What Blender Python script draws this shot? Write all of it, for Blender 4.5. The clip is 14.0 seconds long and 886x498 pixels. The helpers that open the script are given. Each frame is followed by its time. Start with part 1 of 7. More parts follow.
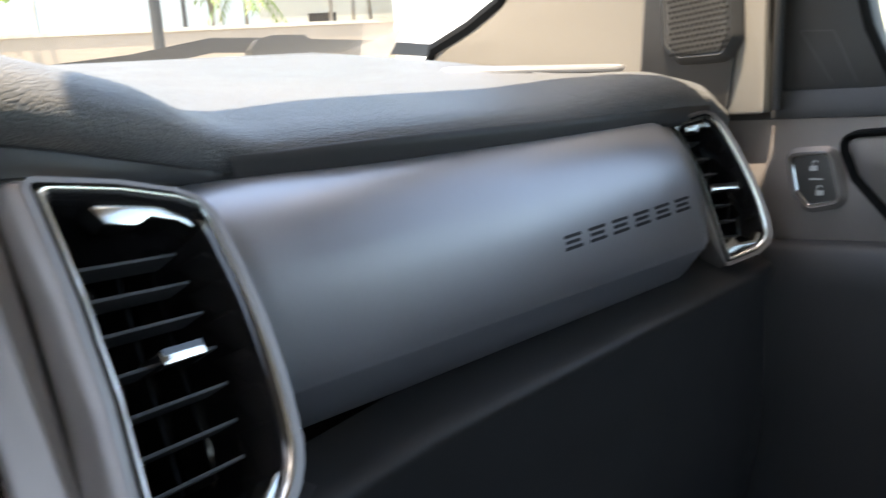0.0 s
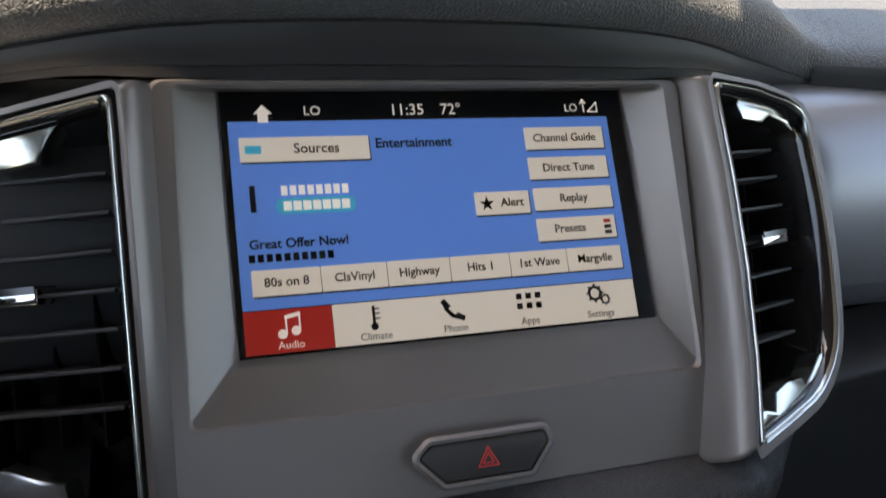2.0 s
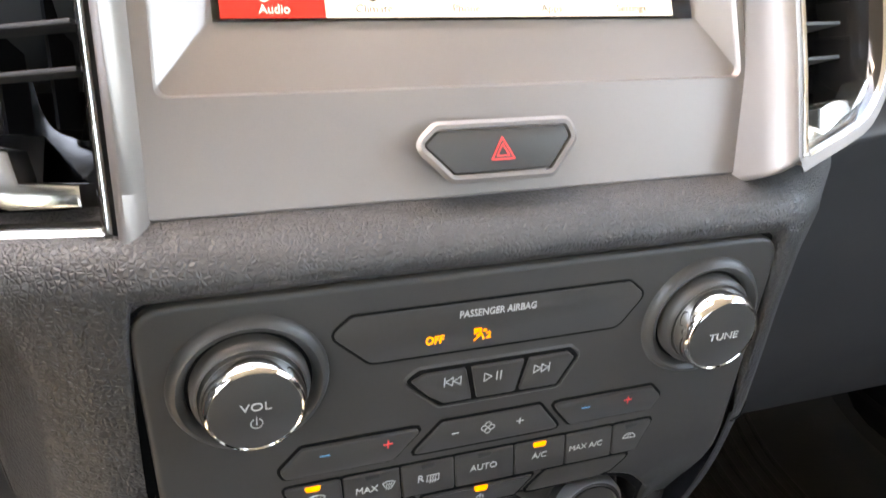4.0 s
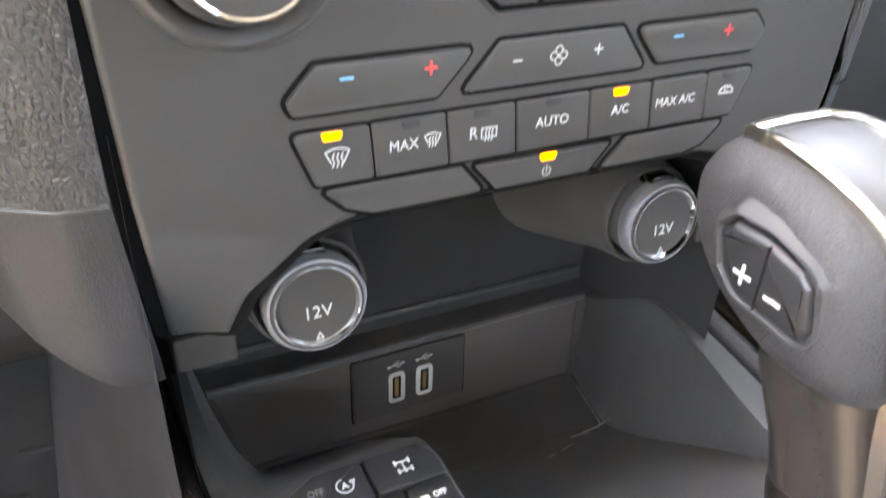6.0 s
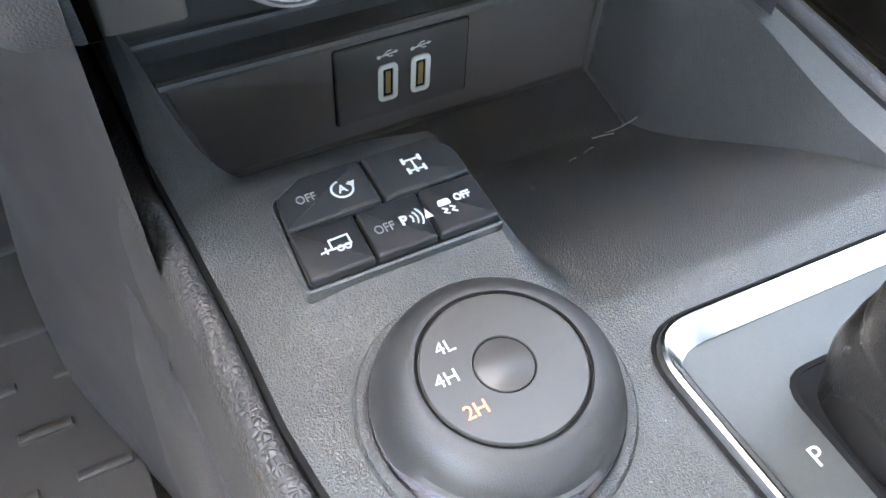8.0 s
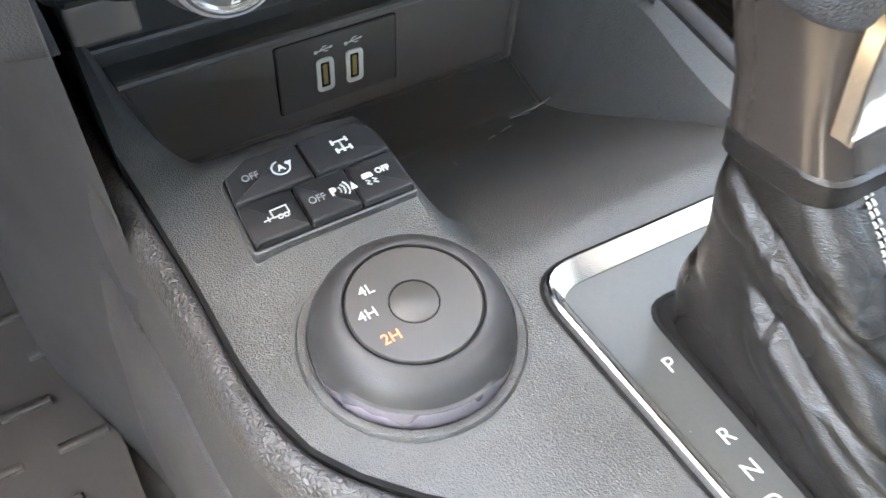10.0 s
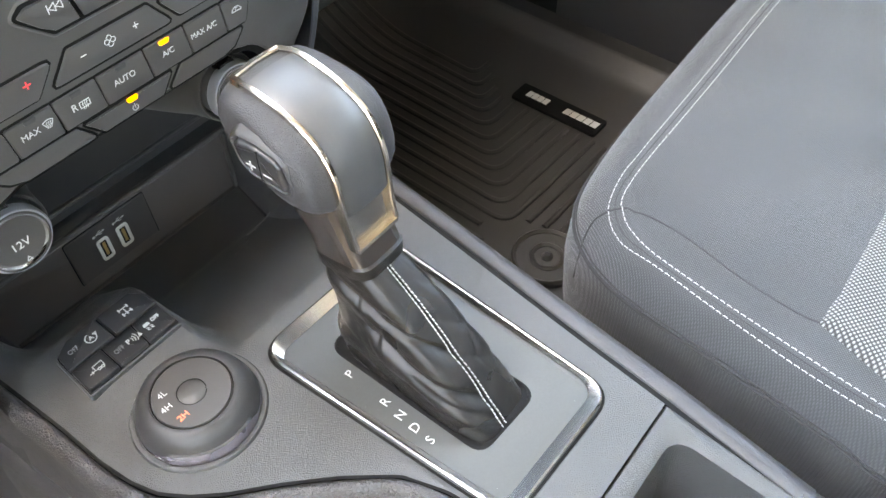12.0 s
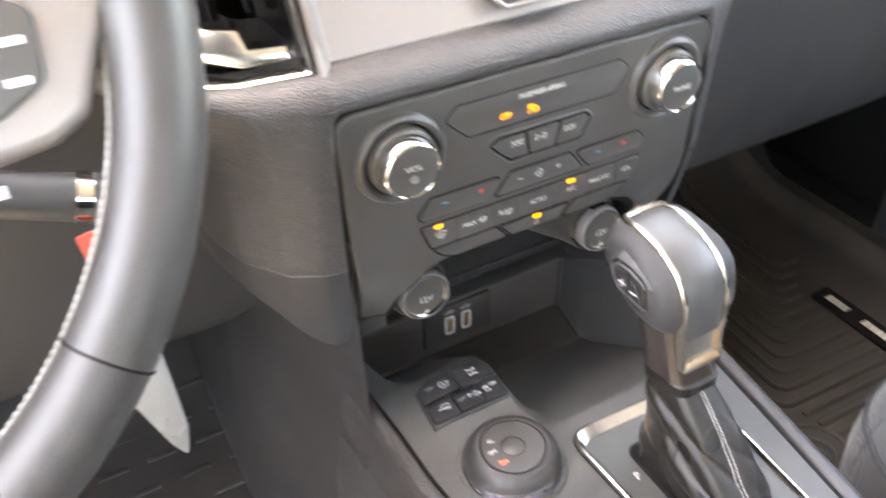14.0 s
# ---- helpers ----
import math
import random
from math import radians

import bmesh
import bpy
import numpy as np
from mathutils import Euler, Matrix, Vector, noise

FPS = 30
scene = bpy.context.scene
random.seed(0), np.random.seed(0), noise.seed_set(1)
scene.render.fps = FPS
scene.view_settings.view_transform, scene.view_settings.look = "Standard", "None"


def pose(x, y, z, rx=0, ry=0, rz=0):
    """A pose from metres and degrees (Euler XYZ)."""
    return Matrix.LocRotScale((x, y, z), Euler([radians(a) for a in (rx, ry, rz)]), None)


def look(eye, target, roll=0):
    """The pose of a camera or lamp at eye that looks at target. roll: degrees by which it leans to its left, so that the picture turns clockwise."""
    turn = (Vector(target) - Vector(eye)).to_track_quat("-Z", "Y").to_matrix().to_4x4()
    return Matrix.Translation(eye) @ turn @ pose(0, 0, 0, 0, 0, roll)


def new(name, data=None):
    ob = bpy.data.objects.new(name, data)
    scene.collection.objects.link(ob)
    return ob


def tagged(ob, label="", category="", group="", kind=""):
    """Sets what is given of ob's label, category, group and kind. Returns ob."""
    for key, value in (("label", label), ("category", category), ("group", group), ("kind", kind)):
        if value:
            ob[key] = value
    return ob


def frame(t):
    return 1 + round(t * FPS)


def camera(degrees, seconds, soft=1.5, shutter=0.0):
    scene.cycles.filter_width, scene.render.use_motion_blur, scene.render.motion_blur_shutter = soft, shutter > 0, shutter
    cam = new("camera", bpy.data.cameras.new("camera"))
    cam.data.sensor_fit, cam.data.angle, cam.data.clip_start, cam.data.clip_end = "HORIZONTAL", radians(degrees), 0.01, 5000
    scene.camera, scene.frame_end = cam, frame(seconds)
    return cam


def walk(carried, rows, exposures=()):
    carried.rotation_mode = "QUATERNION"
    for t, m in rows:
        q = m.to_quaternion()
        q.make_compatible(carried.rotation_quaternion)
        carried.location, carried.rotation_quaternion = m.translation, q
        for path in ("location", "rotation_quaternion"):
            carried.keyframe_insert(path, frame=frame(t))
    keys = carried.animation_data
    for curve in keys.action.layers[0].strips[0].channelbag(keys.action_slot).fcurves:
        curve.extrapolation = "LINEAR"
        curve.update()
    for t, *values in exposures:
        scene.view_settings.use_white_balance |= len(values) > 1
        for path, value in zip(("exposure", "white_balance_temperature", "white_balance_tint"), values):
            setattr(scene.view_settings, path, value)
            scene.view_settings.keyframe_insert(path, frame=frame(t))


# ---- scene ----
from mathutils.bvhtree import BVHTree

# the whole car leans a little nose-down against the level ground
CAR = pose(0, 0, 0, -7)

cam = camera(57.76, 14.0, shutter=0.3)
PATH = [
    (0.0, (0.0521, -0.2187, 0.4089), (1.3105, 1.3052, 0.1023), -7.33),
    (0.5, (-0.0032, -0.205, 0.4057), (1.0066, 1.4869, 0.0624), -4.95),
    (1.0, (-0.052, -0.1952, 0.4122), (0.7339, 1.6064, 0.0427), -2.57),
    (1.5, (-0.0922, -0.1944, 0.4205), (0.5442, 1.6503, -0.0177), -0.51),
    (2.0, (-0.1089, -0.2052, 0.4527), (0.5144, 1.5691, -0.2279), 2.89),
    (2.2, (-0.1098, -0.2076, 0.4528), (0.5056, 1.5463, -0.2855), 3.46),
    (4.3, (-0.1118, -0.1912, 0.3464), (0.5602, 1.4415, -0.593), 4.19),
    (4.5, (-0.1163, -0.1929, 0.3355), (0.5799, 1.4318, -0.6002), 4.04),
    (5.0, (-0.1239, -0.1959, 0.3194), (0.6214, 1.4094, -0.612), 3.49),
    (5.5, (-0.1283, -0.1813, 0.2756), (0.6361, 1.4193, -0.6484), 2.32),
    (6.0, (-0.1282, -0.1625, 0.2322), (0.6229, 1.3558, -0.8311), 2.17),
    (6.5, (-0.1273, -0.1519, 0.2055), (0.5952, 1.2865, -0.9815), 2.16),
    (7.0, (-0.1251, -0.142, 0.1862), (0.5583, 1.1742, -1.1556), 2.7),
    (7.2, (-0.1219, -0.1318, 0.1776), (0.5457, 1.123, -1.2295), 2.83),
    (9.3, (-0.1263, -0.1155, 0.1764), (0.5273, 0.862, -1.4414), 6.52),
    (9.5, (-0.1265, -0.1276, 0.187), (0.5382, 0.8569, -1.4221), 6.28),
    (10.0, (-0.1282, -0.1548, 0.2073), (0.5789, 0.8506, -1.3705), 5.54),
    (10.5, (-0.134, -0.1969, 0.2479), (0.6186, 0.8384, -1.2889), 2.45),
    (11.0, (-0.1405, -0.2327, 0.2953), (0.6874, 0.7475, -1.2389), -0.26),
    (11.5, (-0.1395, -0.2616, 0.3434), (0.8029, 0.6158, -1.1869), -1.04),
    (12.0, (-0.1396, -0.2692, 0.3666), (0.8638, 0.5306, -1.1675), -0.39),
    (12.5, (-0.1402, -0.2697, 0.3684), (0.8682, 0.5075, -1.174), -0.5),
    (13.0, (-0.1485, -0.2767, 0.3773), (0.8494, 0.5076, -1.1683), -0.43),
    (13.5, (-0.1864, -0.2916, 0.3974), (0.7412, 0.7881, -1.0076), -2.53),
    (14.0, (-0.2397, -0.3041, 0.4233), (0.4858, 1.082, -0.8226), -1.75),
]
EXPOSURES = [(0.0, 2.75, 8000, 10), (0.5, 2.85, 8000, 10), (1.0, 3.0, 9900, 11), (1.5, 2.75, 10200, 13), (2.0, 2.42, 8400, 13), (2.2, 2.55, 8300, 13), (4.3, 5.2, 10700, 15), (5.0, 5.38, 11200, 16),
             (5.5, 5.6, 11100, 17), (6.0, 6.15, 10200, 16), (6.5, 6.45, 9500, 14), (7.0, 6.36, 8500, 9), (9.3, 6.3, 9000, 9), (10.5, 6.26, 9800, 11), (11.5, 5.95, 10000, 12), (12.0, 5.82, 10000, 10),
             (12.5, 5.62, 10000, 10), (13.2, 5.7, 10000, 11), (13.5, 5.98, 10100, 12), (14.0, 5.9, 10700, 17)]
walk(cam, [(t, CAR @ look(eye, target, roll)) for t, eye, target, roll in PATH], EXPOSURES)

# ---- world, sun ----
SUN_AZ, SUN_EL = radians(-90), radians(75)      # azimuth from straight ahead, to the right
sky = bpy.data.worlds.new("sky")
scene.world = sky
sky.use_nodes = True
sky_tex = sky.node_tree.nodes.new("ShaderNodeTexSky")
sky_tex.sky_type, sky_tex.sun_disc = "NISHITA", False
sky_tex.sun_elevation, sky_tex.sun_rotation = SUN_EL, SUN_AZ
background = sky.node_tree.nodes["Background"]
background.inputs["Strength"].default_value = 0.15
sky.node_tree.links.new(sky_tex.outputs[0], background.inputs["Color"])
sun_dir = Vector((math.sin(SUN_AZ) * math.cos(SUN_EL), math.cos(SUN_AZ) * math.cos(SUN_EL), math.sin(SUN_EL)))
sun = new("sun", bpy.data.lights.new("sun", "SUN"))
sun.data.energy, sun.data.angle, sun.data.color = 3.3, radians(0.5), (1.0, 0.95, 0.88)
sun.matrix_world = look(sun_dir * 20, (0, 0, 0))


# ---- materials ----
def material(name, color, rough=0.5, metal=0.0, vary=0.12, grain=None, bump=0.0, spec=0.5, coat=0.0, speckle=0.0, fine=900.0, broad=14.0, emit=0.0, sheen=0.0):
    """grain: None, 'leather' or 'noise'; fine and broad: scales per metre of the two layers of variation."""
    m = bpy.data.materials.new(name)
    m.use_nodes = True
    nt = m.node_tree
    n, link = nt.nodes, nt.links.new
    p = n["Principled BSDF"]
    p.inputs["Metallic"].default_value = metal
    p.inputs["Specular IOR Level"].default_value = spec
    p.inputs["Coat Weight"].default_value = coat
    p.inputs["Coat Roughness"].default_value = 0.08
    p.inputs["Sheen Weight"].default_value = sheen
    if emit:
        p.inputs["Emission Color"].default_value = (*color, 1)
        p.inputs["Emission Strength"].default_value = emit
    co = n.new("ShaderNodeTexCoord")
    big, small = n.new("ShaderNodeTexNoise"), n.new("ShaderNodeTexNoise")
    big.inputs["Scale"].default_value, big.inputs["Detail"].default_value = broad, 3
    small.inputs["Scale"].default_value, small.inputs["Detail"].default_value = fine, 2
    for tex in (big, small):
        link(co.outputs["Object"], tex.inputs["Vector"])
    add = n.new("ShaderNodeMath")
    add.operation = "ADD"
    link(big.outputs["Fac"], add.inputs[0])
    link(small.outputs["Fac"], add.inputs[1])
    ramp = n.new("ShaderNodeMapRange")
    ramp.inputs["From Min"].default_value, ramp.inputs["From Max"].default_value = 0.6, 1.4
    ramp.inputs["To Min"].default_value, ramp.inputs["To Max"].default_value = 1 - vary, 1 + vary
    link(add.outputs[0], ramp.inputs["Value"])
    tint = n.new("ShaderNodeVectorMath")
    tint.operation = "SCALE"
    tint.inputs[0].default_value = color
    link(ramp.outputs[0], tint.inputs["Scale"])
    colour = tint.outputs[0]
    if speckle:
        dust = n.new("ShaderNodeTexVoronoi")
        dust.inputs["Scale"].default_value = 160
        link(co.outputs["Object"], dust.inputs["Vector"])
        spot = n.new("ShaderNodeMapRange")
        spot.inputs["From Min"].default_value, spot.inputs["From Max"].default_value = 0.045, 0.03
        spot.inputs["To Max"].default_value = speckle
        link(dust.outputs["Distance"], spot.inputs["Value"])
        few = n.new("ShaderNodeMath")
        few.operation = "MULTIPLY"
        pick = n.new("ShaderNodeMath")
        pick.operation = "GREATER_THAN"
        pick.inputs[1].default_value = 0.86
        parts_of = n.new("ShaderNodeSeparateColor")
        link(dust.outputs["Color"], parts_of.inputs[0])
        link(parts_of.outputs[0], pick.inputs[0])
        link(pick.outputs[0], few.inputs[0])
        link(spot.outputs[0], few.inputs[1])
        mix = n.new("ShaderNodeMix")
        mix.data_type = "RGBA"
        link(few.outputs[0], mix.inputs["Factor"])
        link(colour, mix.inputs["A"])
        mix.inputs["B"].default_value = (0.5, 0.5, 0.48, 1)
        colour = mix.outputs["Result"]
    link(colour, p.inputs["Base Color"])
    rr = n.new("ShaderNodeMapRange")
    rr.inputs["From Min"].default_value, rr.inputs["From Max"].default_value = 0.3, 0.7
    rr.inputs["To Min"].default_value, rr.inputs["To Max"].default_value = rough * 0.88, min(1.0, rough * 1.12)
    link(big.outputs["Fac"], rr.inputs["Value"])
    link(rr.outputs[0], p.inputs["Roughness"])
    if bump:
        b = n.new("ShaderNodeBump")
        b.inputs["Distance"].default_value = 0.00032 if grain == "leather" else 0.001
        b.inputs["Strength"].default_value = bump
        if grain == "leather":
            warp = n.new("ShaderNodeTexNoise")
            warp.inputs["Scale"].default_value = 180
            link(co.outputs["Object"], warp.inputs["Vector"])
            off = n.new("ShaderNodeVectorMath")
            off.operation = "SCALE"
            off.inputs["Scale"].default_value = 0.0016
            link(warp.outputs["Color"], off.inputs[0])
            moved = n.new("ShaderNodeVectorMath")
            moved.operation = "ADD"
            link(co.outputs["Object"], moved.inputs[0])
            link(off.outputs[0], moved.inputs[1])
            cell = n.new("ShaderNodeTexVoronoi")
            cell.feature = "DISTANCE_TO_EDGE"
            cell.inputs["Scale"].default_value = fine
            link(moved.outputs[0], cell.inputs["Vector"])
            pebble = n.new("ShaderNodeMapRange")
            pebble.interpolation_type = "SMOOTHSTEP"
            pebble.inputs["From Max"].default_value = 0.30
            link(cell.outputs["Distance"], pebble.inputs["Value"])
            link(pebble.outputs[0], b.inputs["Height"])
        else:
            link(small.outputs["Fac"], b.inputs["Height"])
        link(b.outputs[0], p.inputs["Normal"])
    return m


def weave(name, dark, light, scale, rough=0.85):
    """Woven cloth: two crossed waves of threads."""
    m = bpy.data.materials.new(name)
    m.use_nodes = True
    n, link = m.node_tree.nodes, m.node_tree.links.new
    p = n["Principled BSDF"]
    p.inputs["Roughness"].default_value = rough
    p.inputs["Sheen Weight"].default_value = 0.25
    co = n.new("ShaderNodeTexCoord")
    turn = n.new("ShaderNodeMapping")
    turn.inputs["Rotation"].default_value = (0, 0, radians(38))
    link(co.outputs["Object"], turn.inputs["Vector"])
    waves = []
    for direction in ("X", "Y"):
        w = n.new("ShaderNodeTexWave")
        w.bands_direction = direction
        w.inputs["Scale"].default_value = scale
        w.inputs["Distortion"].default_value = 0.6
        link(turn.outputs[0], w.inputs["Vector"])
        waves.append(w)
    mul = n.new("ShaderNodeMath")
    mul.operation = "MULTIPLY"
    link(waves[0].outputs["Fac"], mul.inputs[0])
    link(waves[1].outputs["Fac"], mul.inputs[1])
    big = n.new("ShaderNodeTexNoise")
    big.inputs["Scale"].default_value = 9
    link(co.outputs["Object"], big.inputs["Vector"])
    mix = n.new("ShaderNodeMix")
    mix.data_type = "RGBA"
    mix.inputs["A"].default_value, mix.inputs["B"].default_value = (*dark, 1), (*light, 1)
    link(mul.outputs[0], mix.inputs["Factor"])
    tone = n.new("ShaderNodeMapRange")
    tone.inputs["From Min"].default_value, tone.inputs["From Max"].default_value = 0.3, 0.7
    tone.inputs["To Min"].default_value, tone.inputs["To Max"].default_value = 0.9, 1.1
    link(big.outputs["Fac"], tone.inputs["Value"])
    sc = n.new("ShaderNodeVectorMath")
    sc.operation = "SCALE"
    link(mix.outputs["Result"], sc.inputs[0])
    link(tone.outputs[0], sc.inputs["Scale"])
    link(sc.outputs[0], p.inputs["Base Color"])
    b = n.new("ShaderNodeBump")
    b.inputs["Distance"].default_value, b.inputs["Strength"].default_value = 0.0006, 0.5
    link(mul.outputs[0], b.inputs["Height"])
    link(b.outputs[0], p.inputs["Normal"])
    return m


def clear_glass(name, tint=(0.93, 0.96, 0.95), gloss=0.03, ior=1.35):
    m = bpy.data.materials.new(name)
    m.use_nodes = True
    n, link = m.node_tree.nodes, m.node_tree.links.new
    n.remove(n["Principled BSDF"])
    clear, shine, mix, fr = (n.new("ShaderNode" + k) for k in ("BsdfTransparent", "BsdfGlossy", "MixShader", "Fresnel"))
    clear.inputs["Color"].default_value = (*tint, 1)
    shine.inputs["Roughness"].default_value = gloss
    fr.inputs["IOR"].default_value = ior
    link(fr.outputs[0], mix.inputs[0])
    link(clear.outputs[0], mix.inputs[1])
    link(shine.outputs[0], mix.inputs[2])
    link(mix.outputs[0], n["Material Output"].inputs["Surface"])
    return m


LEATHER = material("grained_black_leatherette", (0.042, 0.039, 0.038), 0.43, grain="leather", bump=0.85, fine=520, vary=0.15, spec=0.6)
# black dash leatherette, its base lightened to stand in for sunlight on the pad
DASH = material("sunlit_dash_leatherette", (0.072, 0.071, 0.070), 0.40, grain="leather", bump=1.0, fine=420, vary=0.15, spec=0.6, sheen=0.15)
FINE_LEATHER = material("fine_grained_soft_plastic", (0.042, 0.041, 0.042), 0.45, grain="leather", bump=0.3, fine=800, vary=0.15, speckle=0.25)
SOFT = material("matte_black_soft_plastic", (0.033, 0.032, 0.032), 0.5, bump=0.12, fine=2600, vary=0.15)
PANEL = material("satin_black_panel_plastic", (0.052, 0.049, 0.046), 0.42, bump=0.05, fine=2200, vary=0.1)
CONSOLE = material("satin_charcoal_console_plastic", (0.050, 0.051, 0.050), 0.38, grain="leather", bump=0.5, fine=1050, vary=0.14, speckle=0.35, spec=0.7)
PLATE = material("smooth_grey_shift_plate", (0.060, 0.063, 0.060), 0.40, vary=0.08, speckle=0.2, spec=0.4)
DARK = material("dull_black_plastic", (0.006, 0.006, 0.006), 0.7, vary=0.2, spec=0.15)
GLOSS = material("piano_black_plastic", (0.012, 0.011, 0.011), 0.12, vary=0.1, coat=0.5)
SILVER = material("silver_painted_plastic", (0.265, 0.233, 0.218), 0.42, metal=0.6, vary=0.05, fine=3000)
SILVER_DARK = material("dark_silver_painted_plastic", (0.40, 0.395, 0.41), 0.36, metal=0.7, vary=0.05, fine=3000)
CHAMPAGNE = material("warm_satin_metal_trim", (0.66, 0.61, 0.54), 0.18, metal=1.0, vary=0.05)
NECK = material("brown_grey_satin_neck", (0.030, 0.024, 0.021), 0.2, vary=0.08, coat=0.2)
CHROME = material("bright_chrome", (0.86, 0.85, 0.83), 0.06, metal=1.0, vary=0.03)
SATIN = material("brushed_satin_chrome", (0.72, 0.72, 0.68), 0.2, metal=1.0, vary=0.08)
KNOB = material("soft_black_knob_leather", (0.032, 0.031, 0.032), 0.52, grain="leather", bump=0.6, fine=1100, vary=0.12)
CAP = material("grey_satin_knob_cap", (0.062, 0.061, 0.060), 0.40, metal=0.2, vary=0.04)
# console plastic in a lighter tone, bounced light on the tray wall painted in
LIT_TRAY = material("lightened_charcoal_tray_plastic", (0.085, 0.077, 0.072), 0.40, bump=0.05, fine=2200, vary=0.1)
RING = material("polished_satin_chrome", (0.46, 0.455, 0.44), 0.20, metal=1.0, vary=0.06)
SIDE_SKIN = material("soft_blue_black_side_skin", (0.031, 0.031, 0.033), 0.5, grain="leather", bump=0.25, fine=800, vary=0.15)
BOOT = material("creased_smooth_black_leather", (0.011, 0.0095, 0.0085), 0.27, grain="leather", bump=0.3, fine=1300, vary=0.25, spec=0.45)
ROCKER = material("dark_satin_rocker", (0.020, 0.020, 0.021), 0.36, vary=0.08)
THREAD = material("pale_grey_thread", (0.37, 0.36, 0.34), 0.8, vary=0.1)
RUBBER = material("black_rubber_mat", (0.034, 0.033, 0.032), 0.5, bump=0.1, fine=1800, vary=0.2)
CARPET = material("dark_grey_carpet", (0.03, 0.03, 0.029), 0.95, bump=0.6, fine=1500, vary=0.3)
CLOTH = weave("dark_grey_seat_cloth", (0.032, 0.034, 0.036), (0.060, 0.062, 0.064), 300)
INSERT = weave("speckled_grey_seat_insert", (0.022, 0.022, 0.023), (0.30, 0.30, 0.285), 150)
BEIGE = material("pale_grey_pillar_trim", (0.22, 0.20, 0.176), 0.7, bump=0.1, fine=1200, vary=0.05)
HEADLINER = material("light_grey_headliner", (0.55, 0.53, 0.5), 0.95, bump=0.2, fine=900, vary=0.05)
WHITE_INK = material("white_printed_marking", (0.54, 0.54, 0.525), 0.5, vary=0.03)
GREY_INK = material("dim_grey_marking", (0.2, 0.2, 0.2), 0.5, vary=0.03)
# dark tone painting the shade of the lettering on the silver panel
LETTER_SHADE = material("shadowed_engraving", (0.03, 0.03, 0.035), 0.6, vary=0.05)
AMBER = material("lit_amber_indicator", (1.0, 0.29, 0.01), 0.4, emit=0.055, vary=0.02)
ORANGE = material("lit_orange_marking", (1.0, 0.22, 0.10), 0.4, emit=0.025, vary=0.02)
RED_INK = material("red_marking", (0.7, 0.06, 0.06), 0.5, emit=0.015, vary=0.02)
BLUE_INK = material("blue_marking", (0.08, 0.32, 0.6), 0.5, emit=0.015, vary=0.02)
CLEAR = clear_glass("clear_window_glass")
TINTED = clear_glass("privacy_glass", (0.66, 0.68, 0.68), 0.03)
SCREEN_GLASS = clear_glass("screen_cover_glass", (0.97, 0.97, 0.97), 0.04, 1.2)


def lit(name, color, power):
    """A field of the lit display."""
    return material(name, color, 0.3, emit=power, vary=0.02, spec=0.2)


LCD = 0.072
UI_BLUE = lit("display_blue", (0.10, 0.275, 0.80), LCD)
UI_WHITE = lit("display_white_field", (0.78, 0.74, 0.68), LCD)
UI_RED = lit("display_red_field", (0.42, 0.03, 0.025), LCD)
UI_TEXT = lit("display_bright_text", (0.95, 0.93, 0.9), LCD)
UI_CYAN = lit("display_cyan_field", (0.03, 0.42, 0.66), LCD)
UI_BLACK = material("display_black", (0.006, 0.006, 0.007), 0.25, vary=0.02)
UI_INK = material("display_dark_text", (0.01, 0.011, 0.015), 0.35, vary=0.02)


# ---- mesh helpers ----
def basis(o, u, v, n):
    """A pose whose x, y and z axes are u, v and n, at o."""
    return Matrix(((u[0], v[0], n[0], o[0]), (u[1], v[1], n[1], o[1]), (u[2], v[2], n[2], o[2]), (0, 0, 0, 1)))


def thing(name, label, category, group="", kind="", tilt=True):
    ob = new(name)
    ob.empty_display_size = 0.02
    if tilt:
        ob.matrix_basis = CAR
    return tagged(ob, label, category, group, kind)


def part(name, bm, mat, parent, label="", sharp=38, kind=""):
    bmesh.ops.recalc_face_normals(bm, faces=bm.faces)
    me = bpy.data.meshes.new(name)
    bm.to_mesh(me)
    bm.free()
    me.materials.append(mat)
    me.shade_smooth()
    me.set_sharp_from_angle(angle=radians(sharp))
    ob = new(name, me)
    ob.parent = parent
    return tagged(ob, label, kind=kind)


def fillet(poly, r, n=5):
    """The polygon with its corners rounded; r: one radius or one for each corner."""
    out = []
    k = len(poly)
    for i, c in enumerate(poly):
        rad = r[i] if isinstance(r, (list, tuple)) else r
        a, b, c = Vector(poly[i - 1]), Vector(poly[(i + 1) % k]), Vector(c)
        da, db = (a - c), (b - c)
        if rad <= 0:
            out.append(tuple(c))
            continue
        half = da.angle(db) / 2
        d = min(rad / math.tan(half), da.length * 0.49, db.length * 0.49)
        p, q = c + da.normalized() * d, c + db.normalized() * d
        for j in range(n + 1):
            s = j / n
            out.append(tuple(p * (1 - s) ** 2 + c * 2 * s * (1 - s) + q * s * s))
    return out


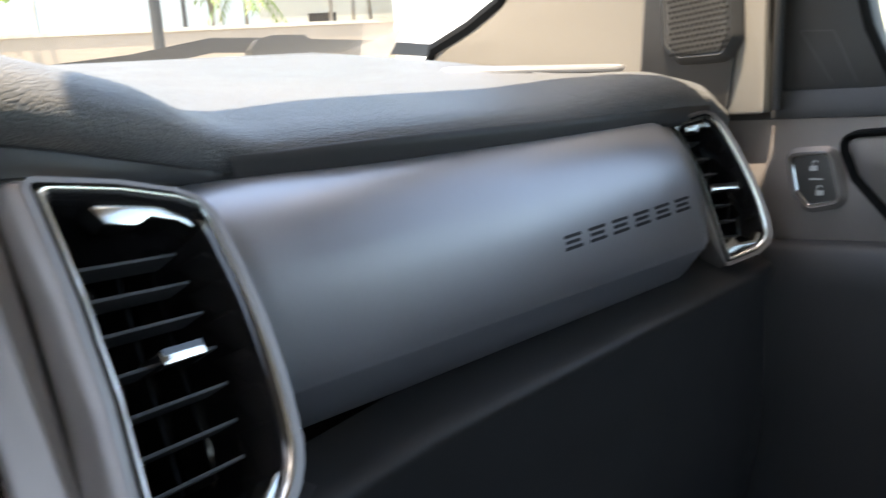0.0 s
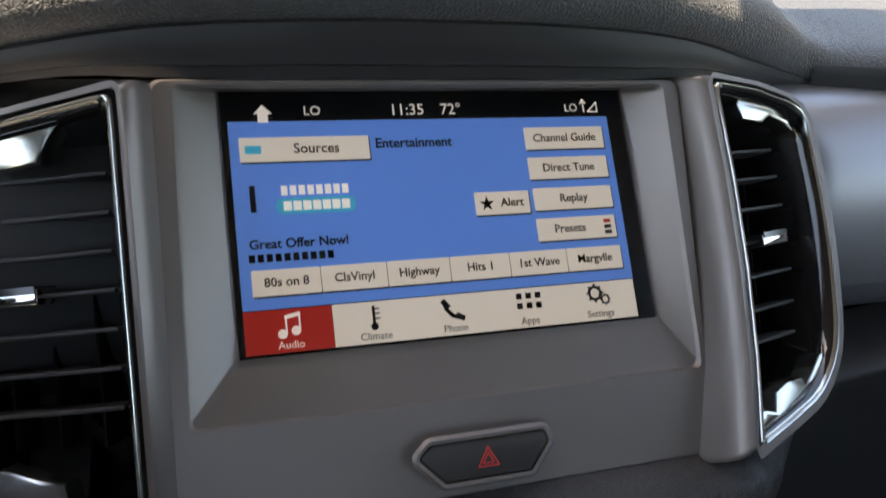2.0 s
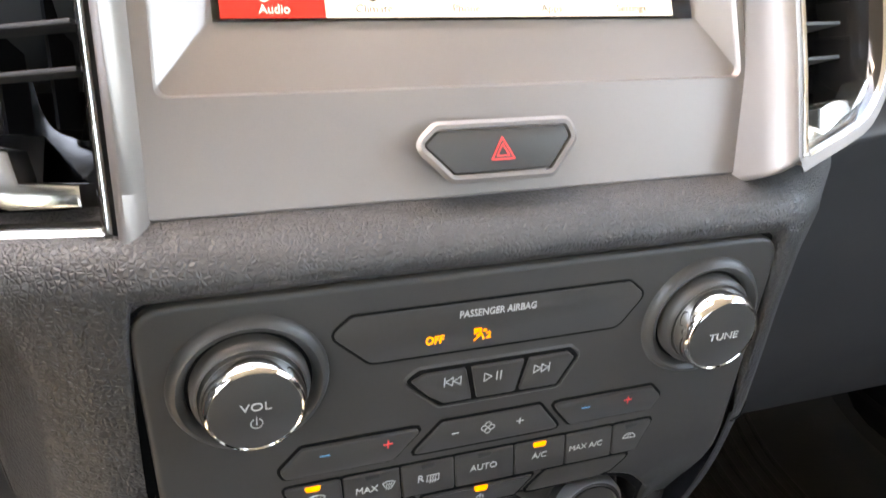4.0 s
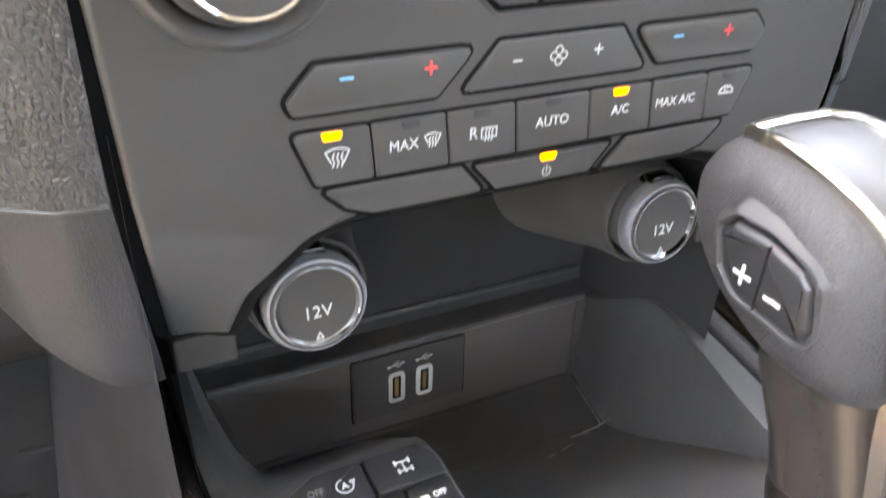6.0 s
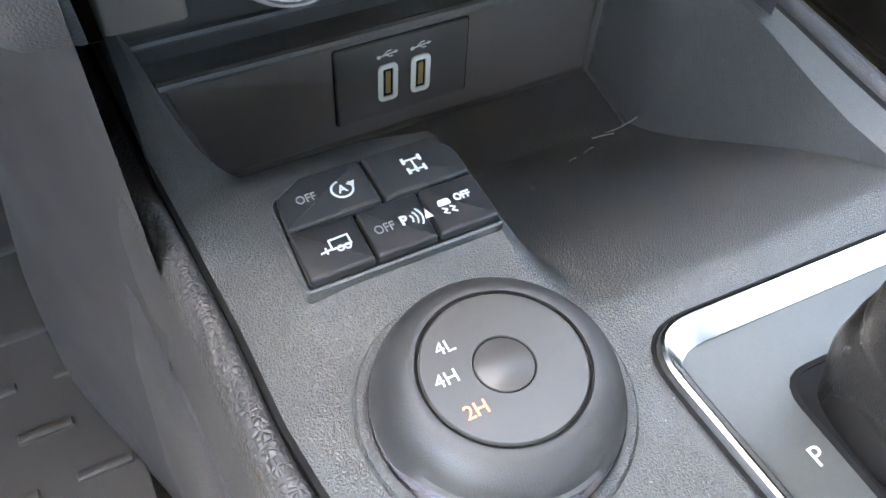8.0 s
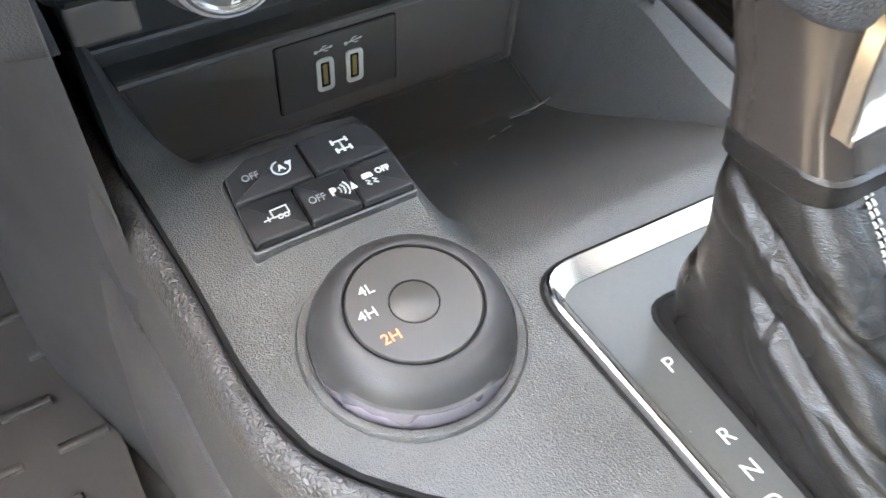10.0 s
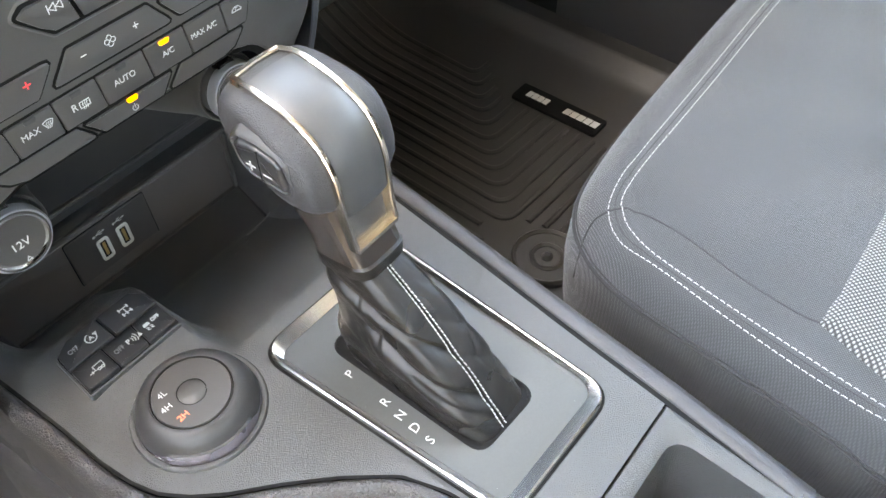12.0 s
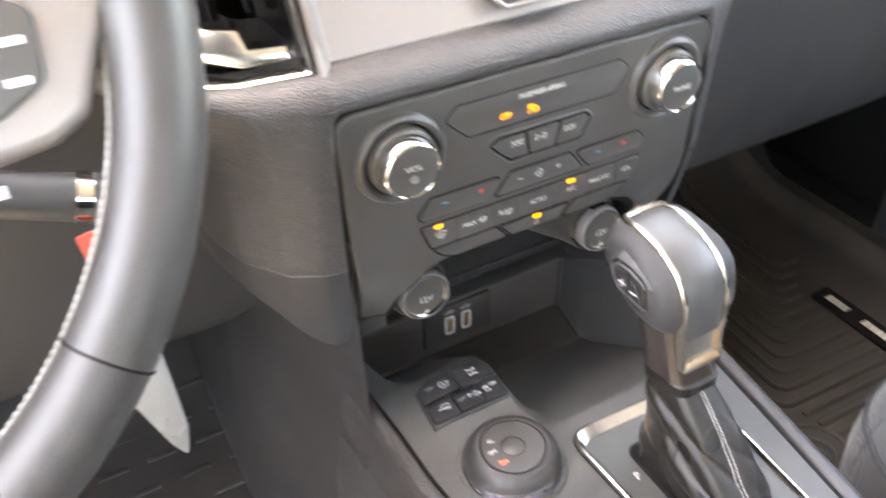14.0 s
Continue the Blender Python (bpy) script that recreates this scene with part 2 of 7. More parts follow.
def prism(poly, z0, z1, m=None, bevel=0.0, seg=2, bm=None):
    """A polygon drawn in the plane of m, from z0 to z1 along its normal, with the upper edge rounded."""
    bm = bm or bmesh.new()
    m = m or Matrix()
    a = sum(poly[i - 1][0] * poly[i][1] - poly[i][0] * poly[i - 1][1] for i in range(len(poly)))
    if a < 0:
        poly = poly[::-1]
    low = [bm.verts.new(m @ Vector((x, y, z0))) for x, y in poly]
    rings = [low]
    cx = sum(p[0] for p in poly) / len(poly)
    cy = sum(p[1] for p in poly) / len(poly)
    steps = [(0, z1)] if not bevel else [(bevel * (1 - math.cos(math.pi / 2 * i / seg)), z1 - bevel * (1 - math.sin(math.pi / 2 * i / seg))) for i in range(seg + 1)]
    for inset, z in steps:
        ring = []
        for i, (x, y) in enumerate(poly):
            if inset:
                p, q = Vector(poly[i - 1]), Vector(poly[(i + 1) % len(poly)])
                e1, e2 = (Vector((x, y)) - p), (q - Vector((x, y)))
                n1, n2 = Vector((-e1.y, e1.x)), Vector((-e2.y, e2.x))
                d = (n1.normalized() if n1.length else n2.normalized()) + (n2.normalized() if n2.length else n1.normalized())
                d = d.normalized() if d.length > 1e-9 else Vector((cx - x, cy - y)).normalized()
                x, y = x + d.x * inset, y + d.y * inset
            ring.append(bm.verts.new(m @ Vector((x, y, z))))
        rings.append(ring)
    for r0, r1 in zip(rings, rings[1:]):
        for i in range(len(r0)):
            bm.faces.new((r0[i - 1], r0[i], r1[i], r1[i - 1]))
    bm.faces.new(rings[-1])
    bm.faces.new(low[::-1])
    return bm


def loft(rings, bm=None, closed=True, caps=True):
    """A skin over rings of equally many points."""
    bm = bm or bmesh.new()
    vs = [[bm.verts.new(p) for p in r] for r in rings]
    k = len(vs[0])
    for a, b in zip(vs, vs[1:]):
        for i in range(0 if closed else 1, k):
            bm.faces.new((a[i - 1], a[i], b[i], b[i - 1]))
    if caps and closed:
        bm.faces.new(vs[0][::-1])
        bm.faces.new(vs[-1])
    return bm


def lathe(profile, m=None, n=48, bm=None, cap=True):
    """profile: (radius, height) round the z axis of m."""
    m = m or Matrix()
    rings = [[m @ Vector((r * math.cos(2 * math.pi * i / n), r * math.sin(2 * math.pi * i / n), z)) for i in range(n)] for r, z in profile]
    return loft(rings, bm, True, cap)


def spline(pts, n=6, closed=False):
    """A smooth line through the points."""
    p = [Vector(q) for q in pts]
    k = len(p)
    out = []
    for i in range(k if closed else k - 1):
        a, b = p[i], p[(i + 1) % k]
        z = p[i - 1] if closed or i else a * 2 - b
        c = p[(i + 2) % k] if closed or i + 2 < k else b * 2 - a
        for j in range(n):
            s = j / n
            out.append(0.5 * (2 * a + (b - z) * s + (2 * z - 5 * a + 4 * b - c) * s * s + (3 * a - z - 3 * b + c) * s ** 3))
    return out if closed else out + [p[-1]]


def sweep(path, section, up=(0, 0, 1), closed=False, bm=None):
    """A section (side, up) swept along a path; section may be a function of the share of the way."""
    path = [Vector(p) for p in path]
    k, rings = len(path), []
    for i, p in enumerate(path):
        a = path[i - 1] if closed or i else p
        b = path[(i + 1) % k] if closed or i + 1 < k else p
        t = (b - a).normalized()
        side = t.cross(Vector(up)).normalized()
        top = side.cross(t)
        rings.append([p + side * s + top * h for s, h in (section(i / (k - 1)) if callable(section) else section)])
    if closed:
        rings.append(rings[0])
        bm = loft(rings, bm, True, False)
        bmesh.ops.remove_doubles(bm, verts=bm.verts, dist=1e-6)
        return bm
    return loft(rings, bm, True, True)


def circle(r, n=10, squash=1.0):
    return [(r * math.cos(2 * math.pi * i / n), squash * r * math.sin(2 * math.pi * i / n)) for i in range(n)]


def grid(fn, us, vs, bm=None):
    bm = bm or bmesh.new()
    rows = [[bm.verts.new(fn(u, v)) for u in us] for v in vs]
    for a, b in zip(rows, rows[1:]):
        for i in range(1, len(a)):
            bm.faces.new((a[i - 1], a[i], b[i], b[i - 1]))
    return bm


def steps(a, b, n):
    return [a + (b - a) * i / n for i in range(n + 1)]


def smooth(a, b, x):
    s = min(1.0, max(0.0, (x - a) / (b - a)))
    return s * s * (3 - 2 * s)


def along(table, x):
    """Straight lines between the (x, value...) rows of a table."""
    if x <= table[0][0]:
        return table[0][1:]
    for p, q in zip(table, table[1:]):
        if x <= q[0]:
            s = (x - p[0]) / (q[0] - p[0])
            return tuple(a + (b - a) * s for a, b in zip(p[1:], q[1:]))
    return table[-1][1:]


def stroke(bm, pts, w, m, h=0.00015):
    """A thin flat line on the plane of m."""
    pts = [Vector(p) for p in pts]
    for a, b in zip(pts, pts[1:]):
        d = (b - a).normalized() * (w * 0.5)
        s = Vector((-d.y, d.x))
        prism([tuple(a - d * 0.6 - s), tuple(b + d * 0.6 - s), tuple(b + d * 0.6 + s), tuple(a - d * 0.6 + s)], 0, h, m, bm=bm)
    return bm


def arc(cx, cy, r, a0, a1, n=12):
    return [(cx + r * math.cos(radians(a0 + (a1 - a0) * i / n)), cy + r * math.sin(radians(a0 + (a1 - a0) * i / n))) for i in range(n + 1)]


def text(words, size, m, mat, parent, name="lettering", align="CENTER", label="", bold=0.0, wide=1.0, depth=0.0001):
    """Writing in the built-in font as a mesh; size: height of its capitals."""
    cu = bpy.data.curves.new(name, "FONT")
    cu.body, cu.size, cu.align_x, cu.align_y = words, size / 0.70, align, "CENTER"
    cu.extrude, cu.offset, cu.resolution_u = depth, bold, 3
    tmp = new(name, cu)
    me = bpy.data.meshes.new_from_object(tmp.evaluated_get(bpy.context.evaluated_depsgraph_get()))
    bpy.data.objects.remove(tmp)
    me.transform(m @ Matrix.Diagonal((wide, 1, 1, 1)))
    me.materials.clear()
    me.materials.append(mat)
    ob = new(name, me)
    ob.parent = parent
    return tagged(ob, label)


def at(m, x, y, z=0.0, turn=0.0):
    return m @ pose(x, y, z, 0, 0, turn)


def box(x0, x1, y0, y1, z0, z1, bevel=0.0, m=None, bm=None):
    r = bevel
    return prism(fillet([(x0, y0), (x1, y0), (x1, y1), (x0, y1)], r, 3) if r else [(x0, y0), (x1, y0), (x1, y1), (x0, y1)], z0, z1, m, r, 2, bm)


# ---- frames of the main surfaces ----
SCREEN = basis((0, 0.0795, 0.305), (1, 0, 0), (0, 0.52, 0.854), (0, -0.854, 0.52))
STACK = basis((0, 0.029, 0), (1, 0, 0), (0, 0, 1), (0, -1, 0))
BEZEL = basis((0, 0.0455, 0.2450), (1, 0, 0), (0, 0.414, 0.910), (0, -0.910, 0.414))
TOP = Matrix()
USB = basis((0, 0.1365, 0), (1, 0, 0), (0, 0, 1), (0, -1, 0))

# ---- cabin shell ----
floor = thing("floor", "dark grey carpeted cabin floor under the mats", "floor", kind="structure")
part("carpet", box(-0.74, 0.74, -1.5, 0.45, -0.32, -0.268, m=TOP), CARPET, floor)
part("toe_board", grid(lambda u, v: (u, 0.36 + 0.20 * v, -0.268 + 0.42 * v * v), steps(-0.74, 0.74, 8), steps(0, 1, 8)), CARPET, floor)
part("firewall", box(-0.74, 0.74, 0.57, 0.60, 0.1, 0.46), DARK, floor)

part("underbody", box(-0.72, 0.72, -1.5, 0.6, -0.84, -0.33, 0.02), DARK, floor, "dark underbody of the cab")

ceiling = thing("ceiling", "light grey fabric headliner of the cab", "ceiling", kind="structure")


def roof_edge(x):
    """Front edge of the roof, with an unseen bulge added forward to shade the dash."""
    return 0.043 + 0.11 * smooth(-0.01, 0.06, x) * (1 - smooth(0.38, 0.56, x))


def roof_z(u, v):
    return 1.02 - 0.10 * (u / 0.72) ** 2 - 0.04 * smooth(-0.5, 0.2, v)


part("headliner", grid(lambda u, v: (u, -1.5 + (roof_edge(u) - 0.006 + 1.5) * v, roof_z(u, -1.5 + 1.66 * v)), steps(-0.66, 0.66, 48), steps(0, 1, 8)), HEADLINER, ceiling)
part("roof_panel", grid(lambda u, v: (u, -1.55 + (roof_edge(u) + 1.55) * v, roof_z(u, -1.5 + 1.66 * v) + 0.04), steps(-0.72, 0.72, 48), steps(0, 1, 8)), SILVER_DARK, ceiling)
part("header_beam", loft([[Vector((u, roof_edge(u) + dy, roof_z(u, 0.16) + dz)) for dy, dz in ((-0.06, -0.004), (-0.015, -0.010), (0.0, -0.004), (0.004, 0.03), (-0.01, 0.046), (-0.06, 0.046))] for u in steps(-0.70, 0.70, 56)]), HEADLINER, ceiling, sharp=50)

rear = thing("wall_rear", "dark rear cab wall with a wide window", "wall", kind="structure")
part("lower_panel", box(-0.74, 0.74, -1.56, -1.5, -0.3, 0.5), DARK, rear)
part("upper_panel", box(-0.74, 0.74, -1.56, -1.5, 0.86, 1.05), HEADLINER, rear)
for sx in (-1, 1):
    part("corner_post", box(min(sx * 0.74, sx * 0.6), max(sx * 0.74, sx * 0.6), -1.56, -1.5, 0.5, 0.86), HEADLINER, rear)


def pillar(sx):
    """Front roof pillar with its pale trim, from the dash corner up to the roof."""
    side = "right" if sx > 0 else "left"
    ob = thing("pillar_trim", "pale warm-grey front pillar trim beside the windscreen", "pillar", kind="structure")
    front = [(0.0, 0.565, 0.43), (0.12, 0.533, 0.495), (0.2, 0.470, 0.508), (0.3, 0.403, 0.530), (0.42, 0.345, 0.60), (1.0, 0.11, 1.02)]
    back = [(0.0, 0.215, 0.40), (0.2, 0.222, 0.48), (0.42, 0.215, 0.60), (1.0, 0.03, 1.0)]
    rows, border = [], []
    for s in steps(0, 1, 24):
        f, b = along(front, s), along(back, s)
        inset = 0.70 - 0.06 * smooth(0.3, 1.0, s)
        mid = [(f[i] + b[i]) / 2 for i in (0, 1)]
        rows.append([(sx * (inset + 0.05), f[0] + 0.02, f[1]), (sx * inset, f[0], f[1]), (sx * (inset - 0.010), mid[0], mid[1]),
                     (sx * inset, b[0], b[1]), (sx * (inset + 0.05), b[0] - 0.01, b[1])])
        border.append((sx * (inset + 0.006), f[0] + 0.008, f[1] + 0.002))
    part("trim", loft(rows, None, True, True), BEIGE, ob, sharp=50)
    part("glass_border", sweep(border, circle(0.010, 8)), DARK, ob, "black windscreen border")
    return ob


pillar(1)
pillar(-1)

windscreen = thing("window_1", "clear laminated windscreen above the dashboard", "windscreen", kind="structure")
pane = part("pane", grid(lambda u, v: (u, 0.80 - 0.66 * v - 0.10 * (u / 0.7) ** 2, 0.47 + 0.53 * v), steps(-0.72, 0.72, 12), steps(0, 0.86, 6)), CLEAR, windscreen)
pane.visible_shadow = False


mirror = thing("rear_view_mirror", "black rear-view mirror under the roof edge", "mirror")
part("housing", prism(fillet([(-0.13, -0.035), (0.12, -0.035), (0.12, 0.04), (-0.13, 0.04)], 0.02), -0.03, 0.03, basis((-0.04, 0.17, 0.90), (1, 0, 0), (0, 0.3, 0.95), (0, -0.95, 0.3)), 0.01), DARK, mirror)
part("stem", sweep([(-0.04, 0.20, 0.92), (-0.04, 0.22, 0.96)], circle(0.03, 10), up=(1, 0, 0)), DARK, mirror)


def roof_post(sx):
    ob = thing("door_post", "dark trimmed post behind the front door", "post", kind="structure")
    part("post", box(min(sx * 0.70, sx * 0.76), max(sx * 0.70, sx * 0.76), -0.78, -0.66, -0.3, 1.0), HEADLINER, ob)
    part("sill", box(min(sx * 0.70, sx * 0.78), max(sx * 0.70, sx * 0.78), -1.5, 0.5, -0.34, -0.24, 0.01), DARK, ob)
    part("side_rail", box(min(sx * 0.63, sx * 0.76), max(sx * 0.63, sx * 0.76), -1.5, 0.19, 0.88, 1.03, 0.01), HEADLINER, ob)
    part("rear_side", box(min(sx * 0.72, sx * 0.76), max(sx * 0.72, sx * 0.76), -1.5, -0.78, -0.3, 0.42), DARK, ob)
    part("cowl_side", box(min(sx * 0.71, sx * 0.76), max(sx * 0.71, sx * 0.76), 0.19, 0.6, -0.3, 0.43), DARK, ob)


roof_post(1)
roof_post(-1)
rear_glass = thing("window_2", "dark tinted rear window of the cab", "window", kind="structure")
part("pane", box(-0.6, 0.6, -1.535, -1.53, 0.5, 0.86), TINTED, rear_glass).visible_shadow = False
for sx in (-1, 1):
    side_glass = thing("window_3" if sx < 0 else "window_4", "dark tinted rear side window", "window", kind="structure")
    part("pane", box(sx * 0.74 - 0.002, sx * 0.74 + 0.002, -1.5, -0.78, 0.42, 0.9), TINTED, side_glass).visible_shadow = False
driver_door = thing("door_2", "plain dark driver door standing ajar, window down", "door", kind="structure")
driver_door.matrix_basis = CAR @ pose(-0.74, 0.22, 0, 0, 0, -12) @ pose(0.74, -0.22, 0)
part("panel", box(-0.76, -0.70, -0.66, 0.22, -0.30, 0.41, 0.01), SOFT, driver_door)
part("corner_panel", prism([(0.24, 0.40), (0.0, 0.40), (0.03, 0.60), (0.08, 0.90), (0.24, 0.90)], 0.0, 0.02, basis((-0.74, 0, 0), (0, 1, 0), (0, 0, 1), (1, 0, 0))), SOFT, driver_door)

# ---- dashboard ----
dash = thing("dashboard", "black grained dashboard with silver trim across the cab", "dashboard")

# front lip of the pad: x, y, z
LIP = [(-0.70, 0.15, 0.392), (-0.33, 0.152, 0.398), (-0.25, 0.163, 0.399), (-0.223, 0.163, 0.402), (-0.178, 0.141, 0.411), (-0.121, 0.121, 0.423), (-0.06, 0.112, 0.428),
       (0.0, 0.110, 0.429), (0.06, 0.112, 0.428), (0.121, 0.121, 0.423), (0.178, 0.141, 0.411), (0.223, 0.163, 0.402), (0.25, 0.163, 0.399), (0.33, 0.152, 0.398), (0.48, 0.15, 0.394), (0.66, 0.15, 0.391)]
# from the lip: share of the way to the windscreen or metres back, metres up
ROLL = [(0.035, -0.006), (0.010, -0.003), (0.0, 0.004), (-0.003, 0.012), (-0.001, 0.021), (0.006, 0.0295), (0.016, 0.0355), (0.032, 0.0405), (0.065, 0.0450), (0.11, 0.0485)]
# the same ahead of the passenger, where the edge is a chamfer over a dark facing
CHAMFER = [(0.030, -0.0085), (0.010, -0.0075), (0.002, -0.004), (0.0008, 0.003), (0.0010, 0.0072), (0.0075, 0.0130), (0.0165, 0.0180), (0.030, 0.0225), (0.062, 0.0325), (0.11, 0.0470)]
lip_line = spline([(x, y, z) for x, y, z in LIP], 5)


def pad_row(p):
    end = 1.0 - 0.35 * smooth(0.60, 0.69, abs(p.x))
    w = smooth(0.19, 0.27, abs(p.x)) * (1 - smooth(0.46, 0.64, abs(p.x)))
    row = [Vector((p.x, p.y + a + (c - a) * w, p.z + (b + (d - b) * w) * end)) for (a, b), (c, d) in zip(ROLL, CHAMFER)]
    hump = 0.012 * (1 - smooth(0.16, 0.30, abs(p.x)))
    last = row[-1]
    for s in steps(0, 1, 8)[1:]:
        row.append(Vector((p.x, last.y + (0.74 - last.y) * s, last.z + (0.526 - last.z) * s + 0.004 * math.sin(math.pi * s) + hump * math.sin(math.pi * s))))
    return row


rows = [pad_row(p) for p in lip_line]
rows.append([Vector((0.685, q.y, q.z - 0.018)) for q in rows[-1]])
part("dash_pad", loft(rows, None, False, False), DASH, dash, "grained black padded dash top", sharp=60)

# smooth dark facing under the chamfer, from the centre to the outer vent
band = [[p + Vector((0, a, b)) for a, b in ((0.014, -0.0090), (0.003, -0.0085), (-0.0004, -0.004), (-0.0012, 0.002), (-0.0010, 0.0062), (0.0012, 0.0074))] for p in lip_line if 0.235 < p.x < 0.665]
part("lip_facing", loft(band, None, False, False), SOFT, dash, "smooth black facing under the dash edge", sharp=60)

# smooth facing under the lip, down to the screen surround
brow = []
for p in lip_line:
    if abs(p.x) < 0.27:
        w = smooth(0.13, 0.22, abs(p.x))
        foot = Vector((p.x, max(p.y + 0.006, 0.121 + 0.05 * w), 0.4045 - 0.012 * w))
        head = p + Vector((0, 0.003, -0.001))
        row = [head + Vector((0, 0.006, 0.003)), head]
        row += [head.lerp(foot, s) + Vector((0, -0.0025 * math.sin(math.pi * s), 0)) for s in (0.25, 0.5, 0.70)]
        row += [head.lerp(foot, 0.72) + Vector((0, -0.0022, 0.0)), head.lerp(foot, 0.76) + Vector((0, 0.0004, 0)), foot, foot + Vector((0, 0.03, -0.004))]
        brow.append(row)
part("brow", loft(brow, None, False, False), SOFT, dash, "smooth black facing under the dash lip", sharp=40)

# defroster outlet and its marking at the outer end of the dash top
demist_u, demist_n = Vector((0.80, -0.60, -0.105)).normalized(), Vector((0.0, -0.175, 0.985)).normalized()
demist_n = (demist_n - demist_u * demist_n.dot(demist_u)).normalized()
vent_m = basis((0.60, 0.285, 0.4450), demist_u, demist_n.cross(demist_u), demist_n)
part("defroster_frame", sweep([vent_m @ Vector((*p, 0.001)) for p in fillet([(-0.085, -0.010), (0.075, -0.010), (0.085, 0.012), (-0.075, 0.012)], 0.008)], circle(0.003, 8), closed=True), SILVER_DARK, dash, "pale side-window demister frame")
part("defroster_slot", prism(fillet([(-0.082, -0.008), (0.072, -0.008), (0.082, 0.010), (-0.072, 0.010)], 0.007), -0.01, 0.0012, vent_m), DARK, dash)
for i in range(4):
    part("demister_slat", prism([(-0.06 + 0.033 * i, -0.008), (-0.058 + 0.033 * i, -0.008), (-0.054 + 0.033 * i, 0.010), (-0.056 + 0.033 * i, 0.010)], 0, 0.0025, vent_m), SOFT, dash)
bar = bmesh.new()
for i in range(6):
    prism([(-0.05 + 0.0075 * i, -0.030), (-0.0445 + 0.0075 * i, -0.030), (-0.0445 + 0.0075 * i, -0.022), (-0.05 + 0.0075 * i, -0.022)], 0, 0.0008, vent_m, bm=bar)
part("embossed_mark", bar, SOFT, dash, "unreadable embossed marking")

# open storage tray on the crown of the dash
tray = fillet([(-0.13, 0.285), (0.10, 0.285), (0.15, 0.40), (0.12, 0.50), (-0.15, 0.50), (-0.18, 0.40)], 0.05)
part("tray_rim", sweep([(x, y, 0.487 + 0.07 * (y - 0.285)) for x, y in tray], circle(0.007, 8, 1.2), closed=True), FINE_LEATHER, dash, "raised rim of the dash-top tray")
part("tray_mat", prism([(x, y) for x, y in tray], 0.47, 0.484), RUBBER, dash)

# silver panel ahead of the passenger: profile y, z
FACE = [(0.178, 0.396), (0.164, 0.3945), (0.152, 0.391), (0.1435, 0.386), (0.137, 0.380), (0.131, 0.3735), (0.126, 0.366), (0.122, 0.358), (0.119, 0.350), (0.1155, 0.332), (0.1135, 0.315), (0.1125, 0.304), (0.1122, 0.2936), (0.1124, 0.2927), (0.1130, 0.2919), (0.1200, 0.2850), (0.1280, 0.2760), (0.1380, 0.2670), (0.1500, 0.2600)]


# outer edge of the centre vent, which the panel meets: z, x, y
VENT_EDGE = [(0.24, 0.1750, 0.050), (0.2642, 0.1800, 0.060), (0.2782, 0.2000, 0.075), (0.3034, 0.2080, 0.092), (0.3324, 0.2105, 0.108), (0.3636, 0.2090, 0.124), (0.3871, 0.2020, 0.134), (0.40, 0.195, 0.150)]


def face_row(s):
    """Row of the panel at the share s of the way from the vent to the outer end."""
    out = []
    for y, z in FACE:
        x0, y0 = along(VENT_EDGE, z)
        x = x0 + (0.603 - x0) * s
        near = 1 - smooth(0.0, 0.016, x - x0)
        out.append(Vector((x, y + 0.012 * smooth(0.575, 0.603, x) + (max(y, y0 + 0.003) - y) * near, z)))
    return out


part("passenger_trim", loft([face_row(x) for x in (0.0, 0.006, 0.012, 0.018, 0.024, 0.03, 0.036, 0.045, 0.06, 0.2, 0.4, 0.6, 0.8, 0.92, 0.94, 0.96, 0.98, 1.0)], None, False, False), SILVER_DARK, dash, "convex dark-silver panel ahead of the passenger", sharp=32)
# raised name plate marks, kept as plain bars
mark = basis((0.426, 0.1145, 0.3205), (1, 0, 0.03), (0, 0.11, 0.99), (0, -0.99, 0.11))
for i in range(6):
    letter = bmesh.new()
    x0 = 0.0245 * i
    for j, (a, b) in enumerate(((0.0, 0.0165), (0.0012, 0.0148), (0.0, 0.0165))):
        prism([(x0 + a, 0.0038 * j), (x0 + b, 0.0038 * j), (x0 + b, 0.0038 * j + 0.0021), (x0 + a, 0.0038 * j + 0.0021)], -0.004, 0.0008, mark, bm=letter)
    part("embossed_bar", letter, LETTER_SHADE, dash, "raised bars on the silver panel, painted dark as if shaded")

# dark lower half with its ridge, down to the glove box
LOW = [(0.150, 0.2625), (0.134, 0.2590), (0.120, 0.2545), (0.110, 0.2505), (0.1062, 0.2480), (0.1050, 0.2455), (0.1058, 0.2425), (0.115, 0.2230), (0.119, 0.190), (0.130, 0.10), (0.16, 0.0), (0.22, -0.06), (0.36, -0.05)]


def low_row(x):
    pull = 0.045 * (1 - smooth(0.13, 0.24, x))
    return [Vector((x, y - pull * smooth(0.16, 0.24, z) + 0.012 * smooth(0.58, 0.68, x), z + (0.010 * smooth(0.32, 0.62, x) - 0.012 * (1 - smooth(0.22, 0.34, x))) * smooth(0.19, 0.23, z))) for y, z in LOW]


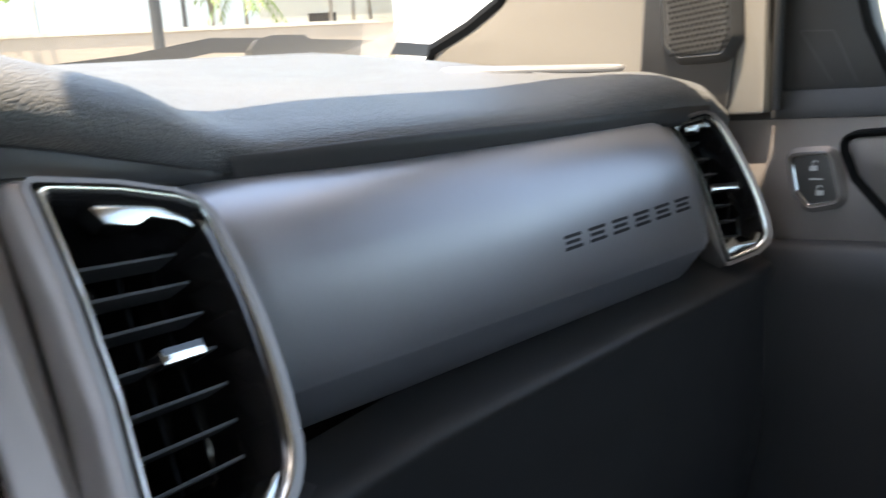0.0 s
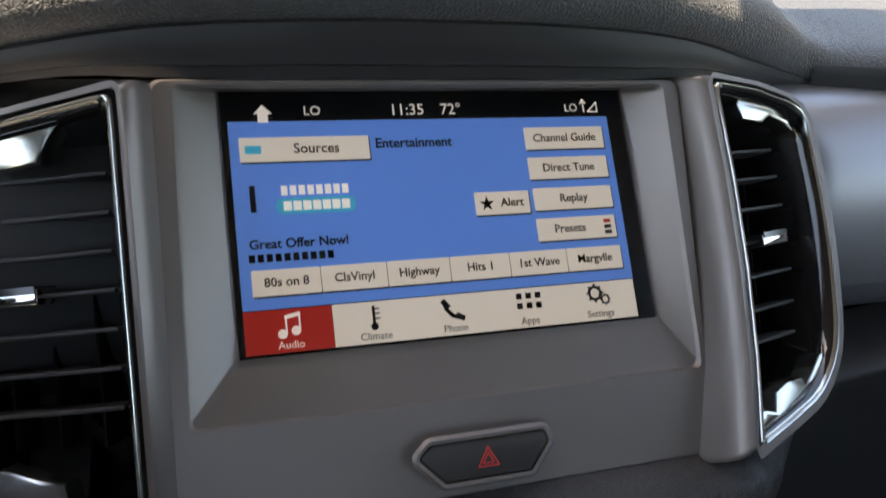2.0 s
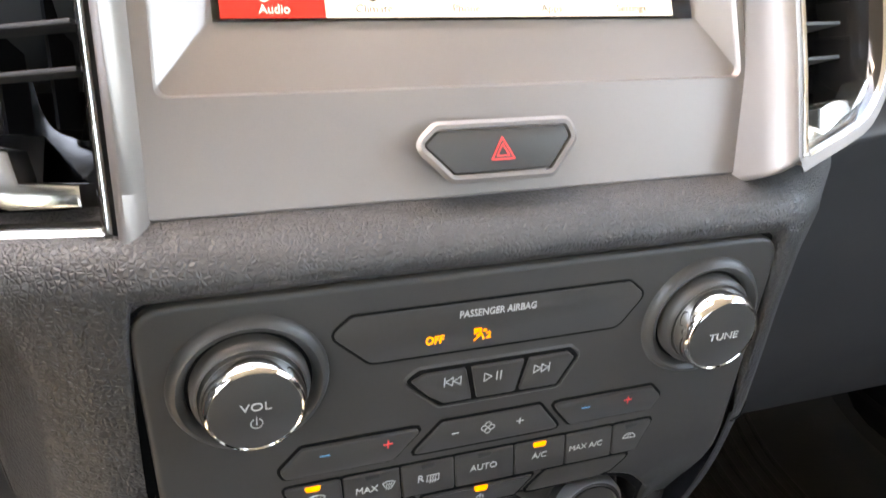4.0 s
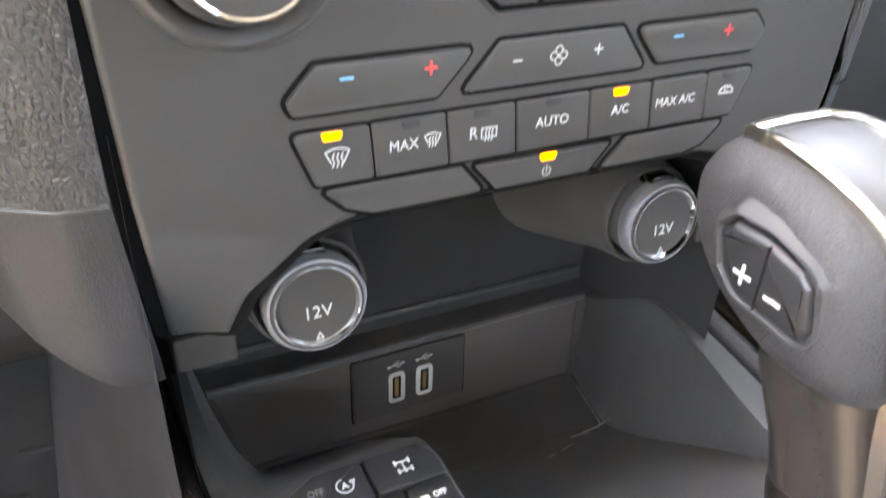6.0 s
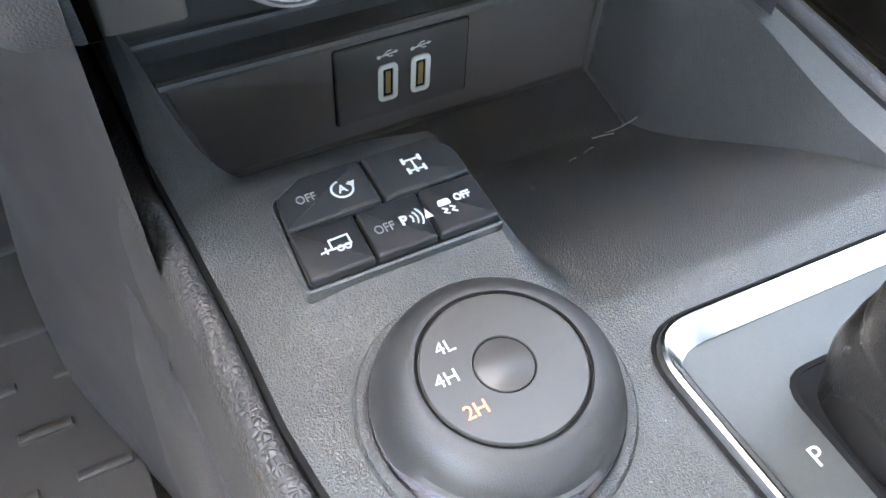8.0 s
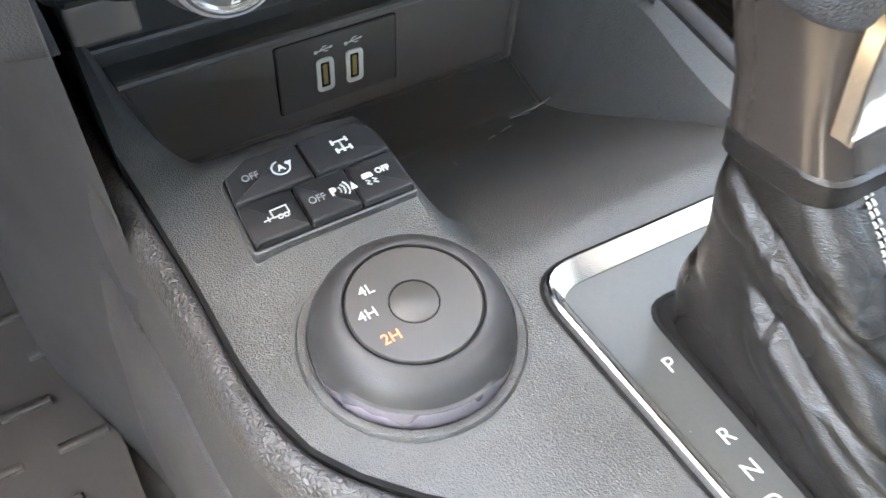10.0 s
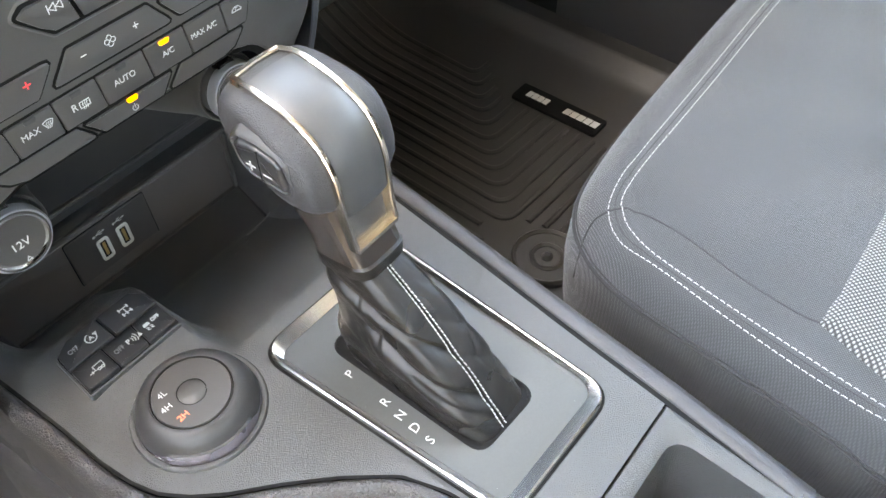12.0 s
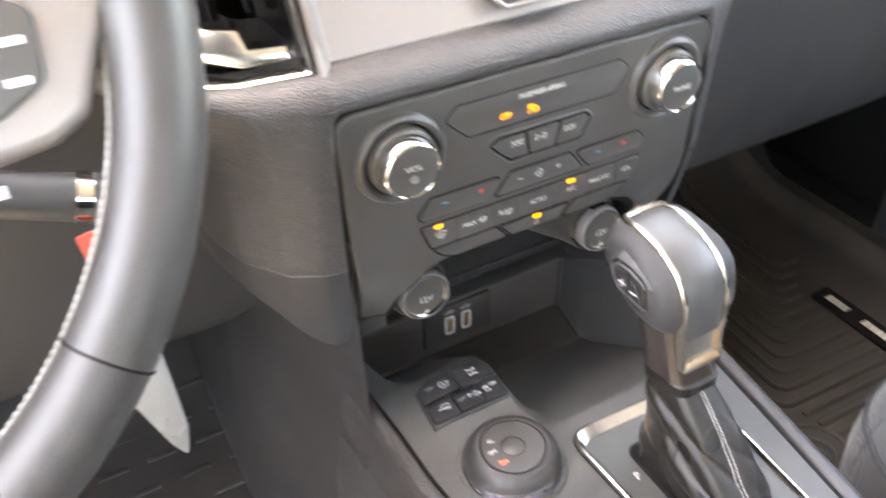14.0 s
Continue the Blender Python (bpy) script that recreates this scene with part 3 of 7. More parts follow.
part("lower_panel", loft([low_row(x) for x in (0.150, 0.165, 0.18, 0.20, 0.22, 0.25, 0.30, 0.40, 0.50, 0.60, 0.69)], None, False, False), SOFT, dash, "black lower dash and glove box", sharp=60)
part("lower_panel", loft([[Vector((-q.x, q.y + 0.02, q.z)) for q in low_row(x)] for x in (0.150, 0.165, 0.18, 0.20, 0.22, 0.25, 0.30, 0.40, 0.50, 0.60, 0.69)], None, False, False), SOFT, dash, "black knee panel under the steering column", sharp=60)
part("driver_trim", loft([[Vector((-x, q.y, q.z)) for q in face_row(x)] for x in (0.0, 0.03, 0.06, 0.09, 0.12, 0.4, 0.8, 1.0)], None, False, False), SOFT, dash, "black cowl ahead of the driver", sharp=60)

# padded leatherette shoulder between the screen bezel and the control panel, flowing into the cheeks of the stack
SHOULDER = [(0.060, 0.2500), (0.050, 0.2490), (0.040, 0.2470), (0.0315, 0.2430), (0.0270, 0.2370), (0.0268, 0.2335), (0.0296, 0.2300), (0.0345, 0.2298), (0.040, 0.2298)]
CHEEK = [(0.060, 0.2500), (0.050, 0.2490), (0.040, 0.2468), (0.0318, 0.2425), (0.0278, 0.2345), (0.0276, 0.2160), (0.0280, 0.1900), (0.0288, 0.1600), (0.0300, 0.1320)]
# beyond the panel edge: share, x and set-back of the upper rows, x and set-back of the lower rows
FLANK_L = [(0.0, 0.1284, 0.0, 0.1244, 0.0), (0.06, 0.1302, 0.0002, 0.1270, 0.0002), (0.25, 0.142, 0.002, 0.138, 0.002), (0.5, 0.165, 0.010, 0.156, 0.012), (0.7, 0.20, 0.034, 0.174, 0.036), (0.85, 0.23, 0.065, 0.186, 0.072), (1.0, 0.26, 0.11, 0.192, 0.13)]
FLANK_R = [(0.0, 0.1268, 0.0, 0.1241, 0.0), (0.06, 0.1285, 0.0002, 0.1260, 0.0002), (0.25, 0.1365, 0.002, 0.132, 0.002), (0.5, 0.155, 0.012, 0.142, 0.010), (0.7, 0.185, 0.036, 0.150, 0.034), (0.85, 0.215, 0.062, 0.155, 0.075), (1.0, 0.245, 0.09, 0.158, 0.13)]


def flank(u, rows_in, rows_out):
    """Row u of the padding: |u| up to 1 above the panel, beyond that round the flank."""
    sx, k = (1 if u >= 0 else -1), abs(u)
    if k <= 1:
        w = smooth(0.955, 1.0, k)
        return [Vector(((0.1268 if u > 0 else 0.1284) * u, a[0] + (b[0] - a[0]) * w, a[1] + (b[1] - a[1]) * w)) for a, b in zip(rows_in, rows_out)]
    xt, bt, xl, bl = along(FLANK_R if sx > 0 else FLANK_L, k - 1)
    out = []
    for i, (y, z) in enumerate(rows_out):
        f = smooth(2, 6, i)
        x, back = xt + (xl - xt) * f, bt + (bl - bt) * f
        out.append(Vector((sx * x, y + back, z - 0.004 * smooth(0, 0.6, k - 1) * (1 - f))))
    return out


pad_us = steps(-2, -1, 30)[:-1] + steps(-1, -0.94, 8) + steps(-0.92, 0.92, 28) + steps(0.94, 1, 8) + steps(1, 2, 30)[1:]
part("shoulder_pad", loft([flank(u, SHOULDER, CHEEK) for u in pad_us], None, False, False), LEATHER, dash, "grained padding round the control panel", sharp=70)
for sx in (-1, 1):
    edge = [flank(sx * (1 + s), CHEEK, CHEEK)[-1] for s in steps(0, 1, 24)]
    side = [(0.040, 0.1177), (0.0725, 0.1192), (0.130, 0.1240)]
    low_rows = [[q + Vector((-sx * (0.1250 - along(side, q.z + 0.003 - 0.074 * t)[0] - 0.0004) * (1 - 0.6 * smooth(0, 0.5, i / 24)), 0.0012 + 0.014 * t * t, 0.003 - (0.074 - 0.040 * smooth(0.22, 0.85, i / 24)) * t)) for i, q in enumerate(edge)] for t in steps(0, 1, 10)]
    low_rows.append([q + Vector((-sx * 0.004, 0.014, -0.010)) for q in low_rows[-1]])
    low_rows.append([q + Vector((0, 0.05, -0.004)) for q in low_rows[-1]])
    part("lower_cheek", loft(low_rows, None, False, False), SIDE_SKIN, dash, "soft black lower cheek of the centre stack", sharp=70)
    part("seam", sweep([q + Vector((sx * 0.0001, -0.0002, -0.0004)) for q in edge], circle(0.0005, 6)), CAP if sx < 0 else DARK, dash, "thin seam along the cheek")

# silver screen surround: face with a funnel down to the display
def ring_pts(pts, m, z=0.0):
    return [m @ Vector((*p, z)) for p in pts]


def on_screen(p):
    return SCREEN @ Vector((*p, -0.001))


outer = [(-0.1165, 0.0035), (0.1165, 0.0035), (0.1165, 0.176), (-0.1165, 0.176)]
bm = bmesh.new()
face_ring = fillet(outer, [0.001, 0.001, 0.006, 0.006], 5)
mouth = fillet([(-0.1085, 0.0435), (0.1115, 0.0435), (0.1060, 0.1725), (-0.1060, 0.1725)], [0.004, 0.004, 0.003, 0.003], 5)
hole = fillet([(-0.0895, -0.0015), (0.0955, -0.0015), (0.0955, 0.1085), (-0.0895, 0.1085)], [0.003, 0.003, 0.001, 0.001], 5)
loft([ring_pts(face_ring, BEZEL, -0.03), ring_pts(face_ring, BEZEL, -0.0015), ring_pts([(x * 0.988, y * 0.985 + 0.0015) for x, y in face_ring], BEZEL, 0.0),
      ring_pts([(x * 1.014, (y - 0.108) * 1.016 + 0.108) for x, y in mouth], BEZEL, 0.0), ring_pts(mouth, BEZEL, -0.0020), [on_screen(p) for p in hole]], bm, True, False)
part("screen_surround", bm, SILVER, dash, "satin silver surround of the screen", sharp=30)

# centre and side air vents
VENT_OUT = [(-31, 80), (5, 76.5), (43, 66), (48, 40), (46.5, 5), (40, -29), (29, -57), (6, -74.5), (-22, -81), (-53, -86), (-43, -48), (-36, -9), (-32, 33)]
VENT_CLASPS = ([(-6, 72), (24, 69), (38, 61), (38.5, 55.5), (32, 60), (19, 63.5), (10, 60), (-5, 62.5), (-9, 70)],
               [(-51, -81), (-30, -79.5), (-4, -74.5), (13, -67), (21, -57), (17, -57.5), (-1, -70), (-3, -64.5), (-16, -64), (-27, -66.5), (-30, -75), (-39, -72), (-48, -73.5)])


def shrink(poly, d):
    """The polygon drawn in by d on all sides."""
    k = len(poly)
    a = sum(poly[i - 1][0] * poly[i][1] - poly[i][0] * poly[i - 1][1] for i in range(k))
    s = 1 if a > 0 else -1
    out = []
    for i in range(k):
        p, c, q = Vector(poly[i - 1]), Vector(poly[i]), Vector(poly[(i + 1) % k])
        n1, n2 = (c - p).normalized(), (q - c).normalized()
        n1, n2 = Vector((-n1.y, n1.x)) * s, Vector((-n2.y, n2.x)) * s
        mid = (n1 + n2).normalized()
        out.append(tuple(c + mid * d / max(0.5, mid.dot(n1))))
    return out


def air_vent(m, label, outline, frame=True, wide_by=0.0135, under=0.001, slats=7, scale=1.0, heights=None, clasps=None):
    ob = thing("air_vent", label, "air vent", "dashboard air vents")
    pts = [(x * 0.001 * scale, y * 0.001 * scale) for x, y in outline]
    last = 8 if scale == 1.0 else 6
    bow = [(v.x, v.y) for v in spline([(x, y, 0) for x, y in pts[1:last + 1]], 3)]
    raw = pts[:1] + bow + pts[last + 1:]
    radii = [0.004] + [0] * len(bow) + [0.002] + [0.02] * (len(pts) - last - 2)

    def ring(d, z):
        return ring_pts(fillet(shrink(raw, d), radii, 4), m, z)

    def grown(d, z, inward=1.0):
        """Widened on the side towards the screen, narrow elsewhere."""
        wide = [(x - wide_by * inward if x < -0.008 else x - 0.001, y + (0.003 if y > 0 else -under)) for x, y in shrink(raw, -0.0025)]
        return ring_pts(fillet(shrink(wide, d), radii, 4), m, z)
    poly = fillet(raw, radii, 4)
    if frame:
        part("surround", loft([grown(-0.0015, -0.035), grown(0.0, -0.010), grown(0.0008, -0.004), grown(0.0022, 0.0002), grown(0.0042, 0.0028) if scale == 1.0 else grown(0.003, 0.001), ring(-0.0032, 0.0030), ring(-0.0016, 0.0022), ring(-0.0008, -0.003)], None, True, False), SILVER, ob, "dark silver vent surround", sharp=40)
        part("rim_gap", loft([ring(-0.0014, 0.0008), ring(0.0008, 0.0008)], None, True, False), DARK, ob)
    part("chrome_rim", loft([ring(0.0, -0.004), ring(0.0003, 0.0020), ring(0.0011, 0.0030), ring(0.0021, 0.0026), ring(0.0030, 0.0012)], None, True, False), SATIN, ob, "bright satin-chrome rim", sharp=50)
    part("inner_lip", loft([ring(0.0029, 0.0012), ring(0.0046, -0.0010), ring(0.0058, -0.006), ring(0.0058, -0.012)], None, True, False), GLOSS, ob, "gloss black inner lip", sharp=50)
    inner = fillet(shrink(raw, 0.0058), radii, 4)
    cx, cy = sum(p[0] for p in inner) / len(inner), sum(p[1] for p in inner) / len(inner)
    part("duct", loft([ring_pts([(cx + (x - cx) * k, cy + (y - cy) * (1 - (1 - k) * 0.5)) for x, y in inner], m, z) for k, z in ((1.0, -0.005), (0.94, -0.016), (0.84, -0.03), (0.80, -0.06), (0.3, -0.062))], None, True, False), GLOSS, ob, "gloss black vent throat", sharp=40)
    ys = [p[1] for p in inner]
    top, low = max(ys), min(ys)

    def span(y):
        xs = []
        for a, b in zip(inner, inner[1:] + inner[:1]):
            if (a[1] - y) * (b[1] - y) < 0:
                xs.append(a[0] + (b[0] - a[0]) * (y - a[1]) / (b[1] - a[1]))
        return min(xs), max(xs)
    pitch = (top - low) * 0.0945
    for i in range(slats):
        y = heights[i] * 0.001 if heights else (top + low) / 2 + 0.018 * scale + pitch * (slats // 2 - i) - 0.0045
        a, b = span(y)
        a, b = a + 0.005, b - 0.012
        part("slat", prism(fillet([(a, y - 0.0008), (b, y - 0.0008), (b, y + 0.0008), (a, y + 0.0008)], 0.0005, 2), -0.026, -0.011, m, 0.0004), SOFT, ob)
        if i == slats // 2:
            c = (a + b) / 2 + 0.004
            tab = [(c - 0.0115, y - 0.0030), (c + 0.0115, y - 0.0030), (c + 0.0115, y + 0.0034), (c - 0.0115, y + 0.0034)]
            part("slider_tab", prism(fillet(tab, 0.0012, 2), -0.022, -0.005, m, 0.001), CHROME, ob, "chrome slider tab")
            part("slider_grip", prism([(c - 0.0105, y + 0.0012), (c + 0.0105, y + 0.0012), (c + 0.0105, y + 0.0040), (c - 0.0105, y + 0.0040)], -0.02, -0.0045, m), GLOSS, ob)
    for i in range(3):
        x = -0.004 + 0.018 * i
        y0, y1, lean = low + 0.03, top - 0.02, (0.16 if heights else 0.0)
        x0, x1 = x + lean * (y0 - 0.075), x + lean * (y1 - 0.075)
        part("rear_blade", prism([(x0, y0), (x0 + 0.0012, y0), (x1 + 0.0012, y1), (x1, y1)], -0.045, -0.028, m), DARK, ob)
    # faceted bright clasps at top and bottom of the mouth
    if clasps:
        shapes = [[(x * 0.001, y * 0.001) for x, y in shape] for shape in clasps]
    else:
        y = top - 0.004
        a, b = span(y - 0.012)
        w = b - a
        shapes = [[(a + k * w, y + h) for k, h in ((0.25, 0.002), (0.98, -0.006), (0.96, -0.0105), (0.72, -0.0095), (0.66, -0.0135), (0.38, -0.0115), (0.31, -0.0035))]]
        y = low + 0.004
        shapes.append([(a + k * w, y + h) for k, h in ((0.06, 0.0), (0.40, 0.0005), (0.80, 0.012), (0.99, 0.027), (0.90, 0.029), (0.78, 0.019), (0.70, 0.026), (0.48, 0.021), (0.36, 0.019), (0.33, 0.009), (0.06, 0.007))])
    part("top_clasp", prism(shapes[0], -0.012, -0.002, m, 0.0014, 2), SATIN, ob, "bright faceted clasp")
    part("bottom_clasp", prism(shapes[1], -0.012, -0.001, m, 0.0018, 2), SATIN, ob, "bright faceted clasp")
    return ob


VENT_R = basis((0.1664, 0.0886, 0.3312), (0.9382, 0.3387, -0.0714), (-0.0908, 0.4398, 0.8935), (0.3340, -0.8318, 0.4434))
left_v = Vector((-0.0148, 0.3896, 0.9209)).normalized()
left_u = Vector((-0.9293, 0.3599, -0.0827))
left_u = (left_u - left_v * left_u.dot(left_v)).normalized()
left_n = left_v.cross(left_u)
VENT_L = basis(Vector((-0.1256, 0.0800, 0.3286)) + left_u * 0.031 + left_n * 0.002, left_u, left_v, left_n)
VENT_OUT_L = [(-31, 79), (2, 74), (41, 66), (57, 43), (65.5, 9), (66.5, -25), (57, -62), (40, -80), (8, -88), (-31, -90), (-31, -72), (-31, 0), (-31, 53)]
air_vent(VENT_R, "tall centre air vent with chrome rim and black slats", VENT_OUT, wide_by=0.0080, heights=(48, 34, 19, 2.5, -14, -30, -45), clasps=VENT_CLASPS)
air_vent(VENT_L, "tall centre air vent with chrome rim beside the steering column", VENT_OUT_L, wide_by=0.0062, under=0.005)
side_u = Vector((0.80, -0.58, -0.06)).normalized()
side_v = Vector((0.10, 0.23, 0.965)).normalized()
side_n = side_u.cross(side_v).normalized()
side_v = side_n.cross(side_u)
SIDE_OUT = [(-37, 62), (-18, 66), (1, 67), (18, 37), (33, -5), (38, -40), (27, -53), (0, -61), (-7, -29), (-17, 16), (-28, 47)]
air_vent(basis((0.632, 0.130, 0.327), side_u, side_v, side_n), "narrow outboard air vent with chrome rim by the door", SIDE_OUT, slats=7, scale=0.92, wide_by=0.010, heights=(44, 30, 17, 4, -9, -22, -35), clasps=([(-22, 60), (-2, 60), (1, 54), (-8, 54), (-10, 50), (-20, 51)], [(0, -54), (24, -46), (33, -36), (28, -33), (24, -40), (12, -41), (8, -36), (0, -43)]))

# hazard switch in the lower lip of the surround
hazard = thing("hazard_switch", "black hexagonal hazard switch with red triangle", "switch")
HZ = basis((0.0015, 0.0455, 0.2665), (1, 0, 0), (0, 0.414, 0.910), (0, -0.910, 0.414))
hex_out = fillet([(-0.0285, 0.003), (-0.0225, 0.0082), (0.0265, 0.0082), (0.0285, 0.003), (0.0195, -0.0082), (-0.0175, -0.0082)], 0.0025, 4)
part("rim", loft([ring_pts(shrink(hex_out, -0.0026), HZ, -0.0002), ring_pts(shrink(hex_out, -0.0012), HZ, 0.0010), ring_pts(shrink(hex_out, 0.0002), HZ, 0.0008), ring_pts(shrink(hex_out, 0.0002), HZ, -0.004)], None, True, False), SILVER, hazard, "raised silver rim")
part("button", prism(shrink(hex_out, 0.0008), -0.006, 0.0003, HZ, 0.0008), PANEL, hazard, "gloss black button")
tri = bmesh.new()
for r, w in ((0.0050, 0.0006), (0.0027, 0.0005)):
    pts = [(r * math.sin(radians(a)), r * math.cos(radians(a)) - 0.0008) for a in (0, 120, 240, 360)]
    stroke(tri, pts, w, at(HZ, 0.0012, 0, 0.0004))
part("triangle_mark", tri, RED_INK, hazard, "red warning triangle")

# ---- touchscreen ----
touch = thing("touchscreen", "lit colour touchscreen showing the radio page", "touchscreen")


def S(x, y, z=0.0):
    return SCREEN @ pose(x * 0.001, y * 0.001, z)


def field(name, x0, y0, x1, y1, mat, z=0.0, r=0.6, label=""):
    return part(name, prism(fillet([(x0 * 0.001, y0 * 0.001), (x1 * 0.001, y0 * 0.001), (x1 * 0.001, y1 * 0.001), (x0 * 0.001, y1 * 0.001)], r * 0.001, 2), z, z + 0.0002, SCREEN), mat, touch, label)


part("glass_backing", prism([(-0.0895, -0.0015), (0.0955, -0.0015), (0.0955, 0.1085), (-0.0895, 0.1085)], -0.006, -0.0006, SCREEN), UI_BLACK, touch, "black display border")
field("blue_field", -87, 17.2, 87, 95, UI_BLUE, -0.0006, 0.05)
field("menu_bar", -52, -0.3, 86.6, 16.8, UI_WHITE, -0.0006, 0.05)
field("audio_tab", -87, -0.3, -52.2, 16.8, UI_RED, -0.0006, 0.05)


def soft_key(x0, y0, x1, y1, words, size=4.0, dx=0.0):
    field("key_shadow", x0 + 0.4, y0 - 0.7, x1 + 0.5, y1 - 0.5, UI_INK, -0.0004, 0.6)
    field("soft_key", x0, y0, x1, y1, UI_WHITE, -0.00025, 0.6)
    text(words, size * 0.001, S((x0 + x1) / 2 + dx, (y0 + y1) / 2, 0.0001), UI_INK, touch, "caption", bold=0.00007)


soft_key(-83.2, 77.6, -29.3, 88, "Sources", 4.2, 4.5)
soft_key(43.2, 79.6, 83.2, 90, "Channel Guide", 3.7)
soft_key(43.0, 65.5, 83.0, 75.7, "Direct Tune", 3.7)
soft_key(43.4, 51.0, 82.8, 61.3, "Replay", 3.7)
soft_key(42.9, 36.9, 82.3, 47.2, "Presets", 3.7, -3.5)
soft_key(15.1, 50.3, 41.0, 60.6, "Alert", 3.7, 4.6)
for i, words in enumerate(("80s on 8", "ClsVinyl", "Highway", "Hits 1", "1st Wave", "Margvlle")):
    soft_key(-82.6 + 27.6 * i, 22.4, -55.3 + 27.6 * i, 32.9, words, 3.6)
text("Entertainment", 0.0042, S(-9.3, 84.2, 0.0), UI_INK, touch, "caption", wide=1.0, bold=0.00012)
text("1", 0.0105, S(-79.5, 61.5, 0.0), UI_INK, touch, "caption", bold=0.0004)
text("Great Offer Now!", 0.0038, S(-62.3, 43.2, 0.0), UI_INK, touch, "caption", bold=0.00012)
# brand names and a telephone number, kept as plain bars
dash_bars = bmesh.new()
for i in range(10):
    prism([((-83 + 3.5 * i) * 0.001, 0.0361), ((-80.6 + 3.5 * i) * 0.001, 0.0361), ((-80.6 + 3.5 * i) * 0.001, 0.0393), ((-83 + 3.5 * i) * 0.001, 0.0393)], -0.0002, 0, SCREEN, bm=dash_bars)
part("number_bars", dash_bars, UI_INK, touch, "row of plain dark bars")
brand = bmesh.new()
for i in range(8):
    prism([((-68 + 3.6 * i) * 0.001, 0.0632), ((-65.4 + 3.6 * i) * 0.001, 0.0632), ((-65.4 + 3.6 * i) * 0.001, 0.0672), ((-68 + 3.6 * i) * 0.001, 0.0672)], -0.0002, 0, SCREEN, bm=brand)
part("brand_bars", brand, UI_TEXT, touch, "row of plain white bars")
field("cyan_swash", -70.5, 55.2, -37.5, 62.0, UI_CYAN, -0.0003, 3.0)
brand = bmesh.new()
for i in range(7):
    prism([((-67.5 + 4.0 * i) * 0.001, 0.0567), ((-64.2 + 4.0 * i) * 0.001, 0.0567), ((-64.2 + 4.0 * i) * 0.001, 0.0606), ((-67.5 + 4.0 * i) * 0.001, 0.0606)], 0, 0.0002, SCREEN, bm=brand)
part("brand_bars", brand, UI_TEXT, touch, "row of plain white bars")
field("brand_block", -81.0, 81.0, -74.5, 84.4, UI_CYAN, 0.0, 0.5)

icons = bmesh.new()
prism([(-0.0764, 0.0982), (-0.0748, 0.0982), (-0.0748, 0.0945), (-0.0706, 0.0945), (-0.0706, 0.0982), (-0.0688, 0.0982), (-0.0727, 0.1022)], -0.0004, -0.0002, SCREEN, bm=icons)
part("home_icon", icons, UI_TEXT, touch)
icons = bmesh.new()
stroke(icons, [(0.0755, 0.0975), (0.0755, 0.1035)], 0.0007, S(0, 0, -0.0004))
stroke(icons, [(0.0742, 0.1015), (0.0755, 0.1035), (0.0768, 0.1015)], 0.0007, S(0, 0, -0.0004))
part("antenna_icon", icons, UI_TEXT, touch)
icons = bmesh.new()
stroke(icons, [(0.0775, 0.0975), (0.0825, 0.0975), (0.0825, 0.102), (0.0775, 0.0975)], 0.0006, S(0, 0, -0.0004))
part("signal_icon", icons, UI_TEXT, touch)
for words, x, size in (("LO", -52.2, 4.0), ("11:35", -10.6, 5.0), ("72°", 9.6, 5.0), ("LO", 69.0, 3.7)):
    text(words, size * 0.001, S(x, 99.3, -0.0004), UI_TEXT, touch, "status_text")
for words, x, ink in (("Audio", -69.2, UI_TEXT), ("Climate", -34.9, UI_INK), ("Phone", -0.6, UI_INK), ("Apps", 33.6, UI_INK), ("Settings", 68.0, UI_INK)):
    text(words, 0.0030, S(x, 2.5, -0.0003), ink, touch, "caption")
bm = bmesh.new()
for dx, dy in ((-72.3, 7.0), (-67.0, 8.0)):
    prism(arc(dx * 0.001, dy * 0.001, 0.0019, 0, 360, 14)[:-1], -0.0004, -0.0002, SCREEN, bm=bm)
    stroke(bm, [((dx + 1.6) * 0.001, dy * 0.001), ((dx + 1.6) * 0.001, (dy + 6.6) * 0.001)], 0.0007, S(0, 0, -0.0004))
stroke(bm, [(-0.0707, 0.0136), (-0.0654, 0.0146)], 0.0016, S(0, 0, -0.0004))
part("note_icon", bm, UI_TEXT, touch)
bm = bmesh.new()
stroke(bm, [(-0.0352, 0.0065), (-0.0352, 0.0146)], 0.0012, S(0, 0, -0.0004))
prism(arc(-0.0352, 0.0066, 0.0016, 0, 360, 12)[:-1], -0.0004, -0.0002, SCREEN, bm=bm)
for k in range(3):
    stroke(bm, [(-0.0344, 0.0098 + 0.002 * k), (-0.0328, 0.0098 + 0.002 * k)], 0.0006, S(0, 0, -0.0004))
part("thermometer_icon", bm, UI_INK, touch)
bm = bmesh.new()
stroke(bm, [(-0.0046, 0.0140), (-0.0040, 0.0108), (-0.0014, 0.0078), (0.0026, 0.0066)], 0.0017, S(0, 0, -0.0004))
stroke(bm, [(-0.0050, 0.0140), (-0.0032, 0.0118)], 0.0024, S(0, 0, -0.0004))
stroke(bm, [(0.0008, 0.0078), (0.0032, 0.0066)], 0.0024, S(0, 0, -0.0004))
part("telephone_icon", bm, UI_INK, touch)
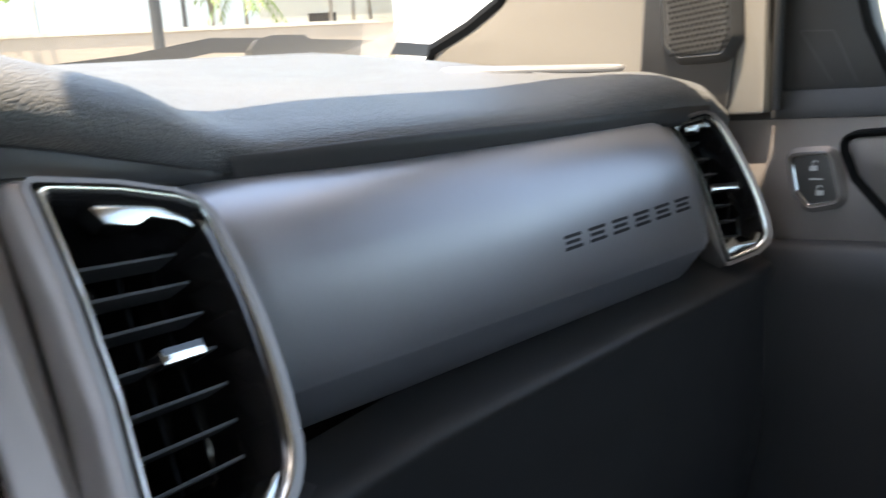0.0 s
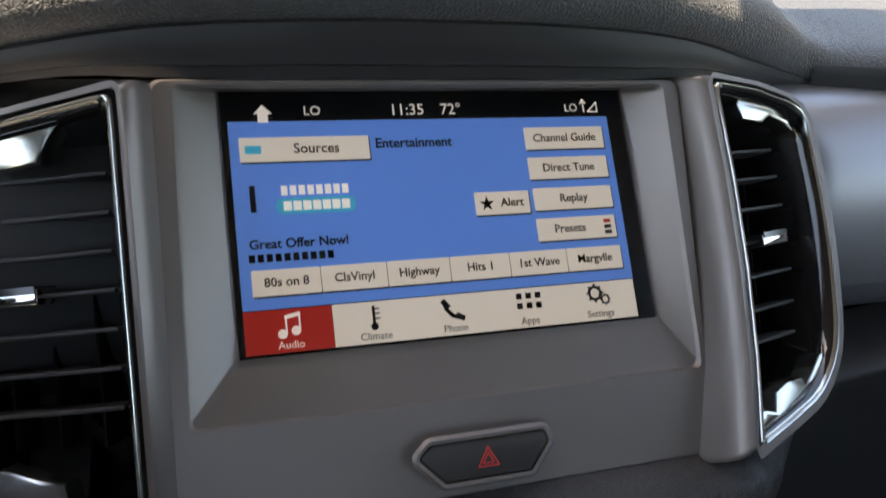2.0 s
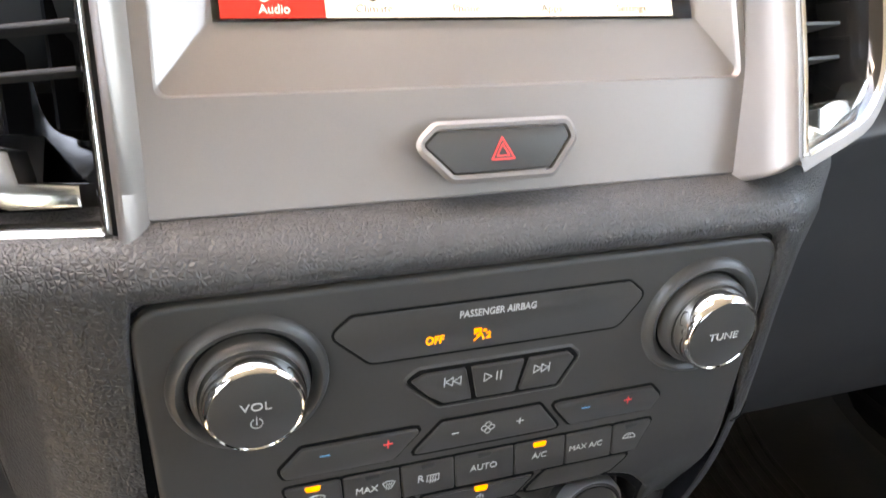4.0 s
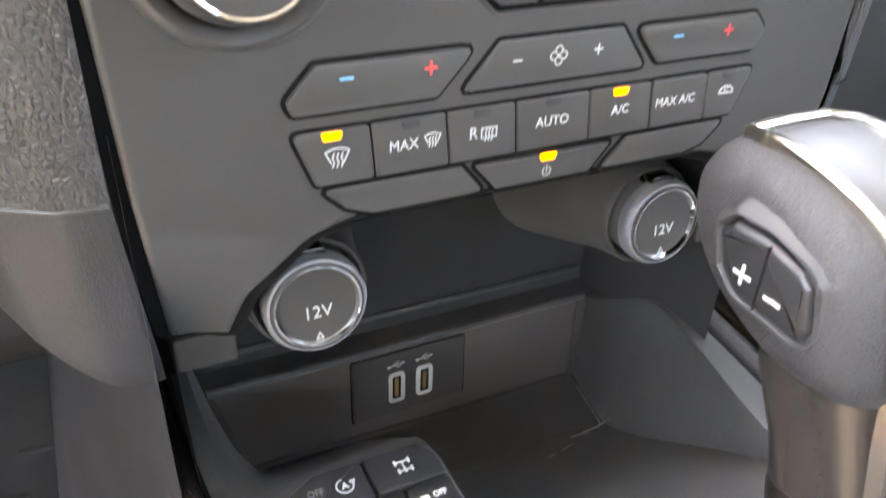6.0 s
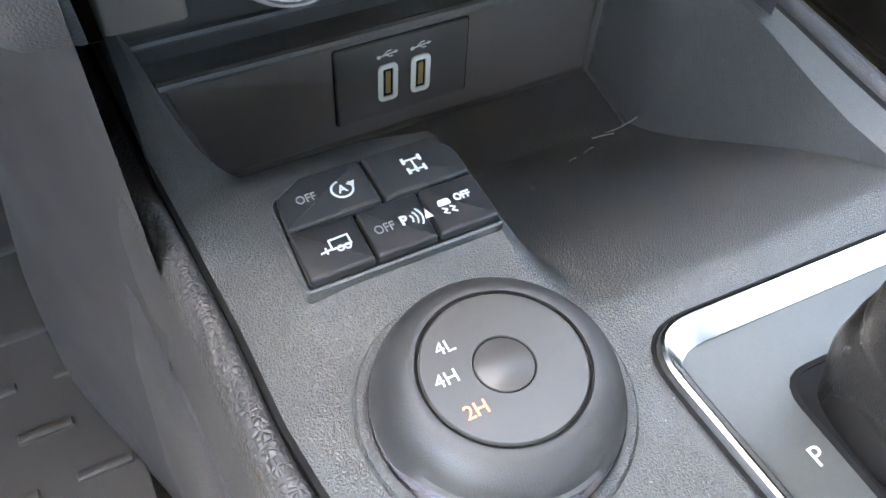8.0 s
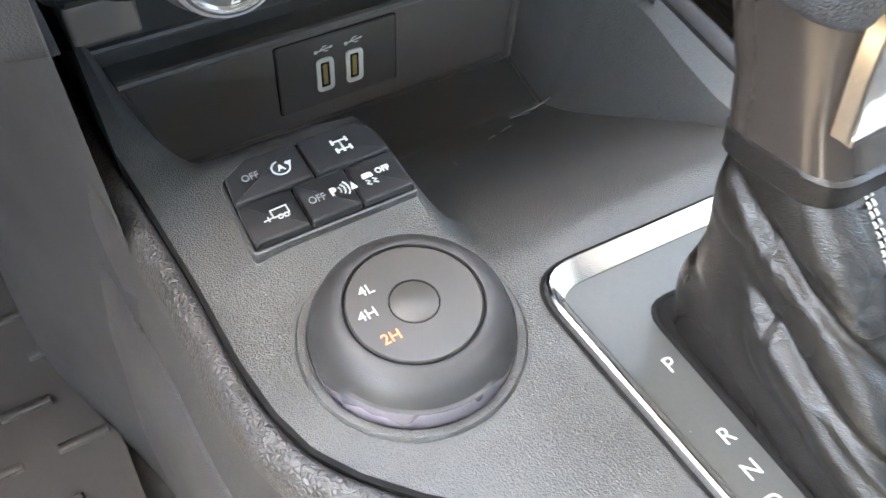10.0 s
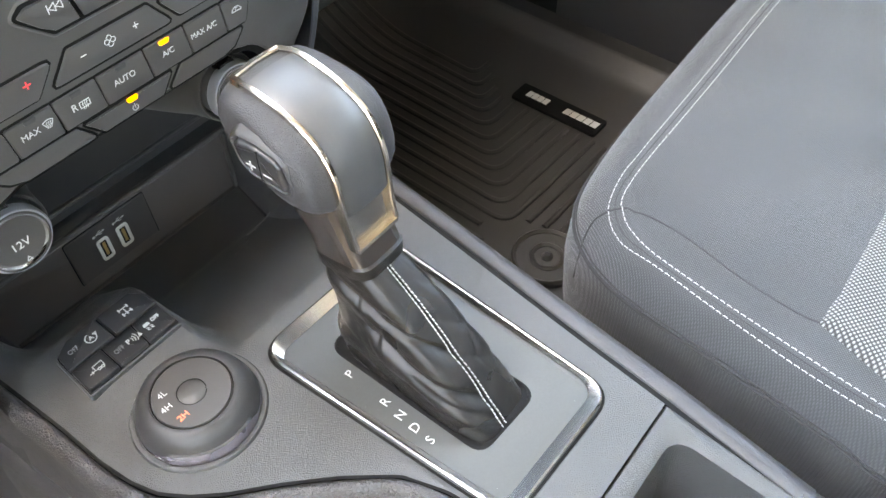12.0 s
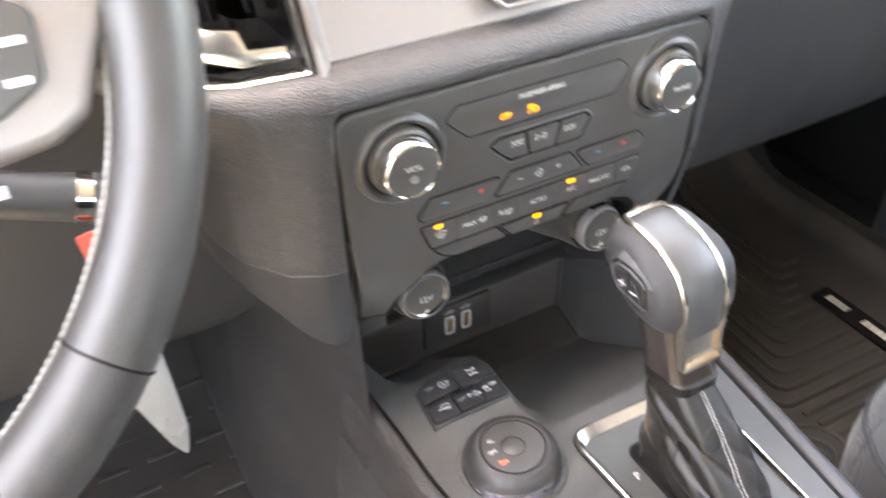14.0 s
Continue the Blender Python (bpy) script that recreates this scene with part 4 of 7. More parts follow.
for k in range(6):
    x, y = 0.0282 + 0.0045 * (k % 3), 0.0078 + 0.0043 * (k // 3)
    part("app_square", prism([(x, y), (x + 0.0026, y), (x + 0.0026, y + 0.0026), (x, y + 0.0026)], -0.0004, -0.0002, SCREEN), UI_INK, touch)
for cx, cy, r in ((0.0664, 0.0118, 0.0028), (0.0712, 0.0088, 0.0018)):
    bm = bmesh.new()
    stroke(bm, arc(cx, cy, r, 0, 360, 18), r * 0.45, S(0, 0, -0.0004))
    for k in range(8):
        a = radians(45 * k)
        stroke(bm, [(cx + r * 1.1 * math.cos(a), cy + r * 1.1 * math.sin(a)), (cx + r * 1.4 * math.cos(a), cy + r * 1.4 * math.sin(a))], r * 0.36, S(0, 0, -0.0004))
    part("gear_icon", bm, UI_INK, touch)
star = [(0.0206 + r * math.sin(radians(36 * k)), 0.0553 + r * math.cos(radians(36 * k))) for k, r in enumerate([0.0036, 0.0014] * 5)]
part("star_icon", prism(star, 0.0, 0.0002, SCREEN), UI_INK, touch)
for k in range(2):
    part("list_bar", prism([(0.0764, 0.0385 + 0.0026 * k), (0.0798, 0.0385 + 0.0026 * k), (0.0798, 0.0402 + 0.0026 * k), (0.0764, 0.0402 + 0.0026 * k)], 0.0, 0.0002, SCREEN), UI_INK, touch)
field("red_bar", 76.4, 43.7, 79.8, 45.4, UI_RED, 0.0, 0.1)
cover = part("cover_glass", prism([(-0.0893, -0.0013), (0.0953, -0.0013), (0.0953, 0.1083), (-0.0893, 0.1083)], 0.0006, 0.0010, SCREEN), SCREEN_GLASS, touch, "clear glossy cover glass")
cover.visible_shadow = False

# ---- control panel under the screen ----
panel = thing("control_panel", "satin black audio and climate control panel", "control panel")
plate = fillet([(-0.1268, 0.2298), (0.1252, 0.2298), (0.1225, 0.130), (0.1180, 0.0725), (0.098, 0.0705), (0.092, 0.092), (0.076, 0.110), (0.060, 0.1145), (-0.060, 0.1145), (-0.076, 0.110), (-0.092, 0.092), (-0.098, 0.0705), (-0.1180, 0.0725), (-0.1226, 0.130)],
               [0.0145, 0.0145, 0.03, 0.003, 0.003, 0.02, 0.02, 0.008, 0.008, 0.02, 0.02, 0.003, 0.003, 0.03], 5)


def panel_point(x, z, h=0.0):
    """The face of the panel: flat above, bending away towards its feet."""
    return Vector((x, 0.029 + 0.022 * smooth(0.125, 0.060, z) * smooth(0.07, 0.11, abs(x)) - h, z))


def bent_sheet(levels):
    """The plate's outline lofted through (inset, height) levels and bent back towards its feet."""
    bm = loft([[Vector((x, 0.029 - h, z)) for x, z in shrink(plate, inset)] for inset, h in levels], None, True, True)
    for z in (0.128, 0.118, 0.108, 0.098, 0.088, 0.078, 0.070):
        bmesh.ops.bisect_plane(bm, geom=bm.verts[:] + bm.edges[:] + bm.faces[:], dist=1e-6, plane_co=(0, 0, z), plane_no=(0, 0, 1))
    for x in (-0.11, -0.095, -0.08, 0.08, 0.095, 0.11):
        bmesh.ops.bisect_plane(bm, geom=bm.verts[:] + bm.edges[:] + bm.faces[:], dist=1e-6, plane_co=(x, 0, 0), plane_no=(1, 0, 0))
    for v in bm.verts:
        v.co.y += panel_point(v.co.x, v.co.z).y - 0.029
    return bm


bm = bent_sheet(((0.0016, -0.024), (0.0016, -0.0016), (0.0020, -0.0007), (0.0029, -0.0001), (0.0040, 0.0)))
part("plate_gap", bent_sheet(((-0.0026, -0.030), (-0.0026, -0.0040))), DARK, panel, "dark gap round the face plate")
for sx in (-1, 1):
    cx = 0.1107 if sx > 0 else 0.1123
    fill = [(sx * (cx + 0.0172), 0.2325), (sx * (cx + 0.0172), 0.2140)] + [(sx * x, z) for x, z in arc(cx, 0.2153, 0.0157, 0, 90, 8)] + [(sx * (cx - 0.001), 0.2325)]
    part("corner_fill", prism(fill, -0.012, -0.0012, STACK, 0.0008), LEATHER, panel, "grained corner of the padding")
for sx in (-1, 1):
    part("foot", box(min(sx * 0.0965, sx * 0.1165), max(sx * 0.0965, sx * 0.1165), 0.0510, 0.075, 0.0575, 0.0700, 0.002), PANEL, panel, "black foot under the plate")
part("face_plate", bm, PANEL, panel, "satin black face plate", sharp=40)


def knob(cx, cz, words):
    m = at(STACK, cx, cz)
    part("knob_seat", lathe([(0.0275, -0.002), (0.0272, 0.0004), (0.0258, 0.0030), (0.0242, 0.0038), (0.0222, 0.0026), (0.0212, 0.0006), (0.0208, -0.004)], m, 56, cap=False), PANEL, panel, "flared ring round the knob")
    part("knob_gap", lathe([(0.0215, 0.0002), (0.0, 0.0002)], m, 40, cap=False), DARK, panel)
    k = part("rotary_knob", lathe([(0.0200, -0.003), (0.0198, 0.0045), (0.0186, 0.0064), (0.0178, 0.0068)], m, 56), PANEL, panel, "rotary knob with chrome edge")
    part("chrome_edge", lathe([(0.0180, 0.0060), (0.0181, 0.0072), (0.0167, 0.0142), (0.0160, 0.0154), (0.0154, 0.0158), (0.0148, 0.0154)], m, 56, cap=False), CHROME, k)
    part("knob_face", lathe([(0.0150, 0.0130), (0.0149, 0.0154), (0.0144, 0.0157), (0.0, 0.0159)], m, 56, cap=False), PANEL, k)
    text(words, 0.0032, at(m, 0, 0.0022 if words == "VOL" else 0.0, 0.0160), WHITE_INK, k, "marking", wide=1.15)
    return m, k


vol_m, vol = knob(-0.0892, 0.1950, "VOL")
knob(0.0915, 0.1950, "TUNE")
bm = bmesh.new()
stroke(bm, arc(0, -0.0042, 0.0019, 120, 420, 14), 0.0004, at(vol_m, 0, 0, 0.0160))
stroke(bm, [(0, -0.0046), (0, -0.0018)], 0.0004, at(vol_m, 0, 0, 0.0160))
part("power_mark", bm, WHITE_INK, vol)


def key(poly, name="button", h=0.0012, r=0.0012, mat=None, gap=0.0005):
    """A flush button in a dark slot."""
    p = fillet(poly, r, 3)
    part("button_gap", prism(shrink(p, -0.0008), -0.001, 0.0003, STACK), DARK, panel)
    return part(name, prism(shrink(p, gap), -0.001, h, STACK, 0.0006), mat or PANEL, panel)


airbag = fillet([(-0.0625, 0.2095), (-0.0545, 0.2165), (0.0545, 0.2165), (0.0625, 0.2095), (0.0525, 0.1955), (-0.0475, 0.1955)], [0.004, 0.003, 0.003, 0.004, 0.006, 0.006], 4)
part("button_gap", prism(shrink(airbag, -0.0006), -0.001, 0.0003, STACK), DARK, panel)
part("airbag_window", prism(shrink(airbag, 0.0004), -0.001, 0.0008, STACK, 0.0005), PANEL, panel, "smooth black indicator window")
text("PASSENGER AIRBAG", 0.0029, at(STACK, 0, 0.2115, 0.0009), WHITE_INK, panel, "marking", wide=0.82, bold=0.00005)
text("OFF", 0.0033, at(STACK, -0.0240, 0.2020, 0.0009), AMBER, panel, "airbag_off_lamp", wide=0.85, bold=0.0001, label="lit amber warning word")
bm = bmesh.new()
a = at(STACK, -0.0065, 0.2020, 0.0009)
stroke(bm, [(-0.0022, -0.0024), (0.0006, 0.0004), (-0.0012, -0.0002)], 0.0006, a)
stroke(bm, [(0.0006, 0.0004), (0.0016, -0.0022)], 0.0006, a)
stroke(bm, [(-0.0022, 0.0026), (0.0002, 0.0006), (0.0002, 0.0026), (-0.0022, 0.0006), (-0.0022, 0.0026), (0.0002, 0.0026)], 0.0005, a)
prism(arc(0.0018, 0.0016, 0.0007, 0, 360, 10)[:-1], 0, 0.00015, a, bm=bm)
part("airbag_icon", bm, AMBER, panel, "lit amber airbag symbol")
text("2", 0.0028, at(STACK, -0.0030, 0.2012, 0.0009), AMBER, panel, "airbag_lamp", bold=0.0001)

# transport keys in their hollow
hollow = fillet([(-0.0350, 0.1850), (-0.0290, 0.1895), (0.0330, 0.1895), (0.0375, 0.1850), (0.0300, 0.1710), (-0.0200, 0.1710)], 0.003, 4)
part("key_hollow", loft([ring_pts(shrink(hollow, -0.0012), STACK, 0.0), ring_pts(shrink(hollow, -0.0002), STACK, 0.0007), ring_pts(shrink(hollow, 0.0006), STACK, -0.0012)], None, True, False), PANEL, panel)
part("button_gap", prism(shrink(hollow, 0.0002), -0.002, 0.0002, STACK), DARK, panel)
for poly in ([(-0.0325, 0.1850), (-0.0275, 0.1878), (-0.0105, 0.1878), (-0.0070, 0.1728), (-0.0190, 0.1728), (-0.0250, 0.1770)],
             [(-0.0088, 0.1878), (0.0135, 0.1878), (0.0108, 0.1728), (-0.0055, 0.1728)],
             [(0.0152, 0.1878), (0.0320, 0.1878), (0.0350, 0.1850), (0.0285, 0.1728), (0.0122, 0.1728)]):
    part("button", prism(shrink(fillet(poly, 0.0008, 2), 0.0003), -0.002, 0.0016, STACK, 0.0006), PANEL, panel)
bm = bmesh.new()
m = at(STACK, -0.0182, 0.1845 - 0.0015, 0.0017)
for dx in (-0.0006, 0.0026):
    stroke(bm, [(dx, 0), (dx + 0.0029, 0.0019), (dx + 0.0029, -0.0019), (dx, 0)], 0.00035, m)
stroke(bm, [(-0.0010, 0.0019), (-0.0010, -0.0019)], 0.0004, m)
part("skip_mark", bm, WHITE_INK, panel)
bm = bmesh.new()
m = at(STACK, 0.0010, 0.1825, 0.0017)
stroke(bm, [(-0.0010, 0), (-0.0042, 0.0019), (-0.0042, -0.0019), (-0.0010, 0)], 0.00035, m)
for dx in (0.0010, 0.0026):
    stroke(bm, [(dx, 0.0019), (dx, -0.0019)], 0.0005, m)
part("play_mark", bm, WHITE_INK, panel)
bm = bmesh.new()
m = at(STACK, 0.0205, 0.1825, 0.0017)
for dx in (-0.0030, 0.0002):
    stroke(bm, [(dx + 0.0029, 0), (dx, 0.0019), (dx, -0.0019), (dx + 0.0029, 0)], 0.00035, m)
stroke(bm, [(0.0035, 0.0019), (0.0035, -0.0019)], 0.0004, m)
part("skip_mark", bm, WHITE_INK, panel)

# rocker row and button rows
key([(-0.0810, 0.1535), (-0.0725, 0.1630), (-0.0250, 0.1630), (-0.0375, 0.1490), (-0.0790, 0.1490)], "rocker_switch", 0.0018, 0.0025)
key([(-0.0185, 0.1635), (0.0235, 0.1635), (0.0345, 0.1490), (-0.0310, 0.1490)], "rocker_switch", 0.0012, 0.002)
key([(0.0275, 0.1630), (0.0755, 0.1630), (0.0810, 0.1570), (0.0770, 0.1500), (0.0380, 0.1500)], "rocker_switch", 0.0018, 0.0025)
for x, ink, plus in ((-0.0640, BLUE_INK, 0), (-0.0400, RED_INK, 1), (0.0440, BLUE_INK, 0), (0.0640, RED_INK, 1)):
    bm = bmesh.new()
    mm = at(STACK, x, 0.1584, 0.0019)
    stroke(bm, [(-0.0017, 0), (0.0017, 0)], 0.0006, mm)
    if plus:
        stroke(bm, [(0, -0.0017), (0, 0.0017)], 0.0006, mm)
    part("plus_mark" if plus else "minus_mark", bm, ink, panel, "red plus sign" if plus else "blue minus sign")
bm = bmesh.new()
mm = at(STACK, 0.0010, 0.1570, 0.0013)
for k in range(4):
    a = 90 * k
    c = (0.0016 * math.cos(radians(a)), 0.0016 * math.sin(radians(a)))
    stroke(bm, [(0, 0)] + arc(c[0], c[1], 0.0012, a - 150, a + 90, 8), 0.00035, mm)
part("fan_mark", bm, WHITE_INK, panel)
bm = bmesh.new()
stroke(bm, [(-0.0150, 0), (-0.0124, 0)], 0.0005, mm)
part("minus_mark", bm, WHITE_INK, panel)
bm = bmesh.new()
stroke(bm, [(0.0124, 0.0004), (0.0152, 0.0004)], 0.0005, mm)
stroke(bm, [(0.0138, -0.0010), (0.0138, 0.0018)], 0.0005, mm)
part("plus_mark", bm, WHITE_INK, panel)

ROW = [(-0.0800, -0.0575), (-0.0575, -0.0345), (-0.0345, -0.0120), (-0.0120, 0.0140), (0.0140, 0.0375), (0.0375, 0.0600), (0.0600, 0.0800)]
for i, (a, b) in enumerate(ROW):
    cut = 0.0016
    poly = [(a, 0.1445), (b, 0.1445), (b + (cut if i < 6 else -0.006), 0.1278), (a + (cut if i else 0.0065), 0.1278)]
    key(poly, "button", 0.0014, 0.0012 if 0 < i < 6 else 0.002, gap=0.0003)
key([(-0.0735, 0.1268), (-0.0285, 0.1268), (-0.0195, 0.1160), (-0.0570, 0.1160), (-0.0650, 0.1190)], "blank_button", 0.0010, 0.002)
key([(-0.0255, 0.1262), (0.0260, 0.1262), (0.0175, 0.1160), (-0.0165, 0.1160)], "power_button", 0.0012, 0.0012)
key([(0.0310, 0.1268), (0.0730, 0.1268), (0.0640, 0.1180), (0.0560, 0.1160), (0.0205, 0.1160)], "blank_button", 0.0010, 0.002)
for x, z, on in ((-0.0685, 0.1440, 1), (0.0255, 0.1440, 1), (0.0012, 0.1260, 1), (-0.0455, 0.1440, 0), (-0.0230, 0.1440, 0), (0.0010, 0.1440, 0), (0.0690, 0.1440, 0)):
    part("indicator_lamp", prism(fillet([(x - 0.0034, z), (x + 0.0034, z), (x + 0.0024, z - 0.0026), (x - 0.0024, z - 0.0026)], 0.0009, 3), 0.001, 0.0017, STACK, 0.0003), AMBER if on else SOFT, panel, "glowing amber lamp" if on else "unlit lamp window")


def screen_mark(bm, mm, s=1.0, rear=False):
    """Demister symbol: a curved pane with three wavy lines."""
    w = 0.0004 * s
    if rear:
        stroke(bm, [(-0.0026 * s, -0.0016 * s), (-0.0026 * s, 0.0016 * s), (0.0026 * s, 0.0016 * s), (0.0026 * s, -0.0016 * s), (-0.0026 * s, -0.0016 * s)], w, mm)
    else:
        stroke(bm, [(-0.0016 * s, -0.0014 * s), (-0.0030 * s, 0.0014 * s)] + arc(0, -0.0030 * s, 0.0053 * s, 124, 56, 6) + [(0.0016 * s, -0.0014 * s)], w, mm)
    for k in (-1, 0, 1):
        stroke(bm, [(0.0011 * s * k - 0.0002 * s, -0.0026 * s), (0.0011 * s * k + 0.0003 * s, -0.0014 * s), (0.0011 * s * k - 0.0002 * s, -0.0002 * s), (0.0011 * s * k + 0.0003 * s, 0.0010 * s)], w * 0.9, mm)
    return bm


bm = bmesh.new()
screen_mark(bm, at(STACK, -0.0672, 0.1365, 0.0015), 1.15)
part("demister_mark", bm, WHITE_INK, panel)
bm = bmesh.new()
screen_mark(bm, at(STACK, -0.0388, 0.1372, 0.0015), 0.85)
part("demister_mark", bm, WHITE_INK, panel)
bm = bmesh.new()
screen_mark(bm, at(STACK, -0.0206, 0.1364, 0.0015), 0.95, True)
part("demister_mark", bm, WHITE_INK, panel)
bm = bmesh.new()
stroke(bm, arc(0.0011, 0.1197, 0.0015, 120, 420, 12), 0.00035, at(STACK, 0, 0, 0.0013))
stroke(bm, [(0.0011, 0.1195), (0.0011, 0.1217)], 0.00035, at(STACK, 0, 0, 0.0013))
part("power_mark", bm, WHITE_INK, panel)
bm = bmesh.new()
mm = at(STACK, 0.0690, 0.1376, 0.0015)
stroke(bm, [(-0.0030, -0.0010), (-0.0022, 0.0006), (-0.0006, 0.0014), (0.0014, 0.0012), (0.0030, -0.0004), (0.0028, -0.0012), (-0.0030, -0.0010)], 0.0004, mm)
stroke(bm, arc(0.0002, -0.0002, 0.0009, 40, 320, 8), 0.0003, mm)
part("recirculation_mark", bm, WHITE_INK, panel)
for words, x, size in (("MAX", -0.0476, 0.0031), ("R", -0.0257, 0.0036), ("AUTO", 0.0012, 0.0031), ("A/C", 0.0262, 0.0030), ("MAX A/C", 0.0480, 0.0029)):
    text(words, size, at(STACK, x, 0.1366, 0.0015), WHITE_INK, panel, "marking", wide=0.95)

# ---- dark niche behind and below the panel ----
niche = thing("niche", "dark open storage niche below the control panel", "niche")
part("back_wall", box(-0.118, 0.118, -0.030, 0.115, -0.160, -0.150, m=basis((0, 0, 0), (1, 0, 0), (0, 0, 1), (0, -1, 0))), SOFT, niche)
part("ceiling_panel", grid(lambda u, v: (u, 0.031 + 0.12 * v, 0.114 - 0.03 * v), steps(-0.10, 0.10, 4), steps(0, 1, 4)), SOFT, niche)
for sx in (-1, 1):
    part("side_wall", grid(lambda u, v: (sx * (0.119 - 0.004 * v), 0.05 + 0.105 * u, 0.22 - 0.26 * v), steps(0, 1, 4), steps(0, 1, 4)), SOFT, niche)
part("ledge", box(-0.118, 0.118, 0.1370, 0.155, -0.030, -0.0275, 0.001), CONSOLE, niche)
part("ledge_line", sweep([(-0.112, 0.1492, -0.0180), (0.112, 0.1492, -0.0180)], circle(0.0022, 8)), SOFT, niche)


def socket(sx):
    ob = thing("power_socket", "capped black power socket with bright ring", "socket", "power sockets")
    m = basis((sx * 0.0705, 0.047, 0.0755), (1, 0, 0), (0, 0.10, 0.995), (0, -0.995, 0.10))
    part("housing", lathe([(0.036, -0.075), (0.0285, -0.045), (0.0232, -0.026), (0.0213, -0.012), (0.0209, -0.0085), (0.0202, -0.0072), (0.0192, -0.0072), (0.0186, -0.0090), (0.0184, -0.016), (0.0160, -0.017)], m, 48, cap=False), PANEL, ob, "flared black housing")
    part("cap", lathe([(0.0168, -0.012), (0.0168, -0.004), (0.0173, -0.0035), (0.0174, 0.0005), (0.0166, 0.0022), (0.0148, 0.0026), (0.0146, 0.0020), (0.0, 0.0019)], m, 48, cap=False), PANEL, ob, "black hinged cap")
    part("cap_band", lathe([(0.0171, -0.0045), (0.0176, -0.0038), (0.0177, 0.0006), (0.0168, 0.0025), (0.0160, 0.0027)], m, 48, cap=False), SILVER_DARK, ob, "grey metallic band")
    part("bright_ring", lathe([(0.0152, 0.0020), (0.0149, 0.0034), (0.0141, 0.0034), (0.0134, 0.0020)], m, 48, cap=False), CHROME, ob, "satin-chrome ring")
    part("hinge", prism(fillet([(-0.006, 0.0150), (0.006, 0.0150), (0.005, 0.0190), (-0.005, 0.0190)], 0.001), -0.008, -0.001, m, 0.0006), GLOSS, ob)
    text("12V", 0.0044, at(m, 0, -0.0026, 0.0020), WHITE_INK, ob, "marking")
    bm = bmesh.new()
    stroke(bm, [(-0.0012, -0.0126), (0.0012, -0.0126), (0, -0.0104), (-0.0012, -0.0126)], 0.0005, at(m, 0, 0, 0.0020))
    part("arrow_mark", bm, WHITE_INK, ob)


socket(-1)
socket(1)

# ---- centre console ----
console = thing("centre_console", "charcoal centre console with leatherette edges", "console")
EDGE_L = [(-0.232, -0.0135), (-0.19, -0.0140), (-0.173, -0.0158), (-0.150, -0.0235), (-0.128, -0.0415), (-0.108, -0.0615), (-0.091, -0.0810), (-0.078, -0.0930), (-0.065, -0.1015), (-0.050, -0.1060), (-0.030, -0.1085), (0.0, -0.1095), (0.040, -0.1125), (0.088, -0.1165), (0.137, -0.1185)]
EDGE_R = [(-0.33, 0.078), (-0.308, 0.0795), (-0.231, 0.0905), (-0.171, 0.0972), (-0.093, 0.1070), (-0.026, 0.1150), (0.01, 0.1180), (0.043, 0.1215), (0.086, 0.1250), (0.137, 0.1260)]


def foot_r(y):
    """Foot of the tray's right wall."""
    return along([(-0.24, 0.097), (-0.02, 0.0975), (0.04, 0.0950), (0.070, 0.0925), (0.083, 0.0930), (0.1365, 0.1085)], y)[0]


def rim_r(y):
    """Upper edge of the tray's right wall."""
    return along([(-0.24, 0.0975), (-0.007, 0.0990), (0.013, 0.1020), (0.042, 0.1080), (0.078, 0.1125), (0.137, 0.1090)], y)[0]


def top_z(x, y):
    """Height of the console's upper face, with the scoop that runs down to the tray."""
    left = 1 - smooth(-0.034, -0.016, x)
    z_right = -0.037 * smooth(-0.040, 0.090, y) - 0.037 * min(1.0, max(0.0, (y + 0.034) / 0.118)) - 0.012 * min(1.0, max(0.0, (y - 0.080) / 0.056))
    z_left = -0.086 * min(1.0, max(0.0, (y - 0.046) / 0.088)) ** 1.05
    z = z_left * left + z_right * (1 - left)
    el = along(EDGE_L, y)[0]
    foot, rim = foot_r(y), rim_r(y)
    up = min(1.0, max(0.0, (x - foot) / (rim - foot)))
    ledge = -0.028 * smooth(0.078, 0.136, y)
    wall_l = smooth(el + 0.008, el + 0.030, x)
    return (z + (ledge - z) * up) * wall_l + 0.0055 * smooth(-0.03, 0.012, y) * left * (1 - smooth(0.036, 0.05, y)) * smooth(el, el + 0.034, x)


def across(u, y):
    """Columns that follow the foot and the rim of the tray's right wall."""
    el, er = along(EDGE_L, y)[0], along(EDGE_R, y)[0]
    if u <= 1:
        return el + (foot_r(y) - el) * u
    return foot_r(y) + (rim_r(y) - foot_r(y)) * (u - 1) if u <= 2 else rim_r(y) + (er - rim_r(y)) * (u - 2)


